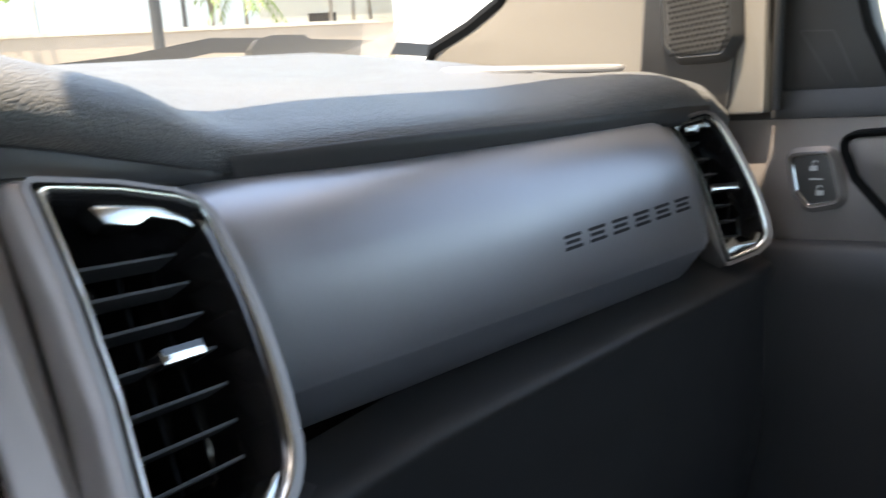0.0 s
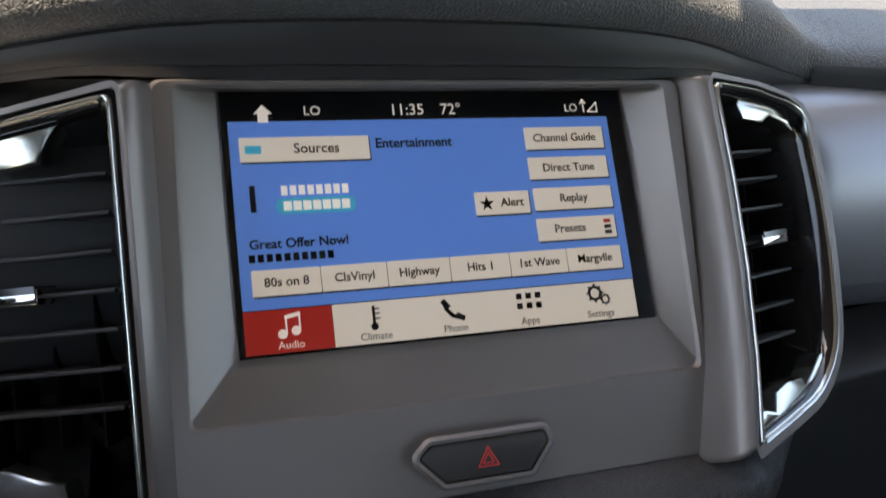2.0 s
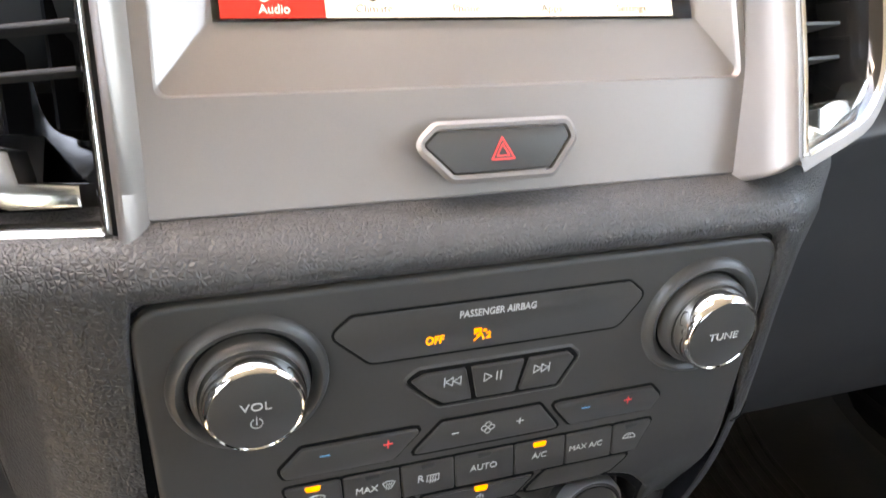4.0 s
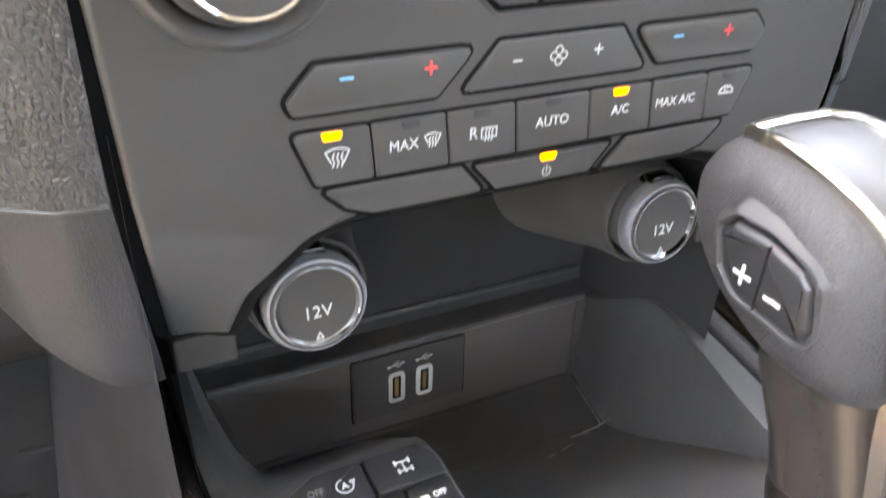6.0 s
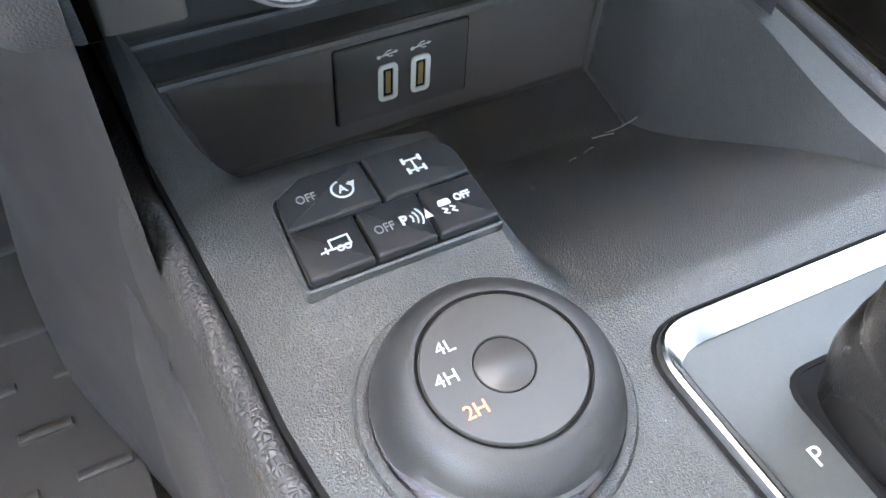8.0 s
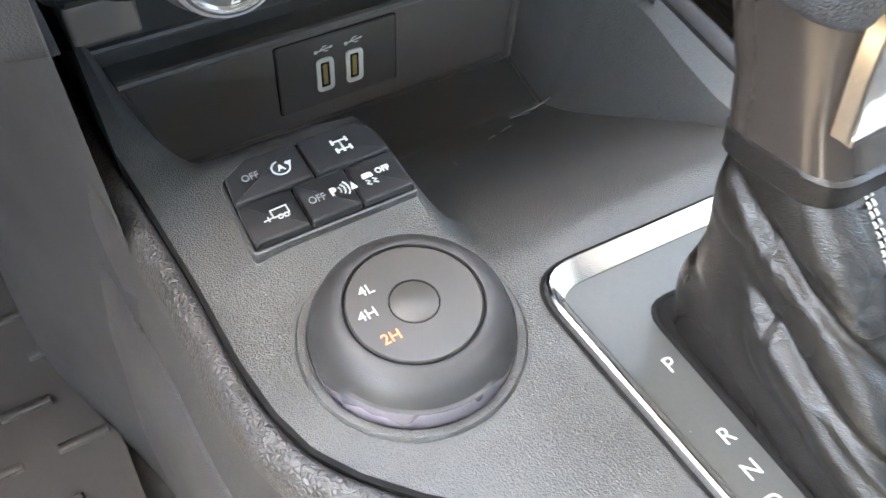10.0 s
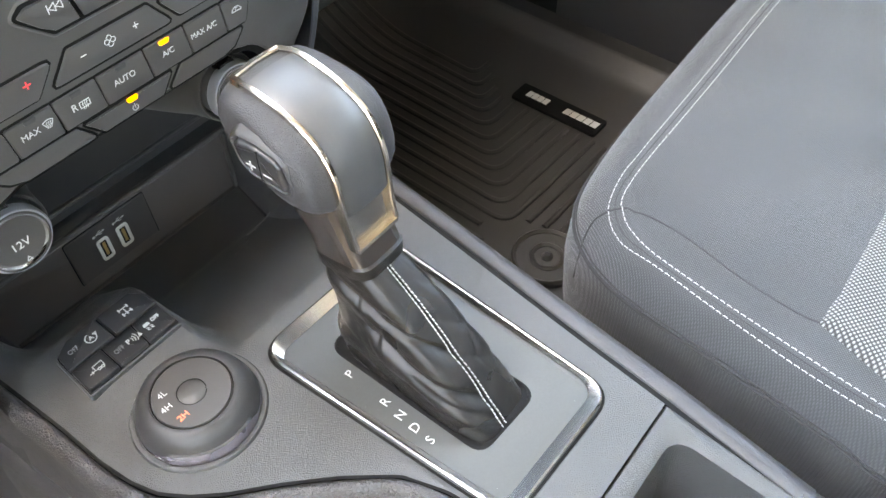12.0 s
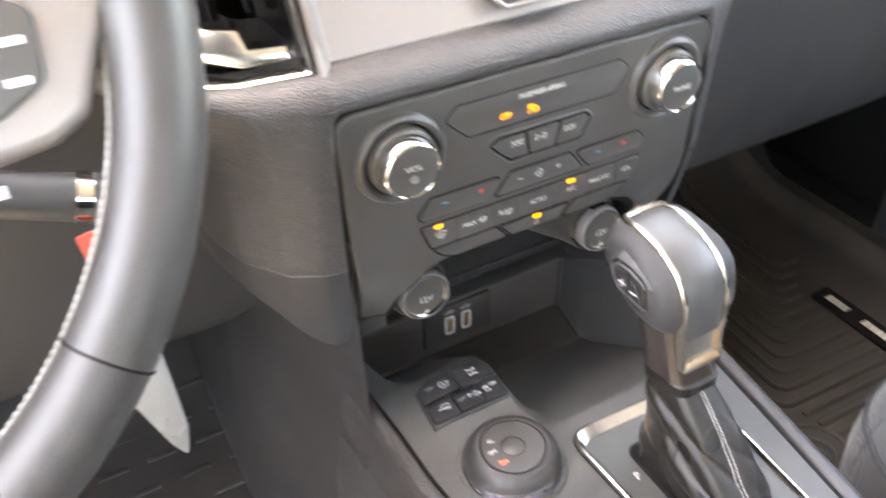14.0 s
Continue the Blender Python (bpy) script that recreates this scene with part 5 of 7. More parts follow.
us, vs = steps(0, 1, 76) + steps(1, 2, 10)[1:] + steps(2, 3, 8)[1:], steps(-0.2315, 0.1365, 110)
part("upper_panel", grid(lambda u, v: (across(u, v), v, top_z(across(u, v), v)), us, vs), CONSOLE, console, "satin charcoal upper panel with a scooped tray", sharp=26)
part("tray_wall", prism(fillet([(-0.0865, -0.092), (0.108, -0.092), (0.1085, -0.0275), (-0.1015, -0.0275)], 0.003, 4), -0.012, 0.0, USB, 0.001), LIT_TRAY, console, "upright back wall of the tray")
for line in ([(-0.086, 0.1355, -0.0855), (0.0, 0.1355, -0.0865), (0.107, 0.1355, -0.0865)], [(0.1075, 0.1350, -0.030), (0.1070, 0.1352, -0.086)], [(foot_r(y), y - 0.001, top_z(foot_r(y), y) - 0.0012) for y in steps(0.136, 0.083, 6)], [(-0.1010, 0.1355, -0.0285), (0.1080, 0.1355, -0.0285)], [(-0.1012, 0.1352, -0.029), (-0.0866, 0.1352, -0.0865)]):
    part("rounded_edge", sweep(line, circle(0.0024, 8)), PANEL, console)
for x0, y0, x1, y1 in ((0.078, 0.080, 0.094, 0.079), (0.094, 0.079, 0.090, 0.084), (0.070, 0.079, 0.080, 0.077), (0.048, 0.066, 0.052, 0.067), (0.058, 0.069, 0.064, 0.071), (0.020, 0.052, 0.022, 0.056)):
    part("scuff_mark", sweep([(x, y, top_z(x, y) + 0.0001) for x, y in ((x0, y0), ((x0 + x1) / 2, (y0 + y1) / 2 + 0.0006), (x1, y1))], circle(0.00035, 6)), GREY_INK, console, "pale scuff in the tray")
part("shut_line", sweep([(x, y, -0.0030) for y, x in EDGE_L], circle(0.0030, 6)), DARK, console, "dark gap along the panel")
part("shut_line", sweep([(x, y, -0.0024) for y, x in EDGE_R], circle(0.0028, 6)), DARK, console, "dark gap along the panel")

left_line = [Vector((x, y, 0)) for x, y in [(-0.0135, -0.62)] + [(x, y) for y, x in EDGE_L] + [(-0.125, 0.20)]]
left_line = spline([tuple(p) for p in left_line], 3)


def offset_line(line, d, z):
    out = []
    for i, p in enumerate(line):
        t = line[min(i + 1, len(line) - 1)] - line[max(i - 1, 0)]
        n = Vector((-t.y, t.x, 0)).normalized()
        out.append(p + n * d + Vector((0, 0, z)))
    return out


rows = [offset_line(left_line, d, z) for d, z in ((0.0018, -0.006), (0.0020, -0.0012), (0.0034, 0.0008), (0.0060, 0.0010), (0.0088, -0.0010), (0.0112, -0.0058), (0.0122, -0.012))]
part("edge_pad", loft(rows, None, False, False), LEATHER, console, "grained leatherette edge of the console", sharp=70)
rows = [offset_line(left_line, d, z) for d, z in ((0.0118, -0.012), (0.0150, -0.030), (0.0175, -0.052))]
part("side_panel", loft(rows, None, False, False), FINE_LEATHER, console, "soft black upper side panel", sharp=70)
rows = [offset_line(left_line, d, z) for d, z in ((0.0165, -0.0525), (0.0195, -0.054), (0.027, -0.10), (0.034, -0.18), (0.036, -0.27))]
part("side_panel", loft(rows, None, False, False), FINE_LEATHER, console, "soft black lower side panel", sharp=70)

SIDE_FALL = [(-0.27, 0.036), (-0.18, 0.034), (-0.10, 0.027), (-0.054, 0.0195), (-0.03, 0.0150), (-0.012, 0.0118), (0.16, 0.0118)]
part("side_cover", grid(lambda u, v: (-(0.1115 + along(SIDE_FALL, v)[0] + (0.036 + 0.012 * smooth(-0.05, -0.27, v)) * smooth(0.035, 0.22, u)), u, v), steps(0.03, 0.52, 30), steps(0.15, -0.27, 30)), SIDE_SKIN, console, "soft black side cover below the dash", sharp=70)

right_line = spline([(0.070, -0.62, 0)] + [(x, y, 0) for y, x in EDGE_R] + [(0.1195, 0.20, 0)], 3)
rows = [offset_line(right_line, d, z) for d, z in ((-0.0015, -0.006), (-0.0018, -0.0010), (-0.0030, 0.0008), (-0.0090, 0.0010), (-0.0135, -0.0012), (-0.0160, -0.006), (-0.0180, -0.030), (-0.022, -0.12), (-0.022, -0.27))]
part("edge_pad", loft(rows, None, False, False), FINE_LEATHER, console, "soft black right-hand console edge", sharp=70)

# rear part of the console with the cup well
well = fillet([(0.004, -0.2435), (0.0765, -0.2435), (0.0735, -0.335), (0.004, -0.335)], 0.012, 6)
rear_out = fillet([(-0.0125, -0.2323), (0.0890, -0.2323), (0.0700, -0.45), (-0.0125, -0.45)], 0.0012, 6)
part("rear_panel", loft([ring_pts(rear_out, TOP, -0.01), ring_pts(rear_out, TOP, -0.0008), ring_pts(shrink(rear_out, 0.001), TOP, 0.0004), ring_pts(shrink(well, -0.004), TOP, 0.0008), ring_pts(well, TOP, -0.0015), ring_pts(shrink(well, 0.003), TOP, -0.035), ring_pts(shrink(well, 0.006), TOP, -0.070)], None, True, False), CONSOLE, console, "charcoal panel round the cup well", sharp=45)
part("well_floor", prism(shrink(well, 0.005), -0.075, -0.069), SOFT, console)

# ---- twin charging sockets in the tray wall ----
usb = thing("usb_panel", "black plate with two white-rimmed charging ports", "usb ports")
part("plate_gap", prism(fillet([(-0.0305, -0.0755), (0.0355, -0.0755), (0.0345, -0.0335), (-0.0305, -0.0335)], 0.002, 3), -0.001, 0.0004, USB), DARK, usb)
part("plate", prism(fillet([(-0.0298, -0.0748), (0.0346, -0.0748), (0.0338, -0.0342), (-0.0298, -0.0342)], 0.002, 3), -0.001, 0.0014, USB, 0.0006), PANEL, usb)
for cx in (-0.0055, 0.0105):
    shell = fillet([(cx - 0.0047, -0.0665), (cx + 0.0047, -0.0665), (cx + 0.0047, -0.0465), (cx - 0.0047, -0.0465)], 0.003, 4)
    port = part("port", loft([ring_pts(shell, USB, 0.0012), ring_pts(shell, USB, 0.0024), ring_pts(shrink(shell, 0.0022), USB, 0.0024), ring_pts(shrink(shell, 0.0024), USB, -0.003)], None, True, False), WHITE_INK, usb, "white rounded port frame")
    part("port_slot", prism(shrink(shell, 0.0022), -0.001, 0.0016, USB), DARK, port)
    part("contact", box(cx - 0.0010, cx + 0.0012, -0.0625, -0.0505, 0.0010, 0.0021, m=USB), material("brassy_contact", (0.35, 0.24, 0.1), 0.4, metal=0.6), port)
    bm = bmesh.new()
    mm = at(USB, cx, -0.0415, 0.0015, 8)
    stroke(bm, [(-0.0042, 0), (0.0036, 0)], 0.0006, mm)
    stroke(bm, [(-0.0020, 0), (0.0000, 0.0016), (0.0018, 0.0016)], 0.0005, mm)
    stroke(bm, [(-0.0008, 0), (0.0008, -0.0015), (0.0022, -0.0015)], 0.0005, mm)
    prism(arc(-0.0042, 0, 0.0010, 0, 360, 10)[:-1], 0, 0.00015, mm, bm=bm)
    prism([(0.0034, -0.0008), (0.0050, 0), (0.0034, 0.0008)], 0, 0.00015, mm, bm=bm)
    part("trident_mark", bm, WHITE_INK, usb)

# ---- five driving-aid buttons ----
cluster = thing("button_cluster", "block of five black driving-aid buttons with white symbols", "buttons")
CL = basis((0, 0, 0.0065), (1, 0, 0), (0, 1, 0), (0, 0, 1))
clip = fillet([(-0.0905, -0.0010), (-0.0335, -0.0010), (-0.0330, 0.0290), (-0.0390, 0.0360), (-0.0800, 0.0360), (-0.0890, 0.0310)], [0.001, 0.001, 0.004, 0.006, 0.006, 0.004], 4)
part("pocket", loft([ring_pts(shrink(clip, -0.0012), CL, -0.0065), ring_pts(shrink(clip, -0.0009), CL, 0.0002), ring_pts(shrink(clip, -0.0002), CL, 0.0006), ring_pts(shrink(clip, 0.0002), CL, -0.002)], None, True, False), CONSOLE, cluster, "raised charcoal frame")
part("button_gap", prism(shrink(clip, 0.0001), -0.004, 0.0006, CL), DARK, cluster)
tops = [[(-0.0893, 0.0176), (-0.0880, 0.0300), (-0.0795, 0.0352), (-0.0615, 0.0352), (-0.0615, 0.0176)], [(-0.0605, 0.0176), (-0.0605, 0.0352), (-0.0395, 0.0352), (-0.0340, 0.0290), (-0.0338, 0.0176)]]
lows = [[(-0.0898, -0.0004), (-0.0893, 0.0166), (-0.0712, 0.0166), (-0.0715, -0.0004)], [(-0.0705, -0.0004), (-0.0702, 0.0166), (-0.0520, 0.0166), (-0.0530, -0.0004)], [(-0.0520, -0.0004), (-0.0510, 0.0166), (-0.0338, 0.0166), (-0.0342, -0.0004)]]
for poly in tops + lows:
    part("button", prism(fillet(poly, 0.0010, 3), -0.003, 0.0034, CL, 0.0009, 3), ROCKER, cluster)
for x0, x1, y in ((-0.076, -0.062, 0.0178), (-0.0600, -0.047, 0.0178)):
    part("status_lens", prism([(x0, y - 0.0004), (x1, y - 0.0004), (x1 - 0.001, y + 0.0010), (x0 + 0.0035, y + 0.0010)], 0.002, 0.0036, CL), SOFT, cluster, "pale unlit status lens")
ink = 0.0035
text("OFF", 0.0030, at(CL, -0.0805, 0.0265, ink), GREY_INK, cluster, "marking", wide=0.8)
text("A", 0.0026, at(CL, -0.0700, 0.0258, ink), WHITE_INK, cluster, "marking", bold=0.0001)
text("OFF", 0.0030, at(CL, -0.0652, 0.0078, ink), GREY_INK, cluster, "marking", wide=0.8)
text("P", 0.0030, at(CL, -0.0593, 0.0080, ink), WHITE_INK, cluster, "marking", bold=0.00015)
text("OFF", 0.0024, at(CL, -0.0405, 0.0098, ink), WHITE_INK, cluster, "marking", wide=0.85, bold=0.0001)
bm = bmesh.new()
mm = at(CL, -0.0700, 0.0258, ink)
stroke(bm, arc(0, 0, 0.0031, 100, 395, 16), 0.0006, mm)
prism([(0.0012, 0.0002), (0.0040, 0.0008), (0.0030, -0.0014)], 0, 0.00015, at(mm, 0.0004, 0.0012), bm=bm)
part("stop_start_mark", bm, WHITE_INK, cluster)
bm = bmesh.new()
mm = at(CL, -0.0475, 0.0262, ink)
stroke(bm, [(-0.0026, 0.0022), (0.0026, 0.0022)], 0.0006, mm)
stroke(bm, [(0, 0.0022), (0, -0.0016)], 0.0006, mm)
stroke(bm, [(-0.0022, -0.0020), (0.0024, -0.0020)], 0.0006, mm)
for dx, dy in ((-0.0026, 0.0022), (0.0026, 0.0022), (-0.0024, -0.002), (0.0026, -0.002), (0.0, -0.002)):
    stroke(bm, [(dx, dy - 0.0009), (dx, dy + 0.0009)], 0.0009, mm)
part("differential_mark", bm, WHITE_INK, cluster)
bm = bmesh.new()
mm = at(CL, -0.0795, 0.0078, ink)
stroke(bm, [(-0.0012, -0.0010), (-0.0012, 0.0022), (0.0042, 0.0024), (0.0042, -0.0008), (-0.0012, -0.0010)], 0.0005, mm)
stroke(bm, [(-0.0044, -0.0012), (-0.0012, -0.0008)], 0.0005, mm)
stroke(bm, [(-0.0028, -0.0018), (-0.0028, 0.0)], 0.0005, mm)
for dx in (0.0010, 0.0030):
    stroke(bm, arc(dx, -0.0014, 0.0008, 0, 360, 10), 0.0005, mm)
part("trailer_mark", bm, WHITE_INK, cluster)
bm = bmesh.new()
mm = at(CL, -0.0548, 0.0078, ink)
for k in range(3):
    stroke(bm, arc(-0.0040, 0.0, 0.0020 + 0.0014 * k, -35, 35, 6), 0.0005, mm)
prism([(0.0012, -0.0016), (0.0036, -0.0016), (0.0024, 0.0018)], 0, 0.00015, mm, bm=bm)
part("parking_mark", bm, WHITE_INK, cluster)
bm = bmesh.new()
mm = at(CL, -0.0462, 0.0080, ink)
prism(fillet([(-0.0024, 0.0004), (0.0018, 0.0004), (0.0014, 0.0026), (-0.0018, 0.0026)], 0.0006, 3), 0, 0.00015, mm, bm=bm)
for dx in (-0.0016, 0.0008):
    stroke(bm, [(dx, -0.0004), (dx + 0.0012, -0.0012), (dx, -0.0020), (dx + 0.0012, -0.0028)], 0.0005, mm)
part("traction_mark", bm, WHITE_INK, cluster)

# ---- drive selector dial ----
dial = thing("drive_selector_dial", "round black four-wheel-drive selector dial", "dial")
DM = pose(-0.0600, -0.0462, 0.0) @ Matrix.Diagonal((1, 1, 0.73, 1))
part("base_ring", lathe([(0.0352, -0.003), (0.0350, 0.0008), (0.0342, 0.0022), (0.0328, 0.0026), (0.0318, 0.0020), (0.0315, -0.001)], DM, 72, cap=False), CONSOLE, dial, "flat charcoal base ring")
part("skirt", lathe([(0.0313, -0.001), (0.0311, 0.0062), (0.0300, 0.0100), (0.0270, 0.0118)], DM, 72, cap=False), material("violet_grey_satin_skirt", (0.30, 0.27, 0.30), 0.28, metal=0.7), dial, "satin violet-grey skirt")
n = 72
rings = []
for r, z in ((0.0312, 0.0), (0.0309, 0.0085), (0.0298, 0.0125), (0.0286, 0.0168), (0.0268, 0.0202), (0.0248, 0.0226), (0.0230, 0.0239), (0.0216, 0.0243), (0.0208, 0.0241), (0.0206, 0.0222)):
    ring = []
    for i in range(n):
        a = 2 * math.pi * i / n
        low = 0.0070 * (smooth(3.3, 3.6, a) * (1 - smooth(5.0, 5.3, a)))
        ring.append(DM @ Vector((r * math.cos(a), r * math.sin(a), 0.0050 + low if z <= 0.001 else max(z, 0.0054 + low))))
    rings.append(ring)
part("grip", loft(rings, None, True, False), SOFT, dial, "domed soft-touch grip")
part("gap_ring", lathe([(0.0212, 0.0226), (0.0190, 0.0224)], DM, 64, cap=False), DARK, dial)
part("face_disc", lathe([(0.0199, 0.0200), (0.0198, 0.0236), (0.0194, 0.0243), (0.0076, 0.0243), (0.0075, 0.0238)], DM, 64, cap=False), PANEL, dial, "smooth dark grey face disc")
part("button_gap", lathe([(0.0077, 0.0237), (0.0, 0.0237)], DM, 40, cap=False), DARK, dial)
part("centre_button", lathe([(0.0071, 0.0200), (0.0070, 0.0240), (0.0067, 0.0243), (0.0, 0.0244)], DM, 40, cap=False), PANEL, dial)
for words, x, y, mat in (("4L", -0.0105, 0.0096, WHITE_INK), ("4H", -0.0138, 0.0020, WHITE_INK), ("2H", -0.0114, -0.0076, ORANGE)):
    text(words, 0.0034, DM @ pose(x, y, 0.0245), mat, dial, "position_mark", bold=0.0, label="glowing orange 2H" if mat is ORANGE else "")

# ---- gear shifter ----
shifter = thing("gear_shifter", "automatic gear shifter with leather boot and chrome-railed knob", "gear shifter")
ring_o = fillet([(-0.0190, -0.0455), (0.0860, -0.0490), (0.0775, -0.2075), (-0.0105, -0.2055)], 0.016, 7)
plate_poly = shrink(ring_o, 0.006)
part("plate", prism(plate_poly, -0.004, 0.0004, TOP), PLATE, shifter, "smooth grey shift plate")
ring_in = fillet([(-0.0158, -0.0550), (0.0818, -0.0580), (0.0742, -0.1992), (-0.0076, -0.1972)], 0.012, 7)
part("chrome_ring", loft([ring_pts(ring_o, TOP, -0.003), ring_pts(ring_o, TOP, 0.0014), ring_pts(shrink(ring_o, 0.0008), TOP, 0.0032), ring_pts(shrink(ring_o, 0.0018), TOP, 0.0038), ring_pts(shrink(ring_o, 0.0026), TOP, 0.0035), ring_pts(ring_in, TOP, 0.0012), ring_pts(shrink(ring_in, 0.0004), TOP, -0.001)], None, True, False), RING, shifter, "bright satin-chrome frame", sharp=35)
part("ring_gap", loft([ring_pts(shrink(ring_o, -0.0010), TOP, 0.0006), ring_pts(shrink(ring_o, 0.0004), TOP, 0.0007)], None, True, False), DARK, shifter)
slot = fillet([(0.0090, -0.0735), (0.0520, -0.0745), (0.0525, -0.1755), (0.0095, -0.1735)], 0.008, 5)
# black sheet laid on the closed plate, painting the shade inside the slot
part("slot_shade_sheet", prism(slot, -0.006, 0.0005, TOP), DARK, shifter, "dark sheet standing for the shade in the slot")
part("slot_rim", loft([ring_pts(shrink(slot, -0.0016), TOP, 0.0006), ring_pts(slot, TOP, 0.0010), ring_pts(shrink(slot, 0.0006), TOP, -0.004)], None, True, False), DARK, shifter)
for words, x, y in (("P", 0.0022, -0.0930), ("R", 0.0012, -0.1185), ("N", 0.0004, -0.1295), ("D", -0.0004, -0.1397), ("S", -0.0010, -0.1500)):
    text(words, 0.0051, pose(x, y, 0.0006, 0, 0, 3), WHITE_INK, shifter, "gear_letter")

# boot: skin from the slot up to the collar, with soft folds
COLLAR = Vector((0.0290, -0.0840, 0.0700))
NB, NR = 192, 80
# creases: angle and height of both ends, depth
CREASES = [(140, 0.95, 225, 0.66, 0.0032), (172, 0.80, 268, 0.40, 0.0052), (168, 0.52, 262, 0.16, 0.0058), (205, 0.30, 258, 0.06, 0.0036), (190, 0.18, 232, 0.06, 0.0026), (275, 0.62, 330, 0.40, 0.0022), (285, 0.36, 340, 0.16, 0.0022), (295, 0.82, 345, 0.60, 0.0016), (25, 0.65, 85, 0.40, 0.0028), (95, 0.5, 150, 0.3, 0.003)]


def slot_at(i):
    """Point i of NB round the slot, evenly spaced by angle."""
    a = 2 * math.pi * i / NB
    c, s = math.cos(a), math.sin(a)
    k = (abs(c) ** 6 + abs(s) ** 6) ** (-1 / 6)
    return Vector((0.0318 + 0.0212 * k * c, -0.1250 + 0.0478 * k * s, 0.0))


def collar_at(i):
    a = 2 * math.pi * i / NB
    c, s = math.cos(a), math.sin(a)
    k = (abs(c) ** 3 + abs(s) ** 3) ** (-1 / 3)
    return COLLAR + Vector((0.0142 * k * c, 0.0160 * k * s, -0.20 * 0.0160 * k * s))


rows = []
for j in range(NR + 1):
    s = j / NR
    row = []
    for i in range(NB):
        a = 2 * math.pi * i / NB
        p = slot_at(i).lerp(collar_at(i), s)
        lean = 0.010 * math.sin(math.pi * s)
        p += Vector((0, 0, 0.0035 * math.sin(math.pi * s) * (1 if math.sin(a) < 0 else 0.3)))
        centre = Vector((0.030, -0.1245 + 0.0405 * s, p.z))
        out = (p - centre)
        out.z = 0
        fold = 0.0003 * noise.noise(Vector((7 * math.cos(a), 7 * math.sin(a) - 3 * s, 9 * s))) * math.sin(math.pi * s) + 0.0026 * noise.noise(Vector((1.1 * math.cos(a) + 0.8 * s, 1.1 * math.sin(a) - 1.2 * s, 1.4 * s))) * math.sin(math.pi * s) ** 0.7
        crinkle = 1 - abs(noise.noise(Vector((2.2 * math.cos(a) + 5, 2.2 * math.sin(a) - 2.5 * s, 4.5 * s))))
        fold -= 0.0007 * crinkle ** 7 * math.sin(math.pi * s) ** 0.6
        for a0, s0, a1, s1, deep in CREASES:
            # distance to the crease in the unrolled skin
            px, pz = (math.degrees(a) - a0) / 60, s - s0
            dx, dz = (a1 - a0) / 60, s1 - s0
            t = (px * dx + pz * dz) / (dx * dx + dz * dz)
            end = smooth(-0.15, 0.15, t) * (1 - smooth(0.8, 1.15, t))
            side = (px * dz - pz * dx) / math.hypot(dx, dz)
            fold += end * deep * 0.62 * (-math.exp(-(side / 0.036) ** 2) + 0.5 * math.exp(-((side - 0.12) / 0.11) ** 2))
        pinch = -0.0040 * math.exp(-((s - 0.55) / 0.2) ** 2) * (0.5 + 0.5 * math.cos(a - math.pi))
        p += out.normalized() * (fold + pinch + lean * 0.25)
        row.append(p)
    rows.append(row)
part("boot", loft(rows, None, True, False), BOOT, shifter, "creased smooth black leather boot", sharp=80)
# twin seams up the rear of the boot
seam = bmesh.new()


def seam_point(j, off):
    """The seam climbs from the middle of the rear edge to the side of the collar."""
    f = (139.5 + 4.5 * (j / NR) + off) % NB
    i = int(f)
    return rows[j][i % NB].lerp(rows[j][(i + 1) % NB], f - i)


for off in (-1.9, 1.9):
    fine = spline([tuple(seam_point(j, off)) for j in range(0, NR + 1, 2)], 3)
    for i in range(0, len(fine) - 3, 3):
        a, b = fine[i], fine[i + 2]
        mid_a = sum(rows[min(NR, i // 3 * 2)], Vector()) / NB
        o = (a - mid_a)
        o.z = 0
        o = o.normalized() * 0.0013
        sweep([a + o * 0.4, (a + b) / 2 + o, b + o * 0.4], circle(0.00032, 5), bm=seam)
part("stitching", seam, THREAD, shifter, "pale grey twin stitching", kind="stuff")
part("seam_groove", sweep([seam_point(j, 0.0) for j in range(NR + 1)], circle(0.0006, 5)), DARK, shifter)

# collar and gloss neck
def oval(cx, cy, cz, rx, ry, tilt=0.0, power=3.0, n=48):
    out = []
    for i in range(n):
        a = 2 * math.pi * i / n
        c, s = math.cos(a), math.sin(a)
        k = (abs(c) ** power + abs(s) ** power) ** (-1 / power)
        out.append(Vector((cx + rx * k * c, cy + ry * k * s, cz + tilt * ry * k * s)))
    return out


part("collar", loft([oval(0.0290, -0.0845, 0.068, 0.0148, 0.0168, -0.2, 4.5), oval(0.0290, -0.0845, 0.0690, 0.0157, 0.0177, -0.2, 4.5), oval(0.0292, -0.0835, 0.0755, 0.0161, 0.0182, -0.2, 4.5), oval(0.0292, -0.0832, 0.0765, 0.0153, 0.0173, -0.2, 4.5)]), BOOT, shifter, "satin black collar", sharp=40)
part("neck", loft([oval(0.0292, -0.0832, 0.0755, 0.0155, 0.0175, -0.2, 4.5), oval(0.0298, -0.0775, 0.088, 0.0162, 0.0160, -0.15, 4.5), oval(0.0302, -0.0715, 0.104, 0.0184, 0.0185, -0.1, 4.0), oval(0.0302, -0.0680, 0.118, 0.0192, 0.0205, 0.0, 3.5)]), NECK, shifter, "brown-grey satin neck", sharp=40)

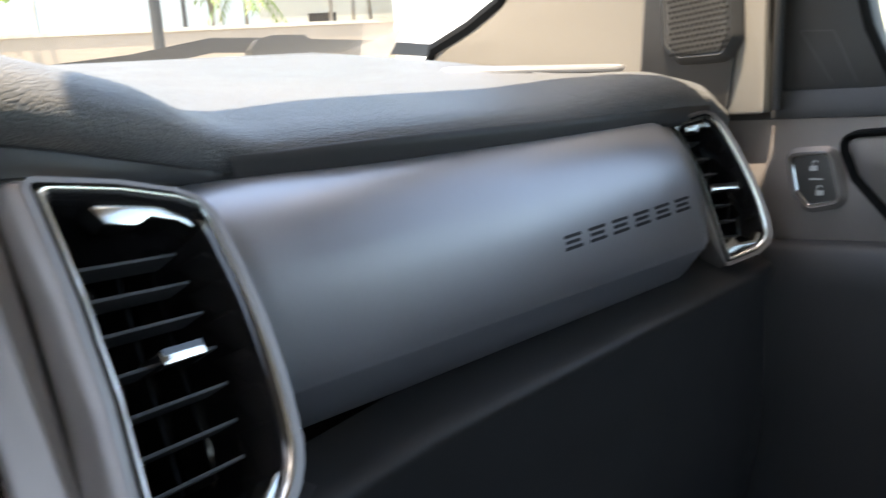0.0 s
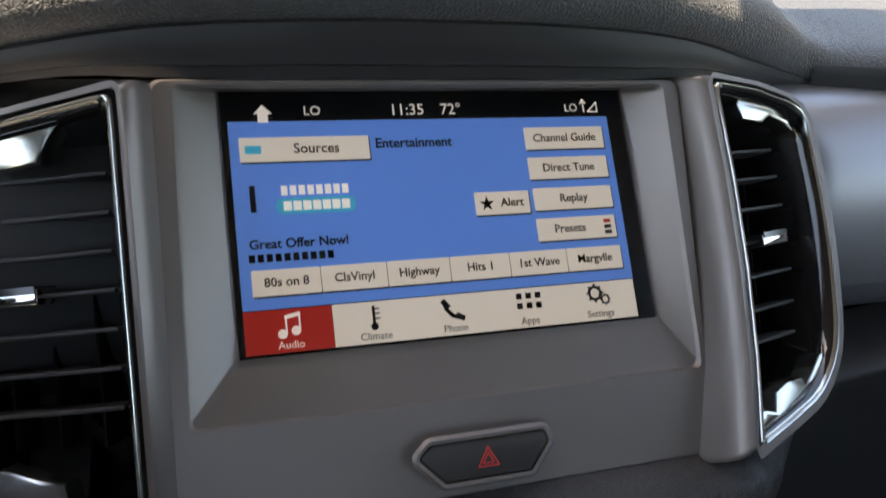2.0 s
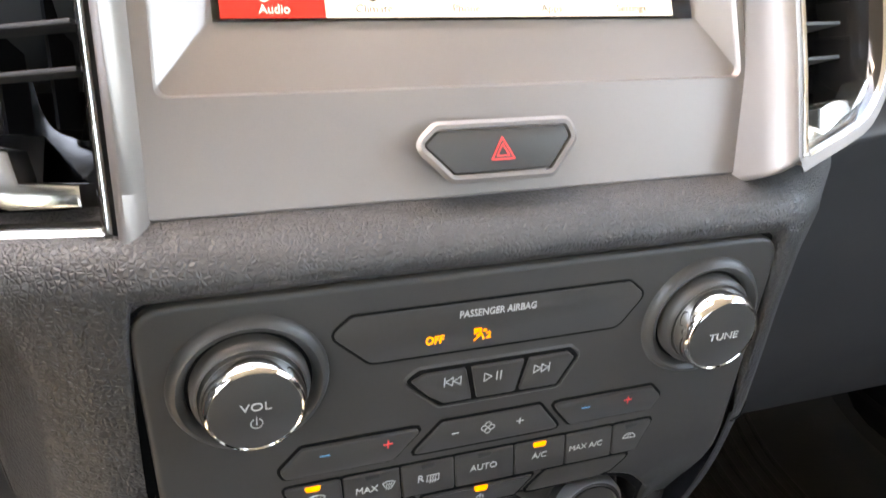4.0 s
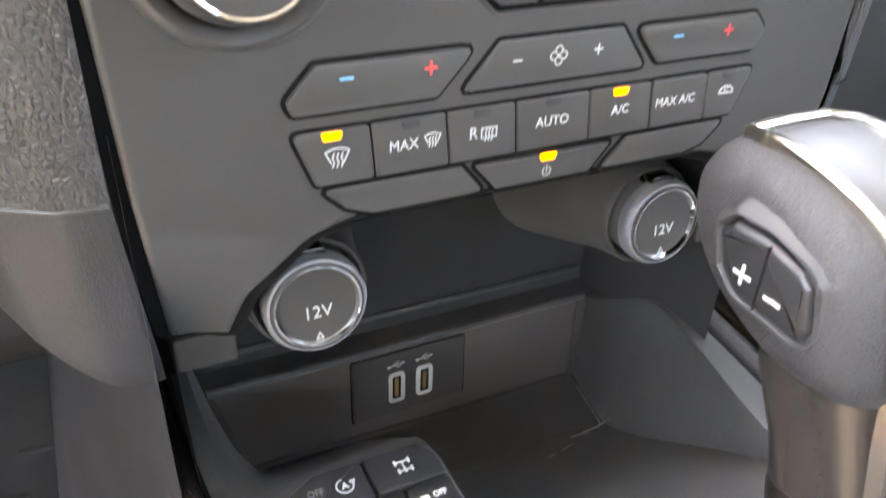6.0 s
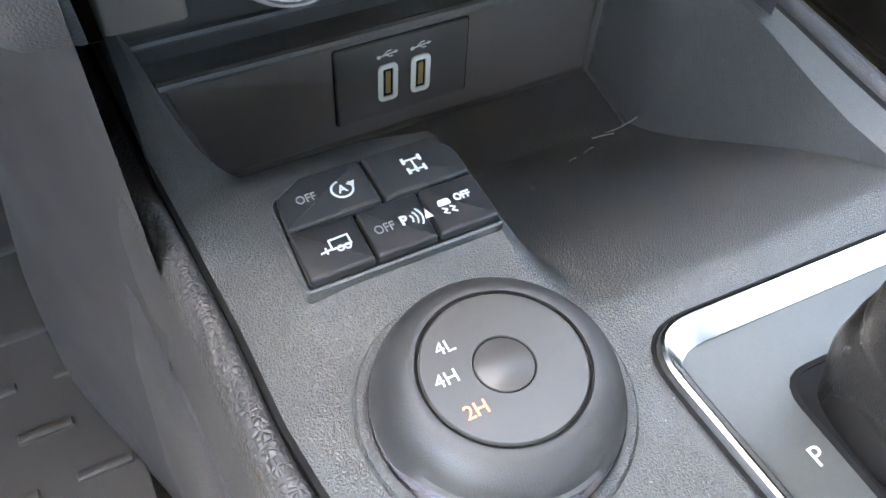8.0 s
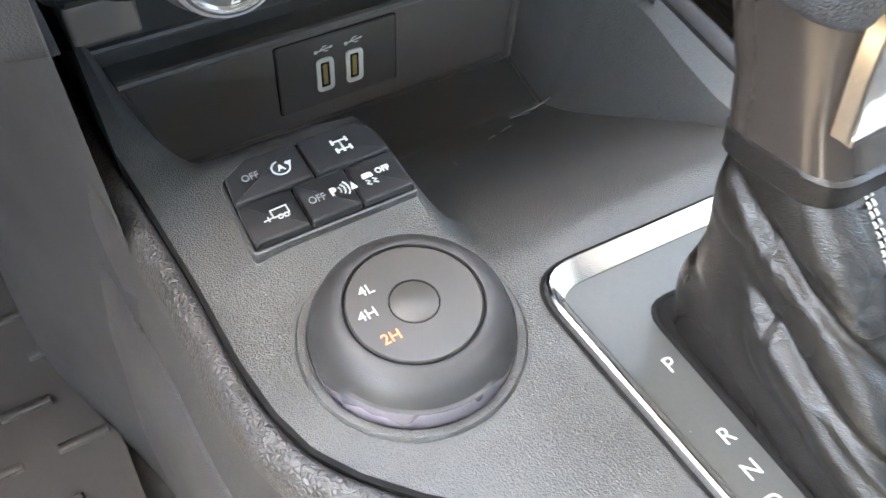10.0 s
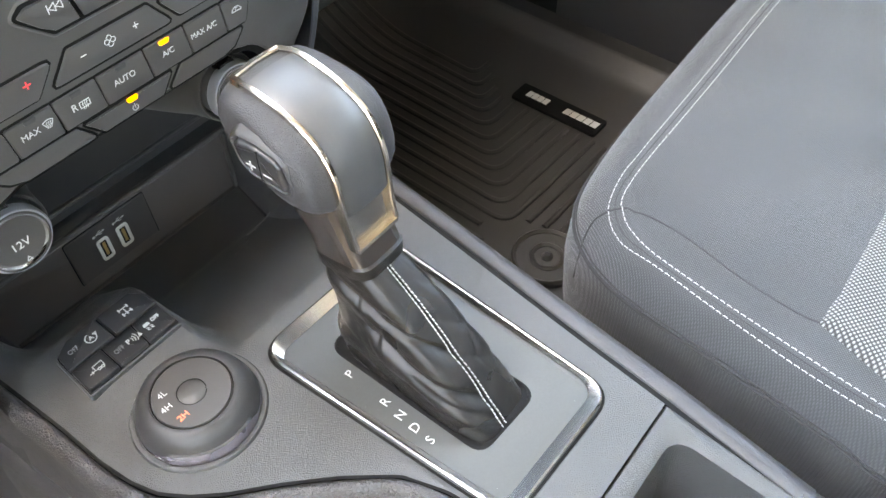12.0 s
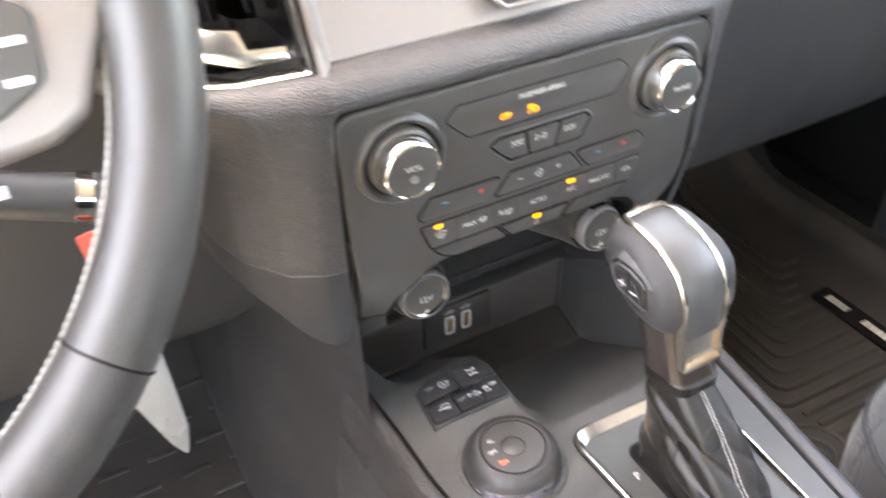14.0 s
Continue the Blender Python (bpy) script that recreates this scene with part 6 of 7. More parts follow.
# knob: side profile (y, z) given thickness by slices across
SIDE = [(-0.0330, 0.1555), (-0.0262, 0.1490), (-0.0248, 0.1400), (-0.0300, 0.1280), (-0.0420, 0.1170), (-0.0580, 0.1115), (-0.0740, 0.1105), (-0.0870, 0.1125), (-0.0905, 0.1180), (-0.0895, 0.1270), (-0.0865, 0.1370), (-0.0800, 0.1462), (-0.0690, 0.1525), (-0.0550, 0.1560), (-0.0430, 0.1570)]
side_curve = spline([(0, y, z) for y, z in SIDE], 3, True)
mid = sum(side_curve, Vector()) / len(side_curve)
slices = []
for x, s in ((-0.0262, 0.60), (-0.0256, 0.72), (-0.0240, 0.82), (-0.0212, 0.905), (-0.0170, 0.965), (-0.0118, 0.995), (0, 1.0), (0.0118, 0.995), (0.0170, 0.965), (0.0212, 0.905), (0.0240, 0.82), (0.0256, 0.72), (0.0262, 0.60)):
    slices.append([Vector((0.0310 + x * (1.0 + 0.10 * smooth(-0.04, -0.08, p.y)), mid.y + (p.y - mid.y) * s, mid.z + (p.z - mid.z) * s)) for p in side_curve])
knob_part = part("knob", loft(slices), KNOB, shifter, "rounded soft black knob", sharp=60)
SPINE = [(-0.0335, 0.1562), (-0.0430, 0.1578), (-0.0550, 0.1568), (-0.0690, 0.1532), (-0.0803, 0.1470), (-0.0872, 0.1374), (-0.0903, 0.1272), (-0.0915, 0.1160), (-0.0930, 0.1040), (-0.0955, 0.0900)]
spine = spline([(0, y, z) for y, z in SPINE], 4)


def rail(x):
    return [Vector((0.0310 + x * (1 - 0.10 * smooth(0.12, 0.09, p.z)) * (1 - 0.10 * smooth(-0.042, -0.033, p.y)), p.y, p.z)) for p in spine]


rect = [(-0.0014, -0.003), (0.0014, -0.003), (0.0014, 0.0010), (0.0008, 0.0016), (-0.0008, 0.0016), (-0.0014, 0.0010)]
RAIL_L, RAIL_R = -0.0160, 0.0132
for x in (RAIL_L, RAIL_R):
    part("chrome_rail", sweep(rail(x), rect, up=(0, -0.7, 0.7)), CHAMPAGNE, knob_part, "warm satin metal rail")
cap_rows = []
for i, p in enumerate(spine[4:-6]):
    t = (spine[i + 5] - spine[i + 3]).normalized()
    nrm = Vector((0, t.z, -t.y)) if (Vector((0, t.z, -t.y)).z - Vector((0, t.z, -t.y)).y) > 0 else Vector((0, -t.z, t.y))
    narrow = 0.10 * smooth(0.12, 0.09, p.z)
    cap_rows.append([Vector((0.0296 + x * (1 - narrow), p.y, p.z)) + nrm * h for x, h in ((-0.0132, -0.003), (-0.0132, 0.0001), (-0.0118, 0.0011), (-0.006, 0.0018), (0, 0.0020), (0.006, 0.0018), (0.0118, 0.0011), (0.0132, 0.0001), (0.0132, -0.003))])
part("cap", loft(cap_rows, None, True, True), CAP, knob_part, "satin grey thumb cap", sharp=50)
part("chrome_end", sweep([rail(RAIL_L)[0], Vector((0.0296, -0.0322, 0.1560)), rail(RAIL_R)[0]], [(-0.0016, -0.003), (0.0016, -0.003), (0.0016, 0.0010), (0.0009, 0.0016), (-0.0009, 0.0016), (-0.0016, 0.0010)]), CHAMPAGNE, knob_part)
scoop = []
for p, h in zip(spine[:5], (0.0006, -0.0014, -0.0024, -0.0026, -0.0024)):
    scoop.append([Vector((0.0296 + x, p.y, p.z + h - 0.0012 * (1 - (x / 0.0132) ** 2))) for x in steps(-0.0132, 0.0132, 8)])
part("front_scoop", loft(scoop, None, False, False), CHAMPAGNE, knob_part, "bright scooped plate ahead of the cap")
part("chrome_end", sweep([rail(RAIL_L)[-1], rail(RAIL_R)[-1]], [(-0.0012, -0.002), (0.0012, -0.002), (0.0012, 0.0018), (-0.0012, 0.0018)], up=(0, -1, 0)), CHAMPAGNE, knob_part)
tail = [[Vector((0.0298 + x, q.y + 0.0015, q.z)) for x in (-0.0126, 0.0126)] for q in spine[-8:]]
part("release_plate", loft([[r[0], r[1], r[1] + Vector((0, 0.004, 0)), r[0] + Vector((0, 0.004, 0))] for r in tail]), CHAMPAGNE, knob_part, "warm metal release plate")
# rocker on the driver's side of the knob
RK = basis((0.0030, -0.0585, 0.1310), (0.06, -0.995, 0.0), (0, 0, 1), (-0.995, -0.06, 0.0))
lens = fillet([(-0.0140, 0.0100), (-0.0090, 0.0152), (0.0020, 0.0155), (0.0130, 0.0128), (0.0170, 0.0098), (0.0198, -0.0015), (0.0178, -0.0064), (0.0140, -0.0077), (-0.0050, -0.0058), (-0.0110, -0.0005)], 0.003, 4)
part("rocker_rim", loft([ring_pts(shrink(lens, -0.0030), RK, -0.004), ring_pts(shrink(lens, -0.0008), RK, 0.0012), ring_pts(shrink(lens, 0.0006), RK, 0.0022), ring_pts(shrink(lens, 0.0014), RK, 0.0014), ring_pts(shrink(lens, 0.0018), RK, -0.001)], None, True, False), SOFT, knob_part, "raised rocker surround")
part("rocker", prism(shrink(lens, 0.0024), -0.002, 0.0034, RK, 0.0020, 4), ROCKER, knob_part, "plus and minus rocker")
part("rocker_groove", prism([(0.0026, -0.0045), (0.0032, -0.0045), (0.0032, 0.0125), (0.0026, 0.0125)], 0.0030, 0.00355, RK), DARK, knob_part)
bm = bmesh.new()
stroke(bm, [(-0.0043, 0.0023), (0.0003, 0.0023)], 0.0009, at(RK, 0, 0, 0.0035))
stroke(bm, [(-0.0020, 0.0000), (-0.0020, 0.0046)], 0.0009, at(RK, 0, 0, 0.0035))
part("plus_mark", bm, WHITE_INK, knob_part)
bm = bmesh.new()
stroke(bm, [(0.0050, 0.0006), (0.0092, 0.0006)], 0.0009, at(RK, 0, 0, 0.0035))
part("minus_mark", bm, WHITE_INK, knob_part)

# ---- passenger seat ----
PIPING = material("dark_grey_piping", (0.03, 0.03, 0.032), 0.7, bump=0.3, fine=2200)
seat = thing("passenger_seat", "dark grey cloth seat cushion with pale twin stitching", "seat")
OUT = [(0.133, -0.36), (0.139, -0.31), (0.1465, -0.24), (0.153, -0.175), (0.167, -0.137), (0.193, -0.112), (0.235, -0.101), (0.32, -0.094), (0.50, -0.089), (0.59, -0.100), (0.635, -0.130), (0.655, -0.19), (0.66, -0.36), (0.655, -0.56), (0.62, -0.62), (0.40, -0.64), (0.18, -0.62), (0.136, -0.56)]
outline = spline([(x, y, 0) for x, y in OUT], 6, True)
SEAT_C = Vector((0.40, -0.36, 0))


def seat_ring(k, z):
    """The outline drawn in to the share k; the inset narrows along the side towards the rear."""
    out = []
    for p in outline:
        kk = 1 - (1 - k) * (1 - 0.58 * smooth(-0.115, -0.175, p.y) * smooth(0.40, 0.30, p.x) * smooth(0.868, 0.915, k)) if k < 1 else k
        out.append(SEAT_C + (p - SEAT_C) * kk + Vector((0, 0, z + (0.002 * noise.noise(p * 9) if k < 0.9 else 0))))
    return out


LEVELS = [(0.90, -0.19), (0.965, -0.15), (0.99, -0.10), (1.0, -0.060), (0.997, -0.040), (0.985, -0.022), (0.962, -0.009), (0.935, -0.001), (0.905, 0.0038), (0.895, 0.0030), (0.885, 0.0046), (0.85, 0.0085), (0.78, 0.0125), (0.66, 0.0135), (0.5, 0.012), (0.25, 0.010), (0.02, 0.009)]
cushion = part("cushion", loft([seat_ring(k, z) for k, z in LEVELS]), CLOTH, seat, "dark grey cloth cushion", sharp=80)
cushion_tree = BVHTree.FromPolygons([v.co for v in cushion.data.vertices], [p.vertices for p in cushion.data.polygons])


def on_cushion(pts, lift=0.0, n=6):
    """A smooth line through the (x, y) points, laid on the cushion."""
    out = []
    for p in spline([(x, y, 0) for x, y in pts], n):
        spot = cushion_tree.ray_cast(Vector((p.x, p.y, 0.2)), Vector((0, 0, -1)))[0]
        if spot:
            out.append(spot + Vector((0, 0, lift)))
    return out


for k, z, r in ((0.992, -0.0280, 0.0013), (0.9885, -0.0240, 0.0006)):
    part("piping", sweep(seat_ring(k, z), circle(r, 6), closed=True), PIPING, seat, "thin dark grey piping")


def stitches(line, every, length, r, lift):
    bm = bmesh.new()
    spots, left = [], 0.0
    for a, b in zip(line, line[1:]):
        d = b - a
        while left < d.length:
            spots.append((a + d.normalized() * left, d.normalized()))
            left += every
        left -= d.length
    for p, d in spots:
        p = p + Vector((0, 0, lift))
        q = p + d * length
        sweep([p - Vector((0, 0, r)), (p + q) / 2 + Vector((0, 0, r * 0.4)), q - Vector((0, 0, r))], circle(r, 5), bm=bm)
    return bm


OUTER_ROW = [(0.46, -0.124), (0.38, -0.127), (0.297, -0.1300), (0.2268, -0.1310), (0.2005, -0.1345), (0.1870, -0.1405), (0.1745, -0.1525), (0.1668, -0.1680), (0.1603, -0.206), (0.1556, -0.242), (0.1514, -0.276), (0.1485, -0.3067), (0.1468, -0.335), (0.1452, -0.38)]
INNER_ROW = [(0.46, -0.133), (0.38, -0.136), (0.296, -0.1386), (0.2267, -0.1388), (0.2030, -0.1412), (0.1925, -0.1460), (0.1800, -0.1580), (0.1722, -0.1752), (0.1668, -0.2040), (0.1622, -0.2387), (0.1584, -0.2722), (0.1550, -0.3039), (0.1530, -0.333), (0.1515, -0.38)]
for row in (OUTER_ROW, INNER_ROW):
    part("stitching", stitches(on_cushion(row, 0.0003), 0.0044, 0.0032, 0.00035, 0.0002), THREAD, seat, "pale stitched seam", kind="stuff")
part("seam_groove", sweep(on_cushion([((a[0] + b[0]) / 2, (a[1] + b[1]) / 2) for a, b in zip(OUTER_ROW, INNER_ROW)], -0.0001), circle(0.0005, 6)), PIPING, seat, "narrow sewn groove")
seam_line = on_cushion([(0.1700, -0.1330), (0.1830, -0.1330), (0.1915, -0.1440), (0.1943, -0.1595), (0.1904, -0.188), (0.1821, -0.2275), (0.1790, -0.2618), (0.1795, -0.2745)])
part("panel_seam", sweep(seam_line, circle(0.0007, 6)), PIPING, seat, "dark panel seam")


def cushion_z(x, y):
    """Height of the cushion near its inner side, from the distance to the outline."""
    return along([(0.0, -0.03), (0.010, 0.001), (0.022, 0.0055), (0.035, 0.0090), (0.055, 0.0125), (0.09, 0.0140), (0.5, 0.0125)], x - along([(-0.60, 0.138), (-0.36, 0.133), (-0.31, 0.139), (-0.24, 0.1465)], y)[0])[0]


def insert_at(u, v):
    y = -0.274 - 0.32 * v
    x0 = along([(-0.60, 0.158), (-0.325, 0.164), (-0.274, 0.179)], y)[0]
    x = x0 + (0.61 - x0) * u
    edge = min(1.0, u / 0.012, v / 0.02)
    return (x, y, cushion_z(x, y) - 0.002 + 0.0044 * edge ** 0.5)


part("insert", grid(insert_at, [0, 0.003, 0.007, 0.012, 0.02] + steps(0.03, 1, 20), [0, 0.005, 0.012, 0.02] + steps(0.035, 1, 20)), INSERT, seat, "speckled grey woven centre insert", sharp=60)

# ---- floor mats ----
mat_ob = thing("floor_mat", "black ribbed rubber mat in the passenger footwell", "floor mat")


def mat_z(y):
    return -0.258 + 0.42 * max(0.0, (y - 0.30) / 0.30) ** 2 * 0.6


ys = steps(-0.13, 0.44, 24)
part("sheet", loft([[Vector((0.150, y, mat_z(y) - 0.008)), Vector((0.150, y, mat_z(y) + 0.014)), Vector((0.158, y, mat_z(y) + 0.016)), Vector((0.170, y, mat_z(y) + 0.002)), Vector((0.19, y, mat_z(y)))] + [Vector((x, y, mat_z(y))) for x in steps(0.21, 0.60, 10)] + [Vector((0.62, y, mat_z(y) + 0.002)), Vector((0.632, y, mat_z(y) + 0.018)), Vector((0.640, y, mat_z(y) + 0.018)), Vector((0.640, y, mat_z(y) - 0.008))] for y in ys], None, False, False), RUBBER, mat_ob, "black rubber sheet", sharp=60)
RIBS = []
for k in range(11):
    cx, cy = 0.515 - 0.0178 * k, 0.199 - 0.0173 * k
    RIBS.append(fillet([(max(0.498, cx + 0.030 if k < 3 else 0.0), cy - 0.006 * smooth(3, 8, k)), (cx, cy), (cx + 0.010, 0.42)], [0, 0.020, 0], 6))
for k in range(4):
    RIBS.append([(0.497, 0.004 - 0.0175 * k), (0.352 + 0.004 * k, 0.009 - 0.0175 * k)])
for k in range(8):
    RIBS.append([(0.319 - 0.0172 * k, 0.046 - 0.014 * k), (0.329 - 0.0172 * k, 0.42)])
for corner in RIBS:
    line = []
    for a, b in zip(corner, corner[1:]):
        count = max(1, round(math.dist(a, b) / 0.02))
        for s in steps(0, 1, count)[:-1]:
            x, y = a[0] + (b[0] - a[0]) * s, a[1] + (b[1] - a[1]) * s
            line.append((x, y, mat_z(y) + 0.0006))
    line.append((*corner[-1], mat_z(corner[-1][1]) + 0.0006))
    part("rib", sweep(line, circle(0.0036, 8, 0.9)), RUBBER, mat_ob)
logo = thing("maker_plate", "small black plate with pale bars set in the mat", "plate")
LG = basis((0.520, 0.079, -0.2575), (0, -1, 0), (1, 0, 0), (0, 0, 1))
part("plate", prism(fillet([(-0.060, -0.0155), (0.056, -0.0155), (0.056, 0.0155), (-0.060, 0.0155)], 0.004), 0, 0.004, LG, 0.001), DARK, logo)
for x0, n, w in ((-0.046, 4, 0.0075), (0.006, 5, 0.0092)):
    for i in range(n):
        part("pale_bar", prism([(x0 + w * i, -0.0045), (x0 + w * i + w * 0.86, -0.0045), (x0 + w * i + w * 0.96, 0.0055), (x0 + w * i + w * 0.1, 0.0055)], 0.0035, 0.0046, LG), WHITE_INK, logo)
eye_let = thing("mat_fixing", "round black fixing in the mat beside the seat", "fixing")
part("dish", lathe([(0.033, 0.001), (0.031, 0.0046), (0.0, 0.0046)], pose(0.322, -0.034, -0.258), 32, cap=False), RUBBER, eye_let)
for r in (0.036, 0.018):
    part("ring", lathe([(r, 0), (r, 0.006), (r - 0.002, 0.008), (r - 0.005, 0.006), (r - 0.006, 0)], pose(0.322, -0.034, -0.258), 32, cap=False), RUBBER, eye_let)
part("stud", lathe([(0.006, 0), (0.006, 0.006), (0.003, 0.009), (0, 0.009)], pose(0.322, -0.034, -0.258), 20, cap=False), SOFT, eye_let)
driver_mat = thing("driver_mat", "black ribbed rubber mat in the driver footwell", "floor mat")
part("sheet", grid(lambda u, v: (u, v, mat_z(v)), steps(-0.62, -0.165, 8), steps(-0.3, 0.44, 20)), RUBBER, driver_mat)
for r in range(14):
    for c in range(9):
        x, y = -0.60 + 0.05 * c + (0.025 if r % 2 else 0), -0.10 + 0.036 * r
        if x > -0.18:
            continue
        part("tread_bar", box(x, x + 0.030, y, y + 0.006, mat_z(y) - 0.004, mat_z(y) + 0.003, 0.001), RUBBER, driver_mat)
sill = thing("tunnel_carpet", "dark carpeted tunnel side under the dash", "carpet", kind="structure")
part("tunnel", box(-0.135, 0.135, 0.165, 0.5, -0.27, -0.035), CARPET, sill)

# ---- steering wheel and column ----
wheel = thing("steering_wheel", "black leather steering wheel with silver spokes", "steering wheel")
WC = Vector((-0.392, -0.022, 0.342))
WV, WN = Vector((0, 0.5, 0.866)), Vector((0, -0.866, 0.5))
WM = basis(WC, (1, 0, 0), WV, WN)
rim_path = [WM @ Vector((0.1890 * math.cos(2 * math.pi * i / 96), 0.1890 * math.sin(2 * math.pi * i / 96), 0)) for i in range(96)]
part("rim", sweep(rim_path, circle(0.0155, 24), up=tuple(WN), closed=True), material("smooth_worn_wheel_leather", (0.036, 0.033, 0.031), 0.44, grain="leather", bump=0.15, fine=1100, vary=0.1), wheel, "smooth black leather rim", sharp=80)
for a in (-42, 42, 138, 222):
    p, t = Vector((math.cos(radians(a)), math.sin(radians(a)), 0)), Vector((-math.sin(radians(a)), math.cos(radians(a)), 0))
    part("rim_seam", sweep([WM @ (p * (0.1890 + 0.0156 * math.cos(b)) + Vector((0, 0, 0.0156 * math.sin(b)))) for b in (2 * math.pi * i / 20 for i in range(20))], circle(0.0006, 5), up=tuple((WM.to_3x3() @ t)), closed=True), DARK, wheel)
part("inner_stitching", stitches([WM @ Vector((0.1736 * math.cos(radians(a)), 0.1736 * math.sin(radians(a)), 0.0)) for a in range(-60, 30, 2)], 0.0032, 0.0036, 0.0009, 0), THREAD, wheel, "pale inner stitching", kind="stuff")
for sx in (-1, 1):
    sp = fillet([(sx * 0.055, 0.020), (sx * 0.120, 0.012), (sx * 0.176, 0.022), (sx * 0.178, -0.015), (sx * 0.167, -0.035), (sx * 0.160, -0.050), (sx * 0.148, -0.056), (sx * 0.055, -0.068)], 0.010, 5)
    spoke = part("spoke", prism(sp, -0.014, 0.006, WM, 0.004, 3), SILVER, wheel, "satin silver spoke")
    pod = fillet([(sx * 0.085, -0.003), (sx * 0.140, -0.008), (sx * 0.154, -0.016), (sx * 0.151, -0.038), (sx * 0.136, -0.046), (sx * 0.085, -0.054)], 0.007, 5)
    part("switch_pod", prism(pod, 0.004, 0.0095, WM, 0.0015), PANEL, spoke, "black switch pod")
    for dx, dy in ((0.1455, -0.0245), (0.1440, -0.0365), (0.110, -0.020), (0.110, -0.042)):
        part("switch_mark", box(sx * dx - 0.0038, sx * dx + 0.0038, dy - 0.0012, dy + 0.0012, 0.0094, 0.0098, m=WM), WHITE_INK, spoke, "pale unreadable mark")
part("airbag_cover", lathe([(0.078, -0.03), (0.078, 0.0), (0.072, 0.010), (0.050, 0.018), (0, 0.022)], WM, 40, cap=False), SOFT, wheel, "padded black hub cover")
column = thing("steering_column", "black steering column shroud behind the wheel", "steering column")
part("shroud", loft([[WM @ Vector((0.07 * s * c, 0.055 * s * d, z)) for c, d in circle(1.0, 24)] for z, s in ((-0.035, 0.9), (-0.05, 1.0), (-0.10, 1.1), (-0.20, 1.15))]), SOFT, column)
stalk = thing("wiper_stalk", "black wiper stalk with bright end band", "stalk")
st_a, st_b = Vector((-0.335, 0.062, 0.242)), Vector((-0.238, 0.060, 0.204))
part("arm", sweep([st_a, st_a.lerp(st_b, 0.4), st_a.lerp(st_b, 0.85), st_b], lambda s: circle(0.0105 + 0.002 * s, 14, 1.0)), SOFT, stalk)
part("end_band", sweep([st_a.lerp(st_b, 0.90), st_a.lerp(st_b, 0.97)], circle(0.0133, 16, 1.0)), CHROME, stalk, "bright chrome band")
for s in (0.35, 0.6):
    p = st_a.lerp(st_b, s) + WN * 0.0116
    part("stalk_mark", box(-0.005, 0.005, -0.003, 0.003, -0.0006, 0.0008, m=basis(p, (1, 0, 0), WV, WN)), WHITE_INK, stalk)
key_tag = thing("key_tag", "red strap with a pale plastic tag hanging by the steering column", "tag")
TM = basis((0, 0.043, 0), (1, 0, 0), (0, 0, 1), (0, -1, 0))
part("strap", prism(fillet([(-0.2530, 0.196), (-0.2440, 0.198), (-0.2325, 0.113), (-0.2425, 0.108)], 0.002, 3), -0.0006, 0.0006, TM), material("faded_red_plastic", (0.6, 0.1, 0.07), 0.5), key_tag, "faded red strap")
TAG = material("pale_smoky_plastic", (0.21, 0.21, 0.205), 0.30, vary=0.1, broad=60)
tag = part("sleeve", prism(fillet([(-0.2412, 0.1120), (-0.2335, 0.1130), (-0.2325, 0.0850), (-0.2322, 0.0480), (-0.2372, 0.0225), (-0.2450, 0.0400), (-0.2560, 0.0800)], 0.0025, 3), -0.0014, 0.0014, TM, 0.0006), TAG, key_tag, "pale smoky plastic sleeve")
part("welded_rim", sweep([TM @ Vector((x, z, 0.0014)) for x, z in ((-0.2338, 0.0500), (-0.2400, 0.0440), (-0.2440, 0.0450), (-0.2470, 0.0530), (-0.2420, 0.0610))], circle(0.0008, 6)), TAG, tag)

# ---- passenger door ----
door = thing("door_1", "closed passenger door with silver trim and black armrest", "door", kind="structure")


def door_x(y, z):
    return 0.700 - 0.020 * smooth(0.05, -0.25, y) + 0.012 * smooth(0.30, 0.38, z)


part("silver_insert", grid(lambda u, v: (door_x(u, v), u, v + 0.06 * (u - 0.13) * smooth(0.30, 0.38, v)), steps(0.175, -0.62, 24), steps(0.276, 0.380, 8)), SILVER, door, "satin silver trim insert")
part("top_ledge", loft([[Vector((door_x(y, 0.38) - 0.002, y, 0.378 + 0.06 * (y - 0.13))), Vector((door_x(y, 0.38) - 0.003, y, 0.386 + 0.06 * (y - 0.13))), Vector((door_x(y, 0.38) + 0.006, y, 0.402 + 0.06 * (y - 0.13))), Vector((0.755, y, 0.415 + 0.06 * (y - 0.13))), Vector((0.765, y, 0.36))] for y in steps(0.20, -0.66, 16)]), FINE_LEATHER, door, "soft black sill ledge")
part("lower_trim", loft([[Vector((door_x(y, 0.27) + 0.0, y, 0.2765)), Vector((door_x(y, 0.27) - 0.012, y, 0.268)), Vector((door_x(y, 0.27) - 0.016, y, 0.24)), Vector((0.695, y, 0.10)), Vector((0.70, y, -0.30)), Vector((0.76, y, -0.30)), Vector((0.76, y, 0.27))] for y in steps(0.20, -0.66, 16)]), SOFT, door, "soft black lower door trim", sharp=60)
DX = basis((0.6995, 0.0855, 0.327), (0, -1, 0), (0.06, 0, 0.998), (-0.998, 0, 0.06))
lock_o = fillet([(-0.018, 0.020), (0.014, 0.020), (0.021, -0.018), (-0.004, -0.022), (-0.014, -0.010)], 0.006, 5)
lock = part("lock_switch", loft([ring_pts(shrink(lock_o, -0.006), DX, -0.001), ring_pts(shrink(lock_o, -0.002), DX, 0.003), ring_pts(lock_o, DX, 0.001), ring_pts(shrink(lock_o, 0.0015), DX, -0.004)], None, True, False), SILVER, door, "recessed door lock switch")
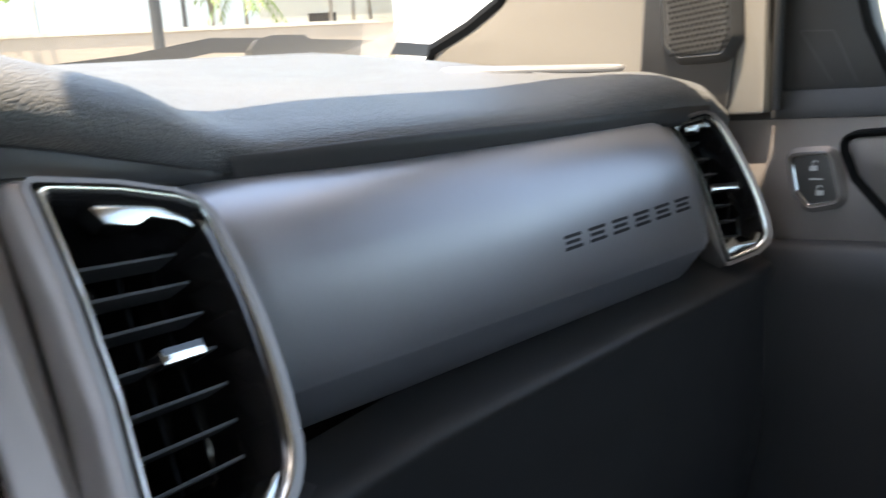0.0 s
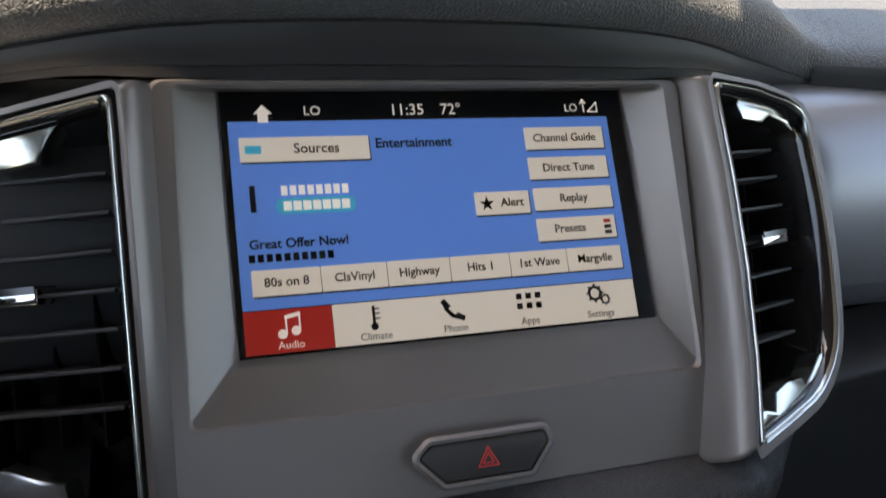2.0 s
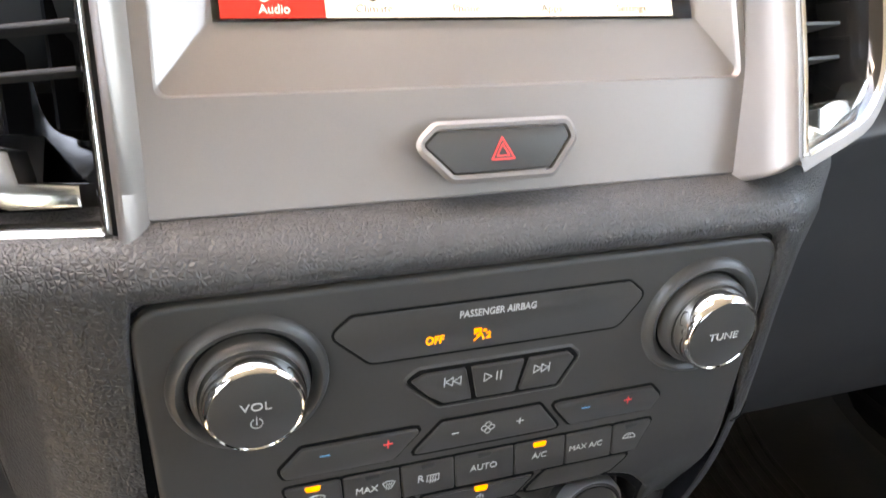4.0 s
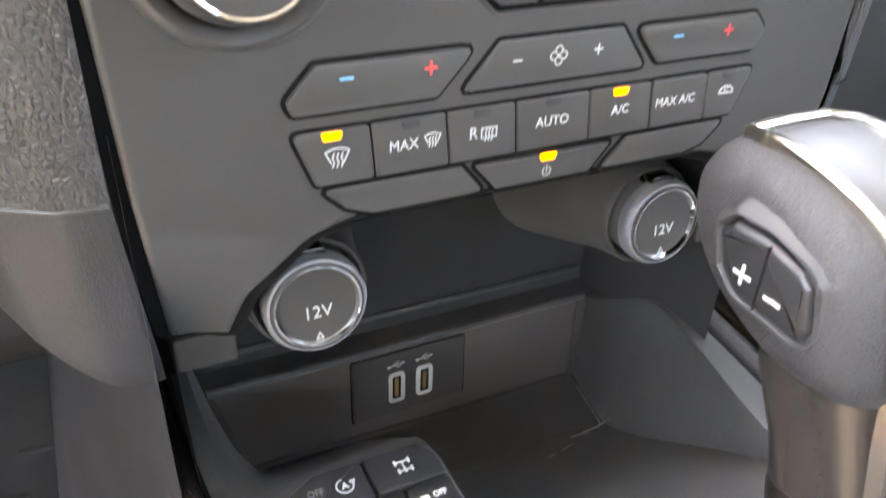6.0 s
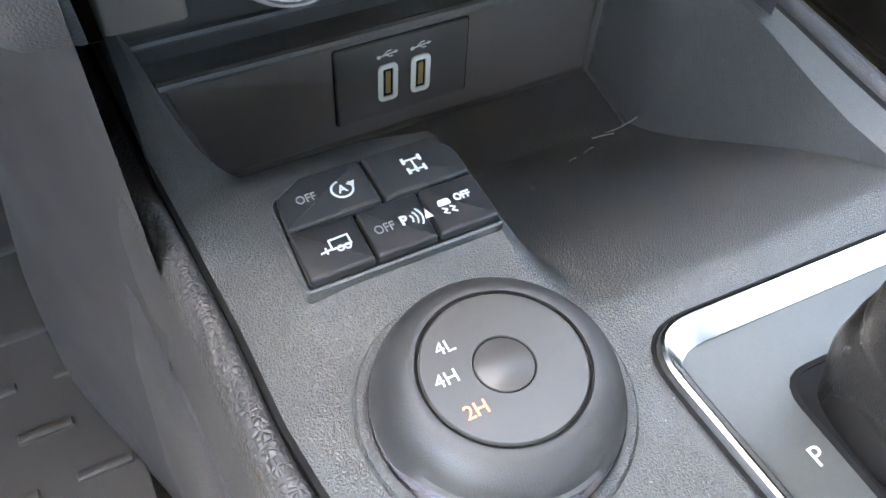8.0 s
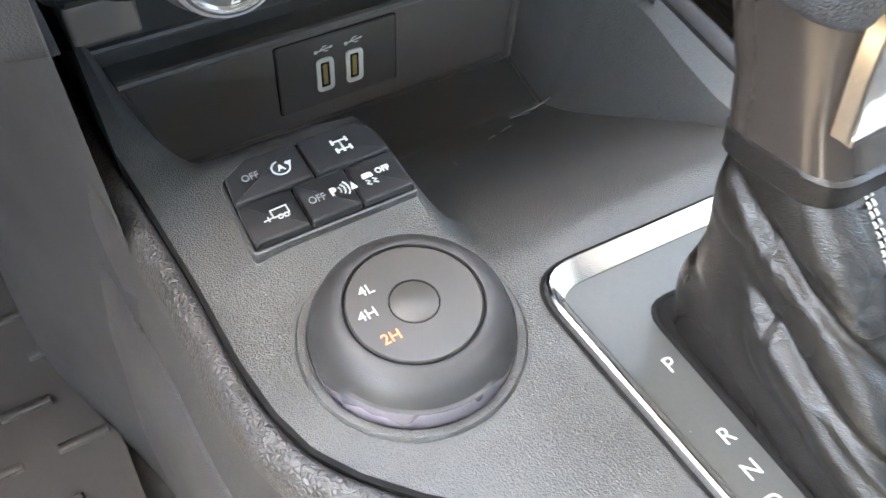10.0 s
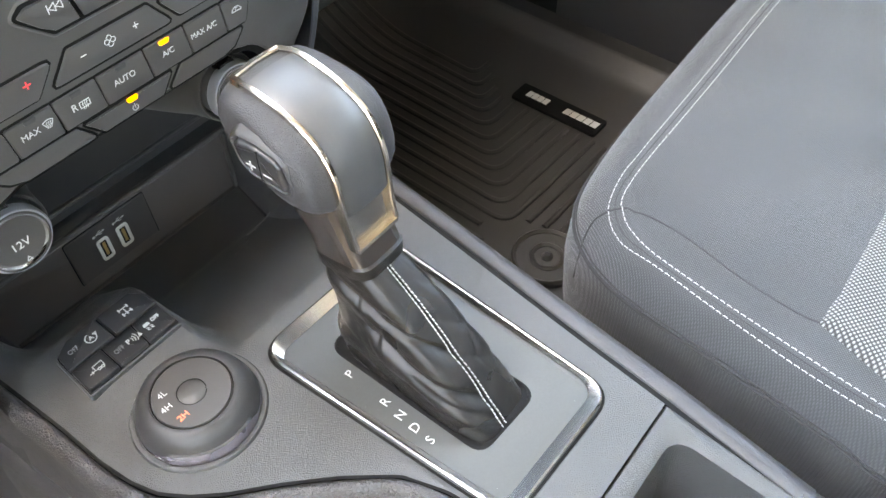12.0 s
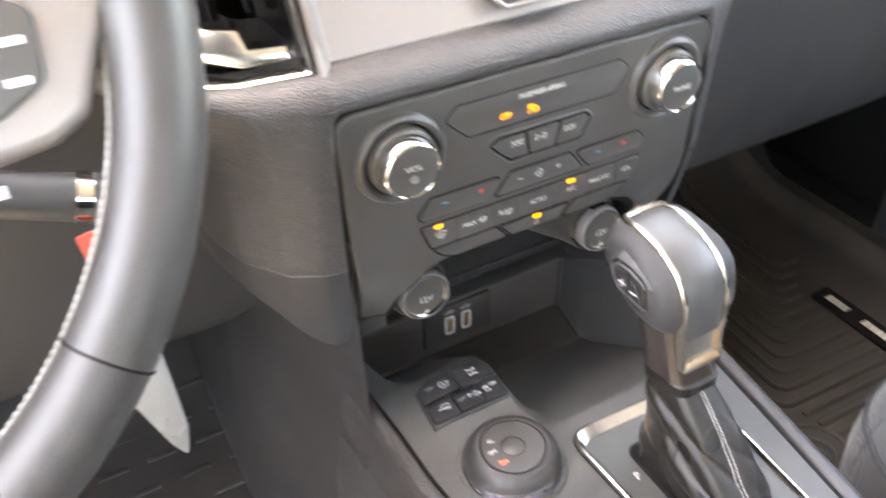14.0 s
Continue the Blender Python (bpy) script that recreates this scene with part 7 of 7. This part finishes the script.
part("bright_frame", loft([ring_pts(lock_o, DX, 0.0012), ring_pts(shrink(lock_o, 0.0008), DX, 0.0026), ring_pts(shrink(lock_o, 0.0018), DX, 0.0014)], None, True, False), CHROME, lock)
part("lock_face", prism(shrink(lock_o, 0.0015), -0.003, 0.0018, DX, 0.001), PANEL, lock)
bm = bmesh.new()
for cx, cy, gap in ((0.001, 0.0095, 0.0014), (0.0055, -0.0105, 0.0)):
    prism([(cx - 0.003, cy - 0.003), (cx + 0.003, cy - 0.003), (cx + 0.003, cy + 0.001), (cx - 0.003, cy + 0.001)], 0.0018, 0.0021, DX, bm=bm)
    stroke(bm, [(cx - 0.002, cy + 0.001), (cx - 0.002, cy + 0.003)] + arc(cx, cy + 0.003, 0.002, 180, 20, 6), 0.0008, at(DX, gap, 0, 0.0019))
stroke(bm, [(-0.002, 0.0), (0.008, -0.0005)], 0.0012, at(DX, 0, 0, 0.0019))
part("lock_marks", bm, WHITE_INK, lock)
HP = basis((0.694, 0.030, 0.327), (0, -1, 0), (0, 0, 1), (-1, 0, 0))
pull = fillet([(-0.032, 0.034), (0.15, 0.034), (0.15, -0.036), (0.005, -0.034), (-0.022, 0.0)], 0.012, 6)
part("handle_recess", loft([ring_pts(shrink(pull, -0.003), HP, -0.008), ring_pts(shrink(pull, -0.002), HP, 0.002), ring_pts(pull, HP, 0.002), ring_pts(shrink(pull, 0.003), HP, -0.004)], None, True, False), DARK, door, "dark outlined handle recess")
part("handle_cup", prism(shrink(pull, 0.003), -0.012, -0.002, HP, 0.004), SILVER, door, "silver handle cup")
# mirror corner panel and door seal
CP = basis((0.716, 0, 0), (0, 1, 0), (0, 0, 1), (-1, 0, 0))
part("corner_panel", prism(fillet([(0.124, 0.400), (0.030, 0.393), (0.040, 0.435), (0.050, 0.50), (0.058, 0.62), (0.100, 0.62)], 0.004), -0.02, 0.0, CP, 0.002), SOFT, door, "black mirror corner panel")
bm = bmesh.new()
stroke(bm, [(0.097, 0.446), (0.071, 0.442), (0.055, 0.400)], 0.0012, at(CP, 0, 0, 0.0002))
stroke(bm, [(0.097, 0.446), (0.074, 0.402)], 0.0012, at(CP, 0, 0, 0.0002))
part("corner_crease", bm, CAP, door)
part("window_seal", sweep([(0.716, 0.026, 0.392), (0.716, 0.044, 0.44), (0.716, 0.055, 0.50), (0.714, 0.060, 0.62), (0.70, -0.02, 0.80), (0.67, -0.10, 0.93)], circle(0.004, 8)), DARK, door, "dark window seal")
for y in (0.1075, 0.1185):
    part("door_seal", sweep([(0.703, y + 0.008, 0.385), (0.703, y - 0.002, 0.47), (0.69, y - 0.015, 0.62), (0.66, y - 0.06, 0.95)], circle(0.0042, 8)), DARK if y > 0.11 else SOFT, door, "dark door seal")
part("window_glass", grid(lambda u, v: (0.735 - 0.06 * v, u, 0.40 + 0.53 * v), (-0.66, -0.2, 0.10), (0.0, 0.5, 1.0)), CLEAR, door, "clear side window").visible_shadow = False

# lower pillar panel with its tweeter
tweeter = thing("tweeter", "dark pillar loudspeaker with perforated grille", "loudspeaker")
TP = basis((0.694, 0, 0), (0, -1, 0), (0, 0, 1), (-1, 0, 0))
part("pillar_base", prism(fillet([(-0.240, 0.428), (-0.176, 0.386), (-0.122, 0.383), (-0.113, 0.475), (-0.100, 0.64), (-0.215, 0.64)], 0.004), -0.02, 0.0, TP, 0.002), BEIGE, tweeter, "warm grey pillar base")
part("dark_panel", prism(fillet([(-0.238, 0.431), (-0.182, 0.386), (-0.152, 0.390), (-0.140, 0.44), (-0.131, 0.64), (-0.208, 0.64), (-0.226, 0.495)], 0.006), -0.02, 0.003, TP, 0.002), SOFT, tweeter, "dark grey lower pillar panel")
speaker_o = fillet([(-0.205, 0.452), (-0.192, 0.437), (-0.148, 0.434), (-0.137, 0.448), (-0.131, 0.58), (-0.197, 0.58)], [0.012, 0.010, 0.010, 0.012, 0.01, 0.01], 6)
part("rim", loft([ring_pts(shrink(speaker_o, -0.005), TP, 0.002), ring_pts(shrink(speaker_o, -0.003), TP, 0.007), ring_pts(shrink(speaker_o, 0.002), TP, 0.012), ring_pts(shrink(speaker_o, 0.004), TP, 0.011)], None, True, False), SOFT, tweeter, "raised dark rim")
part("grille", prism(shrink(speaker_o, 0.0035), 0.002, 0.0125, TP, 0.003, 3), PANEL, tweeter, "dark grille")
holes = bmesh.new()
for r in range(30):
    for c in range(13):
        x, z = -0.196 + 0.0047 * c + (0.00235 if r % 2 else 0) + 0.045 * (0.0045 * r), 0.442 + 0.0045 * r
        if x > -0.140:
            continue
        prism([(x + 0.0015 * math.cos(math.pi * k / 3), z + 0.0015 * math.sin(math.pi * k / 3)) for k in range(6)], 0.0124, 0.0128, TP, bm=holes)
part("perforated_pattern", holes, DARK, tweeter, "rows of small dark holes", kind="stuff")

# ---- windscreen wiper ----
wiper = thing("windscreen_wiper", "black windscreen wiper resting below the glass", "wiper")
part("blade", sweep([(0.30, 0.80, 0.525), (0.433, 0.80, 0.536), (0.542, 0.80, 0.553), (0.62, 0.80, 0.551), (0.82, 0.80, 0.541), (0.96, 0.80, 0.528)], [(-0.004, -0.014), (0.004, -0.014), (0.004, 0.005), (-0.004, 0.005)]), SOFT, wiper)
part("arm", loft([[Vector((x, y, z + h)) for y, h in ((0.78, -0.02), (0.80, -0.02), (0.80, t), (0.78, t))] for x, z, t in ((0.590, 0.535, 0.004), (0.602, 0.54, 0.012), (0.625, 0.54, 0.017), (0.675, 0.54, 0.016), (0.692, 0.54, 0.006), (0.70, 0.535, 0.0))]), SOFT, wiper, "hooked arm end")

# ---- outside ----
ground = thing("ground", "pale sunlit concrete parking ground", "ground", kind="structure", tilt=False)
CONCRETE = material("pale_concrete", (0.16, 0.15, 0.137), 0.9, bump=0.3, fine=30, broad=0.5, vary=0.2)


def ground_z(x, y):
    return -1.0


part("sheet", grid(lambda u, v: (u, v, ground_z(u, v)), [-900, -200, -60, -30, -15, -8, -4, 0, 4, 8, 15, 30, 60, 200, 900], [-900, -200, -60, -30, -15, -8, -4, 0, 4, 8, 15, 30, 60, 200, 900]), CONCRETE, ground)


def polar(az, dist, z):
    return Vector((dist * math.sin(radians(az)), dist * math.cos(radians(az)), z))


BLOCK = material("pale_tan_block", (0.38, 0.30, 0.235), 0.9, bump=0.3, fine=20, broad=1.0, vary=0.1)
PLASTER = material("pale_blue_grey_cladding", (0.40, 0.435, 0.44), 0.8, fine=8, broad=0.3, vary=0.06)
CREAM = material("cream_plaster", (0.48, 0.43, 0.35), 0.85, fine=8, broad=0.4, vary=0.06)
BARK = material("grey_brown_bark", (0.2, 0.16, 0.12), 0.9, bump=0.5, fine=40, broad=6, vary=0.3)
LEAF = material("bright_green_leaf", (0.16, 0.24, 0.05), 0.6, fine=20, broad=3, vary=0.35)
wall = thing("boundary_wall", "low tan block wall behind the parking ground", "wall", kind="structure", tilt=False)
wm = basis(polar(8, 26, -1.0), tuple((polar(58, 26, 0) - polar(8, 26, 0)).normalized()), (0, 0, 1), tuple((polar(58, 26, 0) - polar(8, 26, 0)).normalized().cross(Vector((0, 0, 1)))))
part("blockwork", box(0, 21, 0, 2.15, -0.15, 0.15, m=wm), BLOCK, wall)
part("coping", box(-0.05, 21.05, 2.15, 2.25, -0.2, 0.2, m=wm), CREAM, wall)
building = thing("warehouse", "long pale warehouse behind the wall", "building", tilt=False)
bmx = basis(polar(-20, 62, -1.0), tuple((polar(64, 62, 0) - polar(-20, 62, 0)).normalized()), (0, 0, 1), tuple((polar(64, 62, 0) - polar(-20, 62, 0)).normalized().cross(Vector((0, 0, 1)))))
part("cladding", box(0, 90, 0, 14, -12, 0, m=bmx), PLASTER, building)
part("parapet", box(-0.1, 90.1, 14, 14.5, -12, 0.2, m=bmx), CREAM, building)
for i in range(9):
    part("panel_joint", box(9 + 9 * i, 9.12 + 9 * i, 0, 14, 0, 0.05, m=bmx), CREAM, building)
annex = thing("annex", "small cream annex with one dark window", "building", tilt=False)
am = basis(polar(29, 40, -1.0), tuple((polar(45, 40, 0) - polar(29, 40, 0)).normalized()), (0, 0, 1), tuple((polar(45, 40, 0) - polar(29, 40, 0)).normalized().cross(Vector((0, 0, 1)))))
part("plaster", box(0, 9, 0, 4.3, -3, 0, m=am), CREAM, annex)
part("roof", box(-0.2, 9.2, 4.3, 4.5, -3.2, 0.2, m=am), PLASTER, annex)
win = part("window", box(2.3, 3.6, 2.1, 3.2, -0.05, 0.05, m=am), DARK, annex)
part("window_frame", box(2.2, 3.7, 2.0, 2.1, 0, 0.09, m=am), CREAM, win)


def tree(az, dist, height, spread, palm, lean=0.0):
    """Tapered trunk and a crown of many separate leaves."""
    ob = thing("palm_tree" if palm else "street_tree", "slim palm with drooping green fronds" if palm else "young street tree with sparse bright leaves", "tree", "trees by the wall", tilt=False)
    base = polar(az, dist, -1.0)
    top = base + Vector((lean, 0, height))
    part("trunk", sweep([base, base.lerp(top, 0.4) + Vector((0.03, 0, 0)), base.lerp(top, 0.75), top], lambda s: circle(0.10 * (1 - 0.5 * s), 8), up=(0, 1, 0)), BARK, ob)
    rnd = random.Random(int(az * 10) + 5)
    crown = bmesh.new()
    if palm:
        for i in range(16):
            a, rise = 2 * math.pi * i / 16 + rnd.uniform(-0.2, 0.2), rnd.uniform(-0.1, 0.8)
            line = [top + Vector((math.cos(a) * spread * s, math.sin(a) * spread * s, spread * (rise * s - 0.95 * s * s))) for s in steps(0, 1, 6)]
            for p, q in zip(line, line[1:]):
                side = (q - p).cross(Vector((0, 0, 1))).normalized() * 0.16 * spread
                for sgn in (-1, 1):
                    for h in (0.0, 0.5):
                        b = p.lerp(q, h)
                        vs = [crown.verts.new(v) for v in (b, b + (q - p) * 0.35, b + (q - p) * 0.7 + side * sgn - Vector((0, 0, 0.12 * spread)))]
                        crown.faces.new(vs)
    else:
        for i in range(5):
            a = 2 * math.pi * i / 5 + rnd.uniform(-0.4, 0.4)
            tip = top + Vector((math.cos(a) * spread * 0.6, math.sin(a) * spread * 0.6, spread * rnd.uniform(0.1, 0.8)))
            part("limb", sweep([base.lerp(top, 0.72), top.lerp(tip, 0.3), tip], lambda s: circle(0.035 * (1 - 0.7 * s), 6), up=(0.3, 1, 0)), BARK, ob)
            for j in range(70):
                c = top.lerp(tip, rnd.uniform(0.2, 1.2)) + Vector([rnd.gauss(0, spread * 0.22) for _ in range(3)])
                u, v = Vector([rnd.gauss(0, 1) for _ in range(3)]).normalized() * 0.14, Vector([rnd.gauss(0, 1) for _ in range(3)]).normalized() * 0.09
                crown.faces.new([crown.verts.new(p) for p in (c - u, c + v, c + u, c - v)])
    part("crown", crown, LEAF, ob, "loose green crown", sharp=180)
    return ob


for az, dist, h, sp, palm, lean in ((11.5, 24, 3.4, 1.5, False, 0), (25.8, 34, 3.9, 1.5, False, 0.2), (28.2, 34, 4.2, 1.7, True, 0), (33.6, 33, 5.4, 1.4, False, 0.3), (35.2, 36, 6.0, 1.4, False, 0.2), (36.6, 36, 6.0, 1.5, False, -0.2)):
    tree(az, dist, h, sp, palm, lean)
for az, dist, r in ((22.6, 20, 0.13), (24.3, 26, 0.07)):
    ob = thing("lamp_post", "plain grey steel lamp post", "post", "posts by the wall", tilt=False)
    part("shaft", sweep([polar(az, dist, -1.0), polar(az, dist, 3.0), polar(az, dist, 8.0)], circle(r, 10), up=(0, 1, 0)), SOFT, ob)
    part("foot", lathe([(r * 2, 0), (r * 2, 0.2), (r, 0.3)], Matrix.Translation(polar(az, dist, -1.0)), 12), CONCRETE, ob)

trailer = thing("box_trailer", "white box trailer parked by the wall", "trailer", tilt=False)
tm = basis(polar(38.2, 22, -1.0), tuple((polar(56, 22, 0) - polar(38.2, 22, 0)).normalized()), (0, 0, 1), tuple((polar(56, 22, 0) - polar(38.2, 22, 0)).normalized().cross(Vector((0, 0, 1)))))
WHITE_PAINT = material("white_vehicle_paint", (0.78, 0.78, 0.76), 0.3, coat=0.4, fine=6, vary=0.04)
part("body", box(0, 6.5, 0.75, 3.6, -2.4, 0, 0.05, m=tm), WHITE_PAINT, trailer)
for x in (1.0, 4.9, 5.9):
    part("wheel", lathe([(0.2, -0.1), (0.42, -0.1), (0.44, 0.0), (0.42, 0.1), (0.2, 0.1)], tm @ pose(x, 0.44, -0.12), 24), RUBBER, trailer)
part("sill", box(0.1, 6.4, 0.6, 0.75, -2.3, -0.1, m=tm), DARK, trailer)

suv = thing("parked_car", "silver estate car parked across the lot", "car", tilt=False)
cm = basis(polar(72.5, 24, -1.0), (0.35, -0.937, 0), (0, 0, 1), (-0.937, -0.35, 0))
prof = [(-2.2, 0.35), (-2.25, 0.75), (-2.1, 0.95), (-1.2, 1.08), (-0.6, 1.58), (0.2, 1.68), (1.5, 1.62), (2.05, 1.1), (2.2, 0.9), (2.2, 0.35)]
SILVER_PAINT = material("silver_car_paint", (0.55, 0.56, 0.58), 0.3, metal=0.5, coat=0.6, vary=0.03)
part("body", prism(fillet(prof, 0.12, 4), -0.9, 0.9, cm, 0.12, 3), SILVER_PAINT, suv, "silver bodywork")
part("side_glass", prism(fillet([(-0.95, 1.10), (-0.5, 1.50), (0.2, 1.58), (1.35, 1.54), (1.75, 1.12)], 0.06), 0.88, 0.905, cm), GLOSS, suv, "dark side windows")
for x in (-1.35, 1.35):
    w = part("wheel", lathe([(0.18, -0.11), (0.34, -0.11), (0.36, 0.0), (0.34, 0.11), (0.22, 0.11)], cm @ pose(x, 0.36, 0.82), 28), RUBBER, suv, "black tyre")
    part("rim", lathe([(0.22, 0.09), (0.20, 0.115), (0.05, 0.10), (0, 0.105)], cm @ pose(x, 0.36, 0.82), 20, cap=False), SATIN, w)
part("headlamp", prism(fillet([(-2.15, 0.82), (-1.85, 0.86), (-1.75, 0.98), (-2.05, 0.95)], 0.03), 0.86, 0.91, cm), CLEAR, suv, "clear headlamp")
